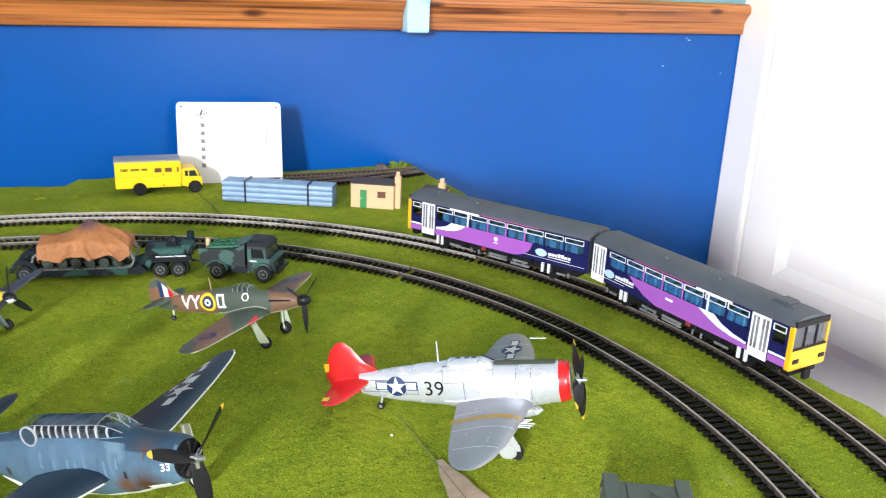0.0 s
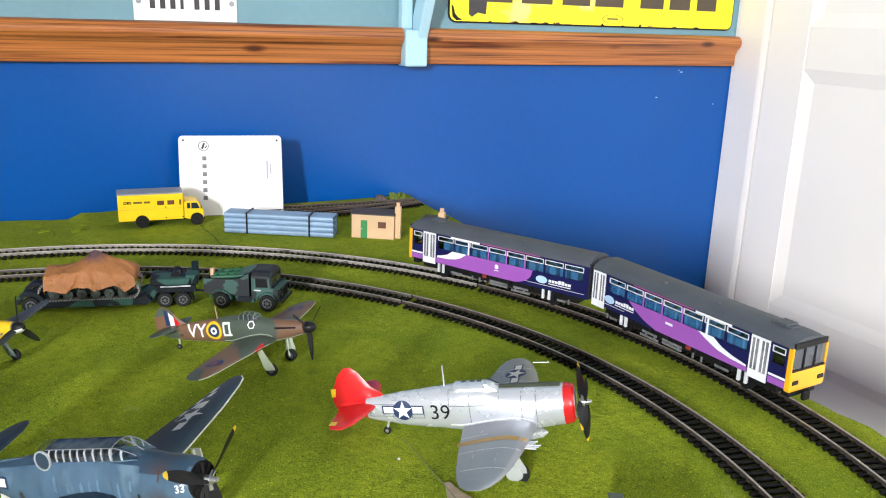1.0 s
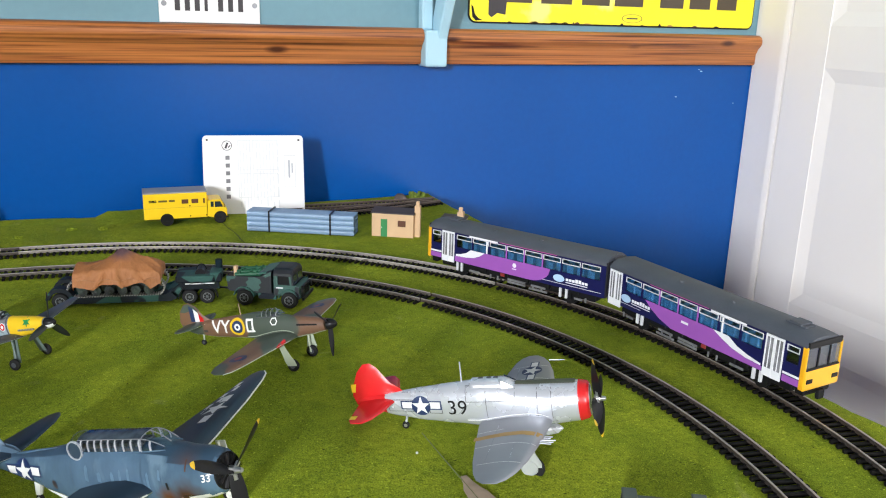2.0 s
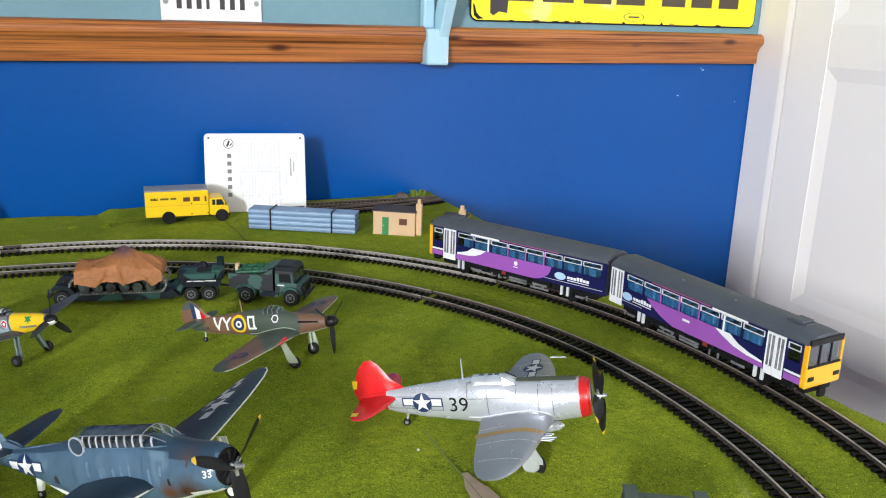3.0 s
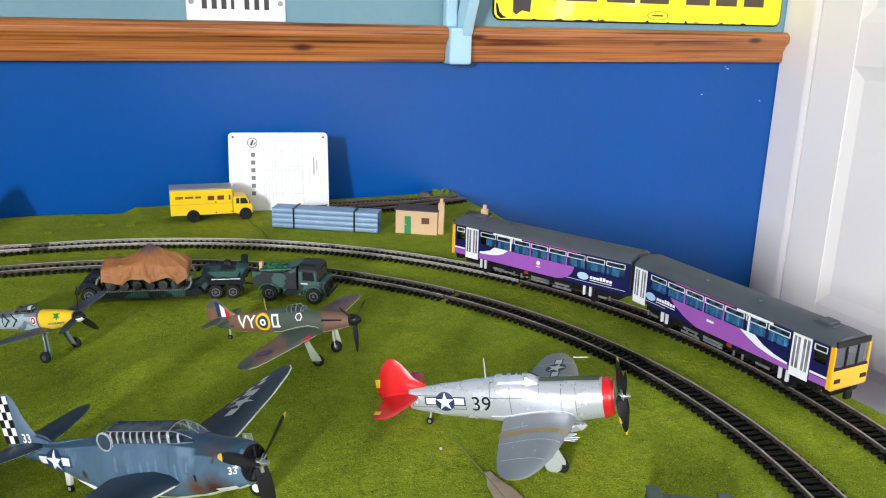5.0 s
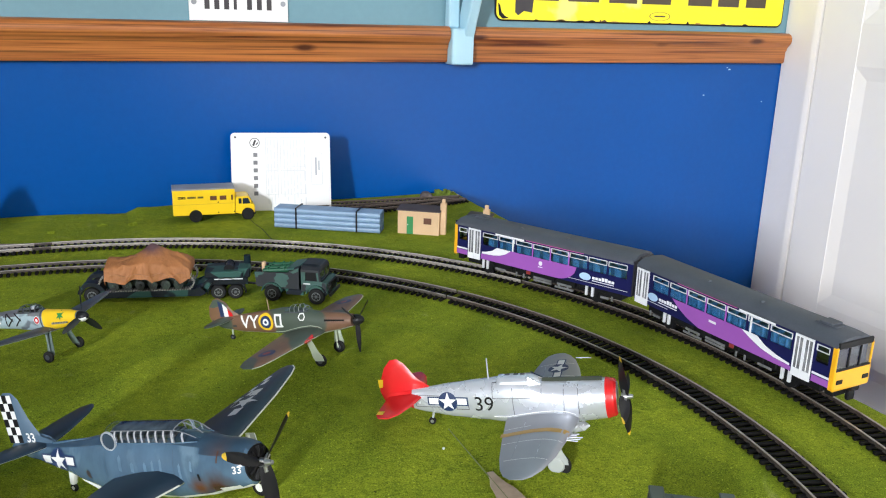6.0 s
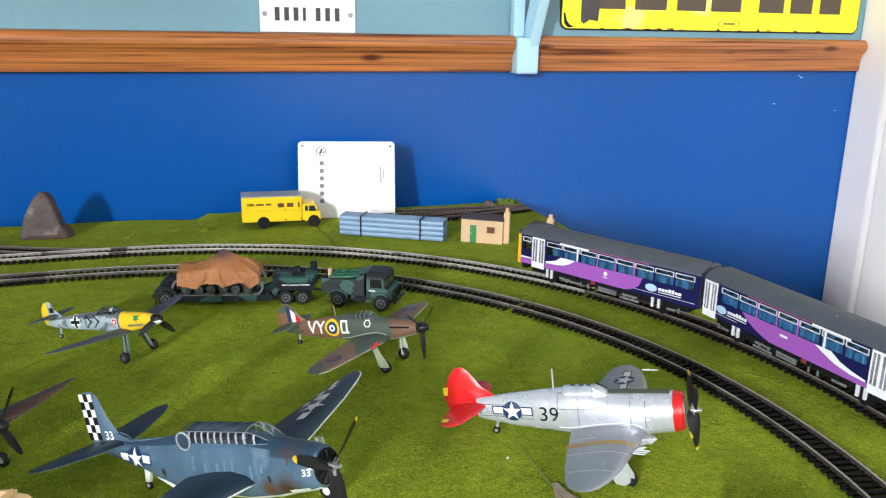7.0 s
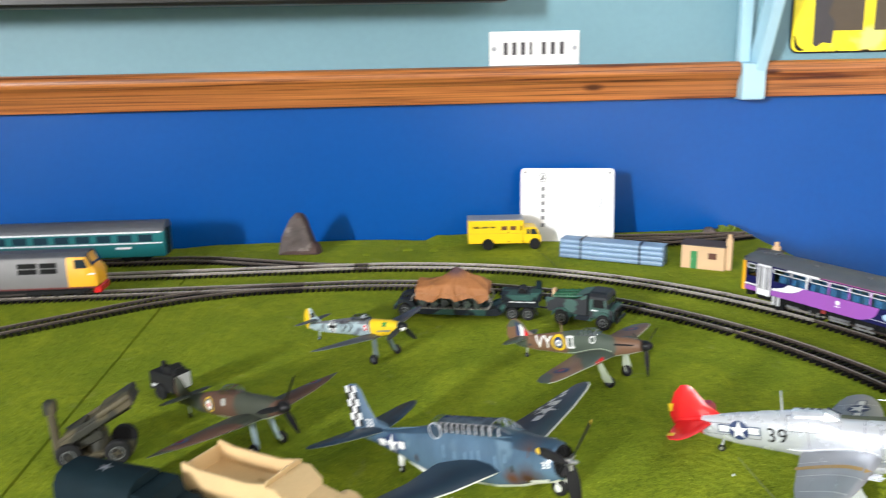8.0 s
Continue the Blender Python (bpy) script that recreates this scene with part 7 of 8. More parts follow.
def sheeted_tank():
    """Tank under a tied tarpaulin, on the trailer's deck."""
    t = thing("sheeted_tank", "model tank covered by a brown tarpaulin on the trailer", "model tank", pose(-0.014, 0.7285, 0, 0, 0, -13) @ pose(0.0095, 0, 0.0092) @ Matrix.Diagonal((0.935, 1.0, 1.0, 1.0)))
    for s in (-1, 1):
        # track as separate links round the wheels
        path = []
        L, r = 82.0, 6.8
        n = 80
        per = 2 * (L - 2 * r) + 2 * math.pi * r
        for i in range(n):
            d = per * i / n
            if d < L - 2 * r:
                p = (r + d, 0.0, 0)
            elif d < L - 2 * r + math.pi * r:
                a = (d - (L - 2 * r)) / r
                p = (L - r + r * math.sin(a), r - r * math.cos(a), a)
            elif d < 2 * (L - 2 * r) + math.pi * r:
                p = (L - r - (d - (L - 2 * r) - math.pi * r), 2 * r, math.pi)
            else:
                a = (d - 2 * (L - 2 * r) - math.pi * r) / r
                p = (r - r * math.sin(a), r + r * math.cos(a), math.pi + a)
            path.append(p)
        bm = bm_new()
        for x, z, a in path:
            box(bm, -0.55, 0.55, -3.6, 3.6, -0.7, 0.7, m=Matrix.Translation((x - 3.5, s * 12.5, z + 0.6)) @ Matrix.Rotation(-a, 4, "Y"))
        mm_part("caterpillar_track", bm, plain("track_steel", (0.30, 0.29, 0.265), 0.5, 0.3, vary=0.25, scale=300) if "track_steel" not in bpy.data.materials else bpy.data.materials["track_steel"], t)
        for k in range(6):
            bm = bm_new()
            x = 9 + 11.2 * k
            cyl(bm, (x, s * 9.5, 5.4), (x, s * 15.6, 5.4), 4.1, seg=16)
            cyl(bm, (x, s * 15.4, 5.4), (x, s * 16.2, 5.4), 1.6, 1.2, 10)
            mm_part("road_wheel", bm, TANK_GREEN, t)
    bm = bm_new()
    box(bm, 2, 72, -9, 9, 3, 14, 0.8)
    mm_part("hull", bm, TANK_GREEN, t)
    # the tarpaulin: a draped sheet with folds and a scalloped hem
    nx, ny = 72, 44
    bm = bm_new()
    grid = []
    for j in range(ny + 1):
        v = -1 + 2 * j / ny
        row = []
        for i in range(nx + 1):
            k = i / nx
            x = 1.5 + 74.5 * k
            hump = math.exp(-((k - 0.54) / (0.20 if k < 0.54 else 0.34)) ** 2)
            ridge = 25.5 + 11.0 * hump ** 1.3 + 1.5 * math.exp(-((k - 0.54) / 0.06) ** 2) - 26 * max(0, k - 0.90)
            av = abs(v)
            top = 0.46
            brow = 23.6 - 1.6 * math.cos(k * 6.5) - 20 * max(0, k - 0.92)
            hem = 7.0 + 4.6 * abs(math.sin(k * math.pi * 3.1 + 0.9)) ** 0.8 + 3.4 * noise.noise((k * 7, v, 2.0)) - 2.5 * math.exp(-((k - 0.16) / 0.05) ** 2)
            if av < top:
                y = v * 31.7
                z = max(ridge, brow) - (max(ridge, brow) - brow) * (av / top) ** 1.15
            else:
                f = (av - top) / (1 - top)
                y = math.copysign(14.6 + 3.4 * f ** 0.5, v)
                z = brow + (hem - brow) * f
            # long creases that run down and outwards from the peak
            ang = math.atan2(k - 0.54, 0.10 + 0.55 * av)
            away = min(1.0, math.hypot((k - 0.54) * 2.2, av) / 0.7)
            ph = ang * 7.5 + 1.6 * noise.noise((k * 2.5, v * 1.6, 7.0))
            crease = (1 - abs(math.sin(ph))) ** 3.0 * (0.5 + 1.6 * abs(noise.noise((ang * 3.0, v * 0.6, 11.0))))
            fold = away * (2.4 * crease + 0.8 * math.sin(ph * 0.5 + 1.0)) + 1.1 * noise.noise((k * 6, v * 3.2, 0.3)) + 0.7 * noise.noise((k * 17, v * 7, 4.0))
            y += math.copysign(fold * 0.8, v) if av > 0.3 else 0
            z += fold * 0.5
            if k < 0.001 or k > 0.999:
                z -= 1.0
            row.append(bm.verts.new((x, y, z)))
        grid.append(row)
    for a, b in zip(grid, grid[1:]):
        for i in range(nx):
            bm.faces.new((a[i], a[i + 1], b[i + 1], b[i]))
    for col in (0, nx):
        for j in range(ny):
            a, b = grid[j][col], grid[j + 1][col]
            la, lb = [bm.verts.new((w.co.x + (0.6 if col == 0 else -0.6), w.co.y * 0.96, max(7.0, w.co.z - 10))) for w in (a, b)]
            bm.faces.new((a, b, lb, la))
    bmesh.ops.remove_doubles(bm, verts=bm.verts, dist=0.01)
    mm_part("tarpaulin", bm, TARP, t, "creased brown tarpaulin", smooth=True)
    bm = bm_new()
    pts = [(6 + 66 * i / 24, -18.6 - 0.5 * math.sin(i), 15.5 + 1.2 * math.sin(i * 0.9)) for i in range(25)]
    for a, b in zip(pts, pts[1:]):
        cyl(bm, a, b, 0.25, seg=6)
    mm_part("rope", bm, plain("rope", (0.33, 0.16, 0.075), 0.8), t)


def yellow_van():
    """Box van; x forward, origin under the rear axle."""
    t = thing("box_van", "yellow railway box van with grey roof and black wheels", "model van", pose(0.0975, 0.986, 0, 0, 0, -4))
    W = 15.6
    bm = bm_new()
    box(bm, -25, 45.5, -W, W, 8.0, 38.0, 0.8, 2)
    body = mm_part("body", bm, VAN_YELLOW, t)
    bm = bm_new()
    box(bm, -25.3, 45.8, -W - 0.2, W + 0.2, 37.8, 39.4, 0.6)
    mm_part("roof", bm, VAN_ROOF, t, "pale grey roof")
    for s in (-1, 1):
        bm = side_panel([rect_pts(17, 24.5, 25.5, 30.5), rect_pts(28, 35.5, 25.5, 30.5)], s * W)
        mm_part("window", bm, PANE_BROWN, body)
        mm_part("window", side_panel([rect_pts(41, 43, 25, 31)], s * W), PANE_BROWN, body)
        # fleet badge and wording as plain bars
        mm_part("badge", side_panel([rect_pts(-19, -10.5, 29.6, 30.6), rect_pts(-19, -10.5, 28.0, 29.0), [(-16, 30.6), (-14.5, 30.6), (-12.5, 28.0), (-14, 28.0)]], s * W), BLACK, body)
        mm_part("badge", side_panel([rect_pts(-8.5, 1.0, 28.2, 30.4), rect_pts(3.0, 9.5, 28.2, 30.4)], s * W), plain("dark_olive_print", (0.10, 0.075, 0.01), 0.5) if "dark_olive_print" not in bpy.data.materials else bpy.data.materials["dark_olive_print"], body)
        mm_part("panel_line", side_panel([rect_pts(-24.5, 45, 21.0, 21.3)], s * W, 0.08), GOLD, body)
        for c, z in ((26, 22.8), (26, 10.6), (44.3, 10.8)):
            mm_part("handle", side_panel([disc_pts_at(c, z, 0.8)], s * W, 0.3), BLACK, body)
        road_wheel(t, 0, s * 13.0, 6.6, 5.0, BLACK)
        road_wheel(t, 60, s * 13.0, 6.6, 4.4, BLACK)
        bm = bm_new()
        cyl(bm, (0, s * (W - 0.4), 7.2), (0, s * (W + 0.1), 7.2), 7.4, seg=24)
        mm_part("wheel_arch", bm, BLACK, body)
    # cab
    bm = bm_new()
    Wc = 13.8
    rows = []
    for y in (-Wc, Wc):
        rows.append([(46, y, 8.5), (46, y, 26.5), (48, y, 28.2), (60, y, 28.2), (62.5, y, 26.5), (66.5, y, 18.5), (68, y, 17), (68, y, 7.5), (66.8, y, 6.5), (54, y, 6.5)])
    loft(bm, rows)
    cab = mm_part("cab", bm, VAN_YELLOW, t)
    for s in (-1, 1):
        mm_part("side_window", side_panel([[(49.5, 19.5), (49.5, 26), (53, 26), (53, 19.5)], [(54.2, 19.2), (54.2, 26), (60.6, 26), (63.6, 19.2)]], s * Wc), DARK_GLASS, cab)
        bm = bm_new()
        cyl(bm, (60, s * (Wc - 0.4), 6.8), (60, s * (Wc + 0.12), 6.8), 7.4, seg=24)
        mm_part("wheel_arch", bm, BLACK, cab)
        bm = bm_new()
        cyl(bm, (67.8, s * 9.5, 11.5), (68.6, s * 9.5, 11.5), 1.8, seg=12)
        mm_part("headlight", bm, TRAIN_SILVER, cab)
        bm = bm_new()
        box(bm, 64.4, 65.2, *sorted((s * 14.2, s * 15.6)), 19, 22.5)
        mm_part("wing_mirror", bm, BLACK, cab)
    bm = bm_new()
    prism(bm, [(62.9, 26.0), (66.6, 18.9), (66.9, 18.9), (63.2, 26.0)], 24, Matrix.Translation((0, 12, 0)) @ Matrix.Rotation(radians(90), 4, "X"))
    mm_part("windscreen", bm, DARK_GLASS, cab)
    bm = bm_new()
    box(bm, 66.8, 69.2, -13.8, 13.8, 6.0, 8.6, 0.4)
    mm_part("bumper", bm, BLACK, cab)
    bm = bm_new()
    box(bm, -22, 62, -8, 8, 5.5, 8.4)
    mm_part("chassis", bm, BLACK, t)


def disc_pts_at(cx, cy, r, n=12):
    return [(cx + r * math.cos(2 * math.pi * i / n), cy + r * math.sin(2 * math.pi * i / n)) for i in range(n)]


army_lorry()
tank_trailer()
sheeted_tank()
yellow_van()


# ---------------------------------------------------------------- huts, pipes, stone, plates
def hut(name, label, m, w, d, h, chim, door_x, win, side_win=False):
    """Flat-roofed lineside hut: front wall along x at y = 0, depth to y = d."""
    t = thing(name, label, "model hut", m, "lineside huts")
    bm = bm_new()
    prism(bm, [(0, 0), (d, 0), (d, h + 2.0), (0, h)], w, Matrix(((0, 0, 1, 0), (1, 0, 0, 0), (0, 1, 0, 0), (0, 0, 0, 1))))
    mm_part("wall_block", bm, BUFF, t)
    bm = bm_new()
    prism(bm, [(-1.2, h - 0.1), (d + 1.2, h + 2.1), (d + 1.2, h + 3.2), (-1.2, h + 1.0)], w + 2.4, Matrix(((0, 0, 1, -1.2), (1, 0, 0, 0), (0, 1, 0, 0), (0, 0, 0, 1))))
    mm_part("roof", bm, ROOF_BROWN, t, "dark brown flat roof")
    bm = bm_new()
    box(bm, door_x, door_x + 7.4, -0.5, 0.2, 0, 20.5)
    dr = mm_part("door", bm, DOOR_GREEN, t, "green door")
    bm = bm_new()
    box(bm, door_x + 0.8, door_x + 1.6, -0.9, -0.5, 10.5, 11.3)
    mm_part("handle", bm, TRAIN_WHITE, dr)
    bm = bm_new()
    if side_win:
        box(bm, w - 0.2, w + 0.4, d * 0.40, d * 0.68, 11, 18)
    else:
        box(bm, win[0], win[1], -0.4, 0.2, 12.5, 19.5)
    wd = mm_part("window", bm, PANE_BROWN, t, "brown window")
    bm = bm_new()
    if not side_win:
        box(bm, win[0] - 0.5, win[1] + 0.5, -0.8, 0, 11.6, 12.5)
    else:
        box(bm, w, w + 0.8, d * 0.38, d * 0.70, 10.2, 11)
    mm_part("sill", bm, BUFF, wd)
    x0, x1, y0, y1, top = chim
    bm = bm_new()
    box(bm, x0, x1, y0, y1, 0 if x1 > w else h, top - 3.2, 0.2)
    ch = mm_part("chimney", bm, BUFF, t)
    bm = bm_new()
    box(bm, x0 + 1.5, x1 - 1.5, y0 + 1.2, y1 - 1.2, top - 3.4, top + 1.6, 0.3)
    mm_part("chimney_pot", bm, BUFF, ch)


hut("hut", "buff card hut with green door and side chimney", pose(0.306, 0.855, 0, 0, 0, -32.5), 48, 20, 27.0, (48, 54.5, 5.5, 12.5, 39.5), 10.5, (30, 39))
hut("hut", "small buff card hut with green door and roof chimney", pose(0.3640, 0.7985, 0, 0, 0, -41), 26, 25, 26.0, (17, 24, 13, 19, 38.5), 5.0, None, True)


def pipe_stack():
    t = thing("pipe_stack", "strapped stack of blue-grey plastic pipes on grass mat", "pipe stack", pose(0.178, 0.920, 0, 0, 0, -30.3))
    L = 124.0
    r = 3.0
    for j in range(4):
        for i in range(4):
            bm = bm_new()
            y, z = 3.0 + 6.05 * i, r + 5.85 * j
            loft(bm, [ring((x, y, z), (0, 1, 0), (0, 0, 1), q, q, 14, 3.2) for x, q in ((0, 2.2), (0, r), (L, r), (L, 2.2))], cap=False)
            loft(bm, [ring((x, y, z), (0, 1, 0), (0, 0, 1), 2.2, 2.2, 14, 3.2) for x in (0.0, 8.0)], cap=False)
            loft(bm, [ring((x, y, z), (0, 1, 0), (0, 0, 1), 2.2, 2.2, 14, 3.2) for x in (L - 8.0, L)], cap=False)
            mm_part("pipe", bm, BLUE_GREY, t, smooth=True)
    for x in (26, 97):
        bm = bm_new()
        y0, y1, z0, z1 = -0.5, 24.7, 0.0, 24.2
        box(bm, x - 0.9, x + 0.9, y0, y0 + 0.5, z0, z1)
        box(bm, x - 0.9, x + 0.9, y1 - 0.5, y1, z0, z1)
        box(bm, x - 0.9, x + 0.9, y0, y1, z1 - 0.1, z1 + 0.4)
        mm_part("strap", bm, BLACK, t)


pipe_stack()


def rock(name, label, m, size, seed, mat=STONE, category="stone", cuts=3, peak=0.0, rough=0.16):
    bm = bm_new()
    bmesh.ops.create_icosphere(bm, subdivisions=cuts, radius=1.0)
    for v in bm.verts:
        n = v.co.normalized()
        k = 1 + rough * noise.noise(n * 1.7 + Vector((seed, 0, 0))) * 2 + rough * 0.6 * noise.noise(n * 4.0 + Vector((0, seed, 0)))
        v.co = n * k
        if peak and v.co.z > 0:
            f = 1 - peak * v.co.z
            v.co.x, v.co.y = v.co.x * f + 0.06 * v.co.z, v.co.y * f
        v.co.z = max(v.co.z, -0.35)
    # a few flat cleaved faces
    rnd = random.Random(int(seed * 10))
    for _ in range(7):
        nrm = Vector((rnd.uniform(-1, 1), rnd.uniform(-1, 1), rnd.uniform(0, 0.8))).normalized()
        d = rnd.uniform(0.68, 0.82) * (0.7 if peak else 1)
        for v in bm.verts:
            over = v.co.dot(nrm) - d
            if over > 0:
                v.co -= nrm * over
    bmesh.ops.scale(bm, vec=size, verts=bm.verts)
    zmin = min(v.co.z for v in bm.verts)
    bmesh.ops.translate(bm, vec=(0, 0, -zmin - 0.0008), verts=bm.verts)
    ob = part(name, bm, mat)
    ob.matrix_basis = m
    return tagged(ob, label, category)


STONE_DARK = node_mat("dark_red_brown_stone", (0.066, 0.038, 0.034), 0.75, vary=0.35, scale=70, bump=0.6, bump_scale=200)


def wedge_stone():
    """A split stone: one broad flat face, a steep brown flank and a blunt top."""
    face = [(-33, 0), (-31, 12), (-27, 24), (-19, 40), (-9, 54), (0, 61), (6, 60), (11, 51), (17, 34), (22, 18), (30, 10), (32, 0)]
    n = 40
    lens = [0.0]
    for p, q in zip(face, face[1:]):
        lens.append(lens[-1] + math.dist(p, q))
    line = []
    for i in range(n):
        d = lens[-1] * i / (n - 1)
        k = max(j for j in range(len(face) - 1) if lens[j] <= d + 1e-6)
        f = (d - lens[k]) / (lens[k + 1] - lens[k])
        line.append((face[k][0] + (face[k + 1][0] - face[k][0]) * f, face[k][1] + (face[k + 1][1] - face[k][1]) * f))
    bm = bm_new()
    rows = []
    for y, sx, sz, ox in ((-10.4, 0.04, 0.30, 0), (-10.4, 0.2, 0.40, 0), (-10.4, 0.4, 0.53, 0), (-10.3, 0.6, 0.68, 0), (-10.1, 0.78, 0.82, 0), (-9.6, 0.90, 0.92, 0), (-8.6, 0.98, 0.98, 0), (-6.5, 1.02, 1.0, 0.4),
                          (0, 1.06, 0.98, 2.0), (8, 1.02, 0.90, 4.0), (15, 0.82, 0.72, 5.0), (19, 0.4, 0.35, 5.0)):
        row = []
        for x, z in line:
            px, pz = x * sx + ox, z * sz + (18 * (1 - sz) if y < -8 else 0)
            bulge = 2.2 * noise.noise((px * 0.05, pz * 0.05, 3.0)) + 0.8 * noise.noise((px * 0.16, pz * 0.16, 6.0))
            row.append((px + 0.8 * noise.noise((px * 0.12, y * 0.2, pz * 0.12)), y + bulge, max(-0.6, pz + (1.0 * noise.noise((px * 0.15, y * 0.2, pz * 0.1 + 9)) if z > 1 else -0.6 - 18 * (1 - sz) * (sx > 0.95)))))
        rows.append(row)
    loft(bm, rows, close=True)
    bmesh.ops.scale(bm, vec=(0.765, 0.9, 0.885), verts=bm.verts)
    # the sides, top and lower right are darker and redder than the split face
    bm.normal_update()
    for f in bm.faces:
        c = f.calc_center_median()
        f.material_index = 1 if c.y > -5.0 or c.x > 16 + 0.18 * (20 - c.z) or c.z > 48 or (c.x > -8 and c.z < 4.0 + 0.22 * c.x) else 0
    ob = mm_part("stone", bm, [STONE, STONE_DARK], None, smooth=True)
    ob.matrix_basis = pose(-0.1440, 0.992, 0, 0, 0, -6)
    return tagged(ob, "grey-brown split stone standing upright on grass mat", "stone")


wedge_stone()
bm = bm_new()
cyl(bm, (-4, 0, 0.5), (0, 0.6, 0.8), 0.5, 0.6, 6)
cyl(bm, (0, 0.6, 0.8), (4.5, -0.4, 0.5), 0.6, 0.4, 6)
ob = mm_part("twig", bm, CHASSIS, None)
ob.matrix_basis = pose(0.403, 0.742, 0, 0, 0, -20)
tagged(ob, "tiny black scrap lying on the grass mat", "scrap")
rock("pebble", "small grey stone beside the loose track", pose(0.409, 1.024, 0.0), (0.010, 0.008, 0.006), 5.2)


def bushy(m, size, seed, label, n=110, mat=BUSH):
    """A clump of foam foliage made of many small lumps."""
    rnd = random.Random(seed)
    bm = bm_new()
    for _ in range(n):
        p = Vector((rnd.uniform(-1, 1), rnd.uniform(-1, 1), rnd.uniform(0, 1)))
        r = rnd.uniform(0.10, 0.24)
        q = bmesh.ops.create_icosphere(bm, subdivisions=1, radius=r)["verts"]
        for v in q:
            v.co = v.co * (1 + 0.4 * noise.noise(v.co * 9 + p)) + p * 0.75
    bmesh.ops.scale(bm, vec=size, verts=bm.verts)
    ob = part("foam_bush", bm, mat)
    ob.matrix_basis = m
    return tagged(ob, label, "bush", "foam bushes")


bushy(pose(0.430, 1.020, -0.001), (0.013, 0.008, 0.013), 1, "bright green foam bush at the end of the track")
bushy(pose(-0.005, 0.985, -0.001), (0.007, 0.004, 0.003), 2, "low green foam tuft on grass mat", mat=GRASS)
bushy(pose(-0.058, 0.966, -0.001), (0.005, 0.004, 0.003), 3, "low green foam tuft on grass mat", mat=GRASS)
bushy(pose(0.027, 0.980, -0.001), (0.006, 0.006, 0.003), 4, "low green foam tuft on grass mat", mat=GRASS)


def mat_offcut(m, w, d, h, label):
    bm = bm_new()
    nx, ny = 14, 6
    rows = []
    for j in range(ny + 1):
        row = []
        for i in range(nx + 1):
            x, y = w * i / nx, d * j / ny
            e = min(i, nx - i, 2) / 2 * j / ny
            row.append(bm.verts.new((x + 0.002 * noise.noise((x * 90, y * 90, 0)), y, -0.001 + h * min(1, 0.06 + e) + 0.001 * noise.noise((x * 60, y * 60, 2)))))
        rows.append(row)
    for a, b in zip(rows, rows[1:]):
        for i in range(nx):
            bm.faces.new((a[i], a[i + 1], b[i + 1], b[i]))
    back = rows[-1]
    low = [bm.verts.new((v.co.x, v.co.y, -0.001)) for v in back]
    for i in range(nx):
        bm.faces.new((back[i], back[i + 1], low[i + 1], low[i]))
    ob = part("grass_offcut", bm, GRASS, smooth=True)
    ob.matrix_basis = m
    return tagged(ob, label, "grass mat")


mat_offcut(pose(0.022, 1.000, 0), 0.10, 0.044, 0.006, "raised offcut of grass mat along the back edge")
mat_offcut(pose(-0.30, 1.012, 0), 0.30, 0.033, 0.003, "thin offcut of grass mat along the back edge")


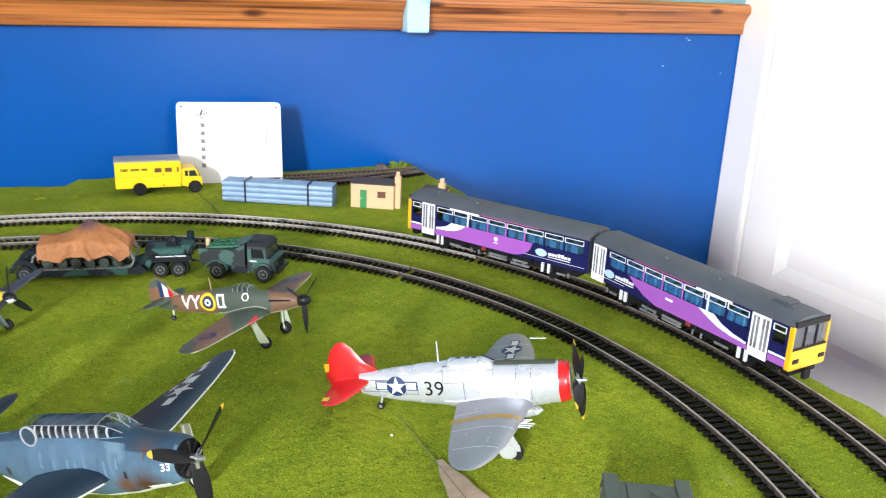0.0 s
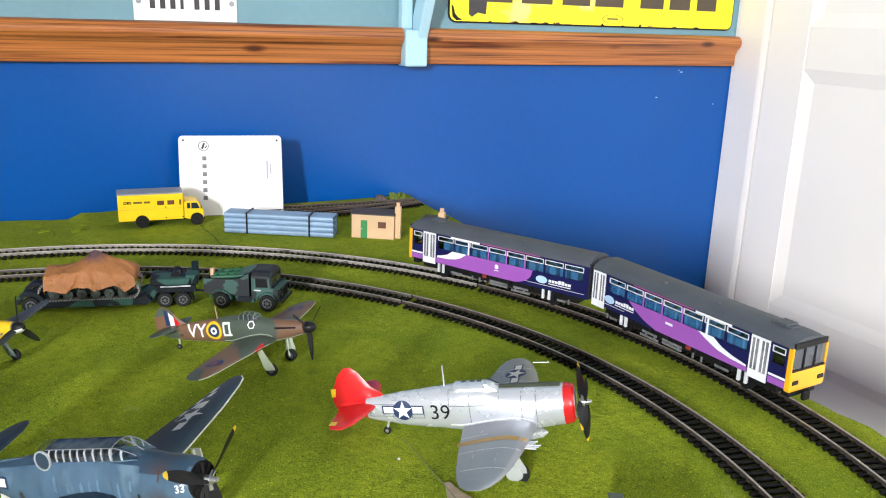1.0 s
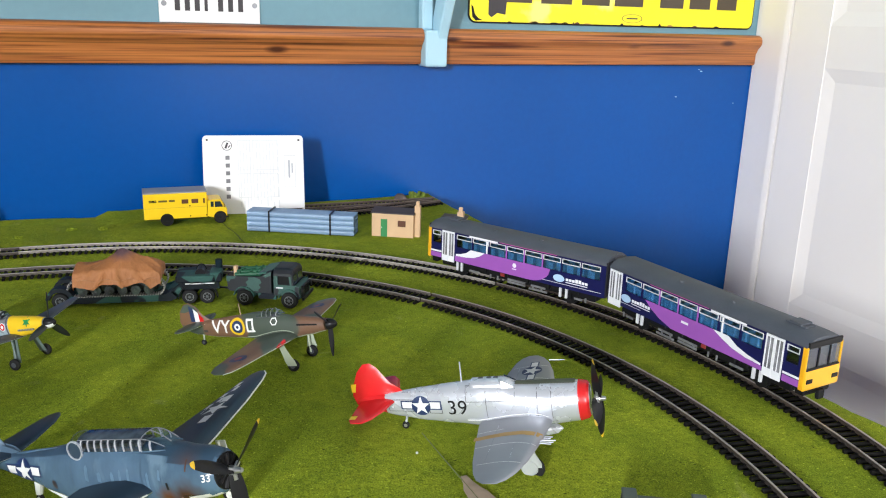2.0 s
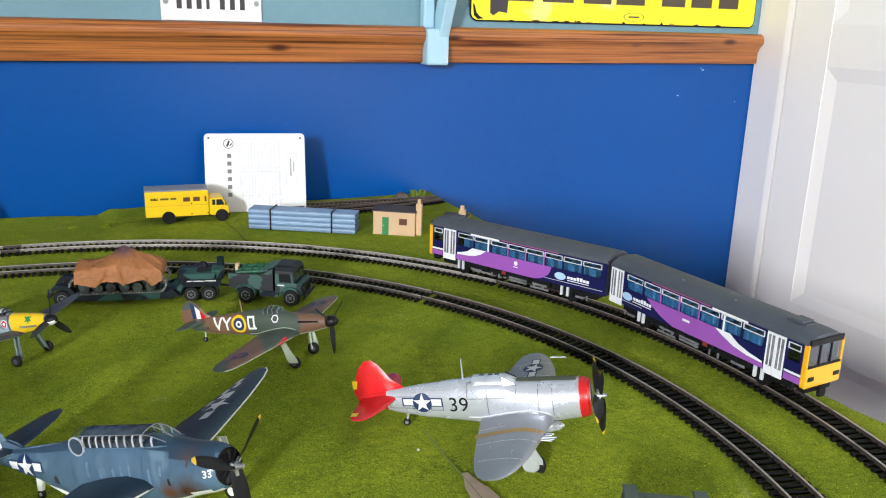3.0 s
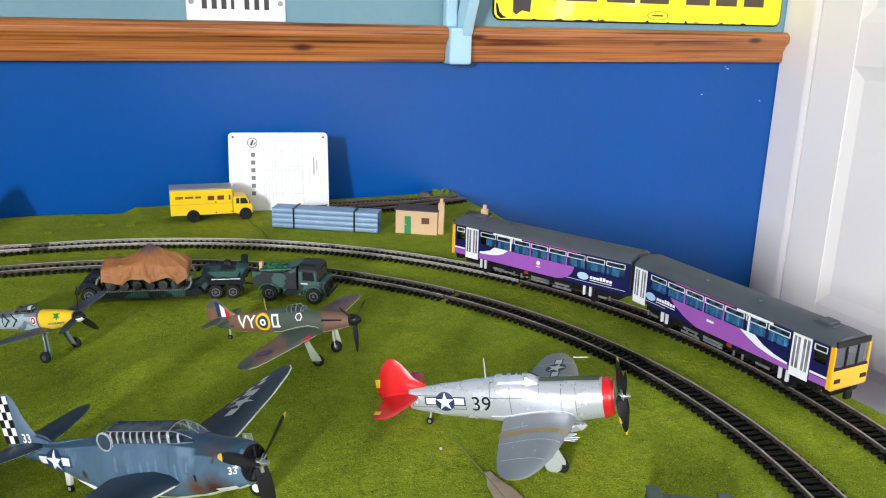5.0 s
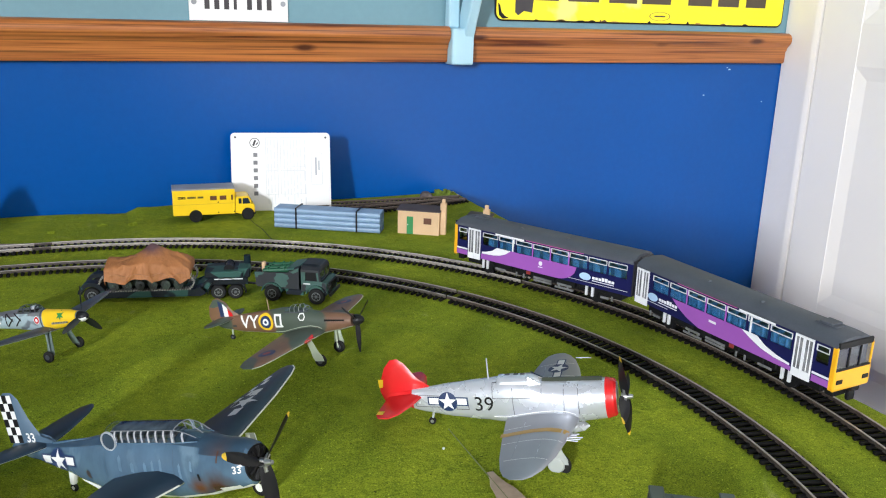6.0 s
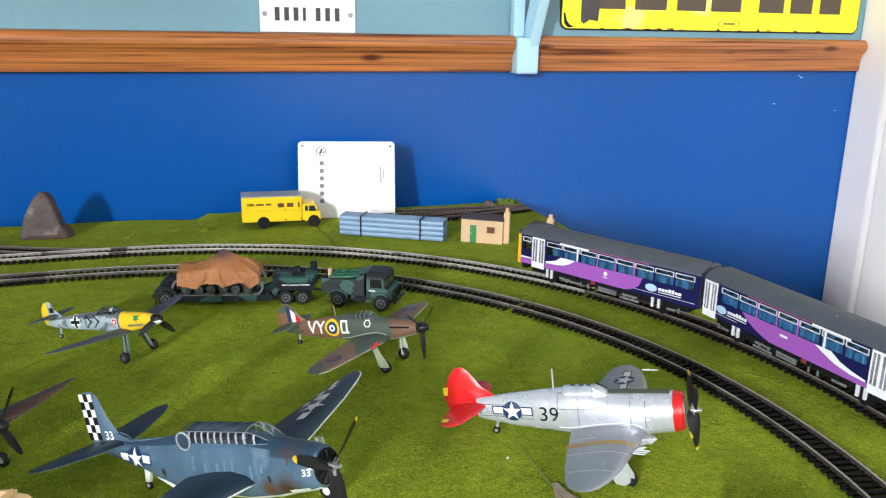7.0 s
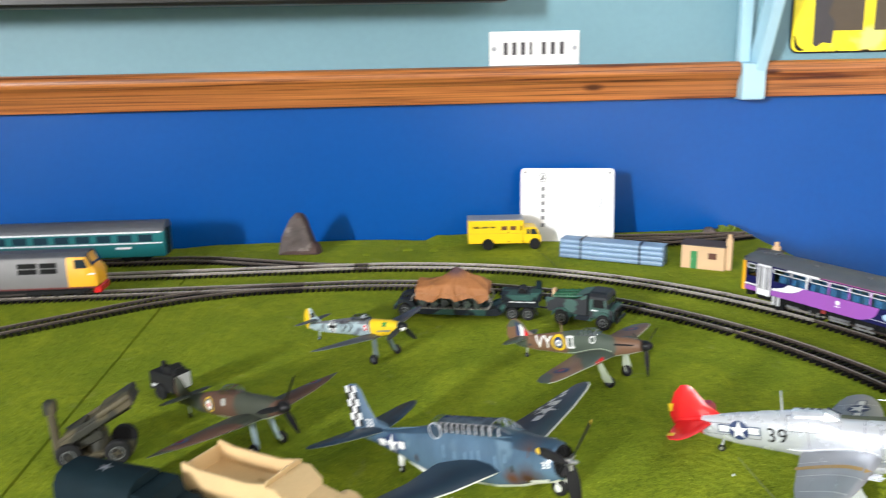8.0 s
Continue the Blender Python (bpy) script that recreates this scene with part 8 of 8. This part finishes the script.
def builders_plate():
    """White enamelled plate that leans on the wall, with faint print and two holes."""
    t = thing("builders_plate", "white enamelled builder's plate leaning behind the van", "metal plate", pose(0.145, 1.014, 0.0, 0, 0, -12) @ pose(0, 0, 0, -14))
    w, h = 122.0, 97.0
    bm = bm_new()
    c = []
    for cx, cz, a0 in ((w - 5, h - 5, 0), (5, h - 5, 90), (5, 5, 180), (w - 5, 5, 270)):
        c += [(cx + 5 * math.cos(radians(a0 + 15 * i)), cz + 5 * math.sin(radians(a0 + 15 * i))) for i in range(7)]
    prism(bm, c, 1.4, Matrix.Translation((0, 1.4, 0)) @ Matrix.Rotation(radians(90), 4, "X"))
    mm_part("plate", bm, PLATE_WHITE, t)
    def ink(outlines, mat, name="print"):
        bm = bm_new()
        for o in outlines:
            bm.faces.new([bm.verts.new((x, -0.12, z)) for x, z in o])
        mm_part(name, bm, mat, t)
    ink([disc_pts_at(5.5, h - 5.5, 1.4), disc_pts_at(w - 5.5, h - 6.0, 1.4)], INK, "screw_hole")
    # maker's wording, set sideways, as plain bars, and a round emblem
    ink([rect_pts(27.0, 32.0, 72 - 9.6 * i - 5.0, 72 - 9.6 * i) for i in range(6)], plain("soft_black_print", (0.16, 0.16, 0.17), 0.5))
    for i in range(20):
        a, b = 2 * math.pi * i / 20, 2 * math.pi * (i + 1) / 20
        ink([[(29 + r * math.cos(q), 84.5 + r * math.sin(q)) for r, q in ((6.2, a), (6.2, b), (5.4, b), (5.4, a))]], INK)
    ink([[(26, 81.5), (29, 88.5), (31, 87.5), (28.5, 80.5)], [(30, 82.5), (33, 85.5), (33.4, 84), (31, 81.5)]], INK)
    rnd = random.Random(4)
    rows = []
    for x in (44, 48, 52, 56, 64, 68, 72, 76, 80, 84, 90):
        z = 88
        while z > 14:
            ln = rnd.uniform(5, 13)
            rows.append(rect_pts(x, x + 1.5, z - ln, z))
            z -= ln + rnd.uniform(2, 6)
    ink(rows, plain("faint_print", (0.70, 0.71, 0.73), 0.5))
    for x0, x1, z0, z1 in ((60, 90, 54, 91), (60, 90, 20, 50), (98, 112, 32, 72), (42, 57, 20, 50), (42, 57, 54, 91)):
        ink([rect_pts(x0, x1, z0, z0 + 0.6), rect_pts(x0, x1, z1 - 0.6, z1), rect_pts(x0, x0 + 0.6, z0, z1), rect_pts(x1 - 0.6, x1, z0, z1)], LABEL_GREY)
    ink([rect_pts(103, 105, 44, 66), rect_pts(107, 108.5, 50, 62)], plain("mid_grey_print", (0.38, 0.40, 0.44), 0.5))


builders_plate()


def plate_white():
    """Small white registration plate on the wall; the characters are plain bars."""
    t = thing("registration_plate", "small white registration plate with two screws on the wall", "number plate", pose(0.111, WALL_Y, 0.2275))
    bm = bm_new()
    box(bm, 0, 119, -3.2, -0.6, 0, 43.5, 0.3)
    mm_part("plate", bm, PLATE_WHITE, t)
    xs = (17, 28.5, 40, 51.5, 67.5, 79.5, 91.5)
    for i, x in enumerate(xs):
        bm = bm_new()
        bm.faces.new([bm.verts.new((a, -3.35, b)) for a, b in rect_pts(x + 1.2, x + (7.2 if i != 3 else 5), 13.5, 29.5)])
        mm_part("character_bar", bm, INK, t)
    for x in (6, 113):
        bm = bm_new()
        cyl(bm, (x, -3.2, 21.5), (x, -4.4, 21.5), 3.2, 2.8, 14)
        mm_part("screw", bm, SILVER_GREY, t)


plate_white()


def plate_yellow():
    """Worn yellow registration plate; the characters are plain bars."""
    t = thing("registration_plate", "worn yellow registration plate with chipped black edge on the wall", "number plate", pose(0.5175, WALL_Y, 0.2355))
    w, h, r = 517.0, 135.0, 12.0
    def rounded(g, y0, y1):
        c = []
        for cx, cz, a0 in ((w - r, h - r, 0), (r, h - r, 90), (r, r, 180), (w - r, r, 270)):
            c += [(cx + (r - g) * math.cos(radians(a0 + 15 * i)), cz + (r - g) * math.sin(radians(a0 + 15 * i))) for i in range(7)]
        bm = bm_new()
        prism(bm, c, y1 - y0, Matrix.Translation((0, -y0, 0)) @ Matrix.Rotation(radians(90), 4, "X"))
        return bm
    mm_part("backing", rounded(0, 0.6, 2.2), BLACK, t, "black backing edge")
    mm_part("face", rounded(2.2, 2.2, 3.0), PLATE_YELLOW, t)
    for x0, x1 in ((45, 100), (115, 167), (184, 233), (242, 294), (326, 371), (383, 424), (438, 478)):
        bm = bm_new()
        bm.faces.new([bm.verts.new((a, -3.15, b)) for a, b in rect_pts(x0, x1, 29, 108)])
        mm_part("character_bar", bm, plain("dark_brown_print", (0.075, 0.055, 0.035), 0.45) if "dark_brown_print" not in bpy.data.materials else bpy.data.materials["dark_brown_print"], t)
    rnd = random.Random(8)
    # scorched streak and chips along the lower edge
    def mark(pts, mat, name, y):
        bm = bm_new()
        bm.faces.new([bm.verts.new((a, y, max(1.2, b))) for a, b in pts])
        mm_part(name, bm, mat, t)
    mark([(30, 70), (31, 12), (36, 8), (45, 14), (58, 12), (60, 40), (50, 52), (58, 75), (46, 100), (33, 100)], INK, "scorch_mark", -3.22)
    mark([(6, 8), (4, 24), (7, 22), (10, 12), (15, 7), (22, 4), (12, 3)], BLACK, "edge_chip", -3.2)
    for k in range(15):
        x = rnd.uniform(40, 480)
        w_, h_ = rnd.uniform(2, 11), rnd.uniform(0.8, 3.6)
        mark([(x - w_, 1.9), (x - w_ * 0.5, 2.2 + h_ * rnd.uniform(0.4, 1)), (x + w_ * 0.1, 2.2 + h_), (x + w_ * 0.6, 2.2 + h_ * rnd.uniform(0.2, 0.8)), (x + w_, 1.9)], rnd.choice((BLACK, RUST, GOLD)), "edge_chip", -3.2)
    n = 24
    for i in range(n):
        a, b = 2 * math.pi * i / n, 2 * math.pi * (i + 1) / n
        mark([(276 + q * 19 * math.cos(c), 12 + q * 6.4 * math.sin(c)) for q, c in ((1, a), (1, b), (0.93, b), (0.93, a))], INK, "maker_mark", -3.2)
    mark(rect_pts(266, 286, 11, 13), INK, "maker_mark", -3.2)


plate_yellow()


def television():
    t = thing("television", "black flat television hanging on the pale blue wall", "television", pose(-0.42, WALL_Y, 0.305))
    bm = bm_new()
    box(bm, -0.54, 0.545, -0.085, -0.045, 0, 0.62, 0.004, 2)
    part("case", bm, TV_BLACK, t)
    bm = bm_new()
    box(bm, -0.525, 0.53, -0.0865, -0.084, 0.018, 0.605)
    part("screen", bm, DARK_GLASS, t)
    bm = bm_new()
    box(bm, -0.15, 0.15, -0.046, -0.001, 0.2, 0.45)
    part("wall_mount", bm, TV_BLACK, t)


television()

# ---------------------------------------------------------------- models in the foreground
def sand_truck():
    """Open sand-coloured truck: bed behind, low cab and bonnet ahead."""
    t = thing("sand_truck", "plain sand-coloured plastic model truck with open bed", "model truck", pose(-0.1440, 0.4005, 0, 0, 0, -32))
    W = 15.5
    bm = bm_new()
    box(bm, 0, 60, -W, W, 10, 17, 0.4)
    for y in (-W, W - 1.6):
        prism(bm, [(0, 11), (0, 29), (12, 27), (46, 27), (60, 30), (60, 11)], 1.6, Matrix.Translation((0, y + 1.6, 0)) @ Matrix.Rotation(radians(90), 4, "X"))
    box(bm, 0, 1.6, -W + 1.6, W - 1.6, 11, 27, 0.3)
    box(bm, 58.4, 60, -W + 1.6, W - 1.6, 11, 31, 0.3)
    mm_part("load_bed", bm, SAND, t)
    bm = bm_new()
    loft(bm, [[(60, y * W, 10), (60, y * W, 28), (66, y * W, 28), (74, y * W * 0.98, 22), (76, y * W * 0.8, 20), (100, y * W * 0.62, 17.5), (104, y * W * 0.6, 15), (104, y * W * 0.6, 9)] for y in (-1, -0.94, 0.94, 1)])
    mm_part("cab", bm, SAND, t, smooth=True)
    bm = bm_new()
    for y in (-9, 0.8):
        box(bm, 40, 57, y, y + 8.2, 16.5, 21, 0.8)
    mm_part("seat_bench", bm, SAND, t)
    for s in (-1, 1):
        for x in (10, 92):
            road_wheel(t, x, s * 13.0, 8.0, 5.0, SAND)
        mudguard(t, 92, *sorted((s * 9.5, s * 16.2)), 9.2, 8.4, SAND)
    bm = bm_new()
    box(bm, 4, 100, -6, 6, 7, 10.2, 0.4)
    mm_part("chassis", bm, SAND, t)


def field_gun():
    """Wheeled gun: a cruciform base, a long sloping breech cover and a tall sight post."""
    t = thing("field_gun", "khaki field gun model with a sloping cover on grass mat", "model gun", pose(-0.2215, 0.4560, 0, 0, 0, 6))
    bm = bm_new()
    box(bm, -22, 22, -9, 9, 3.0, 7.0, 0.8)
    box(bm, -4, 4, -20, 20, 2.4, 5.4, 0.6)
    for p in ((0, -20), (0, 20), (-22, 0)):
        cyl(bm, (p[0], p[1], 0), (p[0], p[1], 3.4), 4.2, 3.4, 14)
    mm_part("platform", bm, KHAKI, t)
    bm = bm_new()
    cyl(bm, (0, 0, 6), (2, 0, 20), 7.5, 5.0, 16)
    box(bm, -12, 12, -7, 7, 12, 21, 1.2, m=Matrix.Rotation(radians(-24), 4, "Y"))
    mm_part("pedestal", bm, KHAKI, t)
    tilt = Matrix.Translation((2, 0, 27)) @ Matrix.Rotation(radians(-31), 4, "Y")
    bm = bm_new()
    box(bm, -25, 27, -10.5, 10.5, -2.6, 2.6, 0.9, 2, m=tilt)
    box(bm, 4, 28, -11.5, 11.5, 1.6, 5.4, 1.2, 2, m=tilt)
    box(bm, -22, -6, -7.5, 7.5, 1.6, 4.4, 0.8, m=tilt)
    for y in (-9, 8):
        box(bm, -24, 24, y, y + 1.0, 1.6, 4.4, 0.2, m=tilt)
    mm_part("breech_cover", bm, KHAKI, t, "worn sloping cover plate")
    bm = bm_new()
    cyl(bm, (-20, -2, 12), (22, -2, 34), 2.4, 1.8, 14)
    cyl(bm, (-16, 4, 12), (16, 4, 30), 1.8, seg=10)
    mm_part("barrel", bm, KHAKI, t, smooth=True)
    for s in (-1, 1):
        road_wheel(t, 14, s * 11.5, 8.2, 4.6, KHAKI)
        road_wheel(t, -15, s * 11.5, 8.2, 4.6, KHAKI)
    bm = bm_new()
    cyl(bm, (-23, -4, 4), (-24.5, -4, 36), 3.0, 2.6, 10)
    cyl(bm, (-18, -7, 4), (-23, -4, 22), 1.6, 1.2, 8)
    box(bm, -28, -21, -8, 0, 34, 43, 1.2)
    mm_part("sight_post", bm, KHAKI, t)


def slate_lorry():
    t = thing("covered_lorry", "dark slate model lorry with a covered back", "model lorry", pose(-0.2135, 0.392, 0, 0, 0, -24))
    W = 14.5
    bm = bm_new()
    prof = [(-W, 12), (-W, 24), (-W + 3, 28.5), (-6, 31), (6, 31), (W - 3, 28.5), (W, 24), (W, 12)]
    loft(bm, [[(x, y, z) for y, z in prof] for x in (0, 0.6, 49.4, 50)])
    mm_part("canvas_cover", bm, INDIGO, t, smooth=True)
    bm = bm_new()
    loft(bm, [[(51, y * W * 0.95, 9), (51, y * W * 0.95, 26), (62, y * W * 0.95, 25.5), (66, y * W * 0.9, 18), (82, y * W * 0.7, 16), (84, y * W * 0.7, 9)] for y in (-1, 1)])
    mm_part("cab", bm, INDIGO, t)
    bm = bm_new()
    bm.faces.new([bm.verts.new((24 + x, y, 31.15)) for x, y in star_pts(4.4)])
    mm_part("star", bm, SILVER_GREY, t)
    bm = bm_new()
    box(bm, 0, 82, -8, 8, 7.5, 12, 0.4)
    mm_part("chassis", bm, BLACK, t)
    for s in (-1, 1):
        for x in (12, 72):
            road_wheel(t, x, s * 12.4, 7.4, 4.6, INDIGO)


def generator():
    t = thing("generator_trailer", "black model generator with a white side panel", "model trailer", pose(-0.199, 0.552, 0, 0, 0, -35))
    bm = bm_new()
    box(bm, -13, 13, -9, 9, 6, 20, 1.2, 2)
    mm_part("body", bm, SATIN, t)
    bm = bm_new()
    cyl(bm, (-6, 0, 19.5), (-6, 0, 26), 2.2, 1.8, 12)
    cyl(bm, (4, -6, 21), (4, 6, 21), 4.0, seg=14)
    box(bm, 8, 12, -5, 5, 19.5, 23.5, 0.6)
    mm_part("engine_top", bm, SATIN, t)
    bm = bm_new()
    box(bm, 12.9, 13.6, -7.4, 7.4, 7.5, 19.0, 0.2)
    mm_part("side_panel", bm, LABEL_GREY, t, "white side panel")
    bm = bm_new()
    box(bm, -10, 0, -9.4, -8.9, 9.0, 11.0)
    mm_part("name_strip", bm, LABEL_GREY, t)
    for s in (-1, 1):
        road_wheel(t, 0, s * 9.4, 6.2, 3.6, BLACK)


def green_carrier():
    """Small tracked carrier; the end that shows lies at x = 0, its length runs to +x."""
    t = thing("tracked_carrier", "dark green tracked carrier model on grass mat", "model carrier", pose(0.2592, 0.2840, 0, 0, 0, -122))
    G = plain("carrier_green", (0.058, 0.075, 0.062), 0.42, vary=0.15)
    bm = bm_new()
    prism(bm, [(1, 4), (0, 11), (4, 14.5), (50, 14.5), (56, 9), (52, 4)], 27, Matrix.Translation((0, 13.5, 0)) @ Matrix.Rotation(radians(90), 4, "X"))
    mm_part("hull", bm, G, t)
    bm = bm_new()
    box(bm, 6, 30, -10, 10, 14.3, 15.6, 0.3)
    box(bm, 30, 46, -9, 9, 14.3, 19.0, 1.0)
    cyl(bm, (12, 4, 15.5), (12, 4, 16.4), 3.0, seg=14)
    mm_part("superstructure", bm, G, t)
    for s in (-1, 1):
        bm = bm_new()
        n, L, r = 46, 58.0, 6.6
        per = 2 * (L - 2 * r) + 2 * math.pi * r
        for i in range(n):
            d = per * i / n
            if d < L - 2 * r:
                x, z, a = r + d, 0.0, 0.0
            elif d < L - 2 * r + math.pi * r:
                a = (d - (L - 2 * r)) / r
                x, z = L - r + r * math.sin(a), r - r * math.cos(a)
            elif d < 2 * (L - 2 * r) + math.pi * r:
                x, z, a = L - r - (d - (L - 2 * r) - math.pi * r), 2 * r, math.pi
            else:
                a = (d - 2 * (L - 2 * r) - math.pi * r) / r
                x, z, a = r - r * math.sin(a), r + r * math.cos(a), math.pi + a
            box(bm, -1.7, 1.7, -3.4, 3.4, -0.5, 0.6, m=Matrix.Translation((x - 1.5, s * 17.5, z + 0.6)) @ Matrix.Rotation(-a, 4, "Y"))
        mm_part("caterpillar_track", bm, plain("dark_link", (0.03, 0.032, 0.03), 0.5) if "dark_link" not in bpy.data.materials else bpy.data.materials["dark_link"], t)
        bm = bm_new()
        box(bm, -1, 55, *sorted((s * 13.5, s * 21.2)), 14.2, 15.6, 0.6)
        mm_part("track_guard", bm, G, t)
        for k in range(4):
            bm = bm_new()
            cyl(bm, (9 + 12 * k, s * 15, 6.6), (9 + 12 * k, s * 20.6, 6.6), 5.2, seg=16)
            mm_part("road_wheel", bm, G, t)


sand_truck()
field_gun()
slate_lorry()
generator()
green_carrier()

# bare tongue where the mat is torn at the seam, and a stray crumb
bm = bm_new()
left = [(-0.0016 - 0.0085 * math.sin(min(1, k / 0.55) * math.pi / 2) + 0.0006 * math.sin(31 * k), 0.357 - 0.085 * k) for k in [i / 14 for i in range(15)]]
right = [(0.0014 + 0.0080 * math.sin(min(1, k / 0.65) * math.pi / 2) + 0.0006 * math.cos(27 * k), 0.357 - 0.085 * k) for k in [i / 14 for i in range(15)]]
prism(bm, left + right[::-1], 0.0006)
ob = tagged(part("bare_patch", bm, BARE), "torn grey-brown bare patch at the seam of the mat", "bare patch")
ob.matrix_basis = pose(0.1822, 0, -0.0001)
bm = bm_new()
prism(bm, [(-0.0003, -0.45), (0.0003, -0.45), (0.00035, -0.2), (0.0002, 0.05), (0.0001, 0.11), (-0.0001, 0.11), (-0.0002, 0.05), (-0.0003, -0.2)], 0.0005)
ob = part("seam_strip", bm, SEAM, board)
ob.matrix_basis = pose(0.180, 0.30, 0.0001)
bm = bm_new()
bmesh.ops.create_icosphere(bm, subdivisions=1, radius=0.0009)
ob = tagged(part("crumb", bm, LABEL_GREY), "tiny white crumb lying on the grass mat", "crumb")
ob.matrix_basis = pose(0.168, 0.389, 0.0006)
bm = bm_new()
edge = [(0.1550 + 0.0100 * math.sin(min(1.0, k * 1.3) * math.pi / 2) + 0.0006 * math.sin(19 * k), 0.990 - 0.186 * k, 0.0002 + 0.0005 * math.sin(k * math.pi) ** 2 * abs(math.sin(9 * k))) for k in [i / 24 for i in range(25)]]
prism(bm, [(x, y) for x, y, w in edge] + [(x + w, y) for x, y, w in edge[::-1]], 0.0004)
ob = part("seam_gap", bm, node_mat("shaded_gap", (0.030, 0.038, 0.012), 0.95), board)
ob.matrix_basis = pose(0, 0, 0.0001)
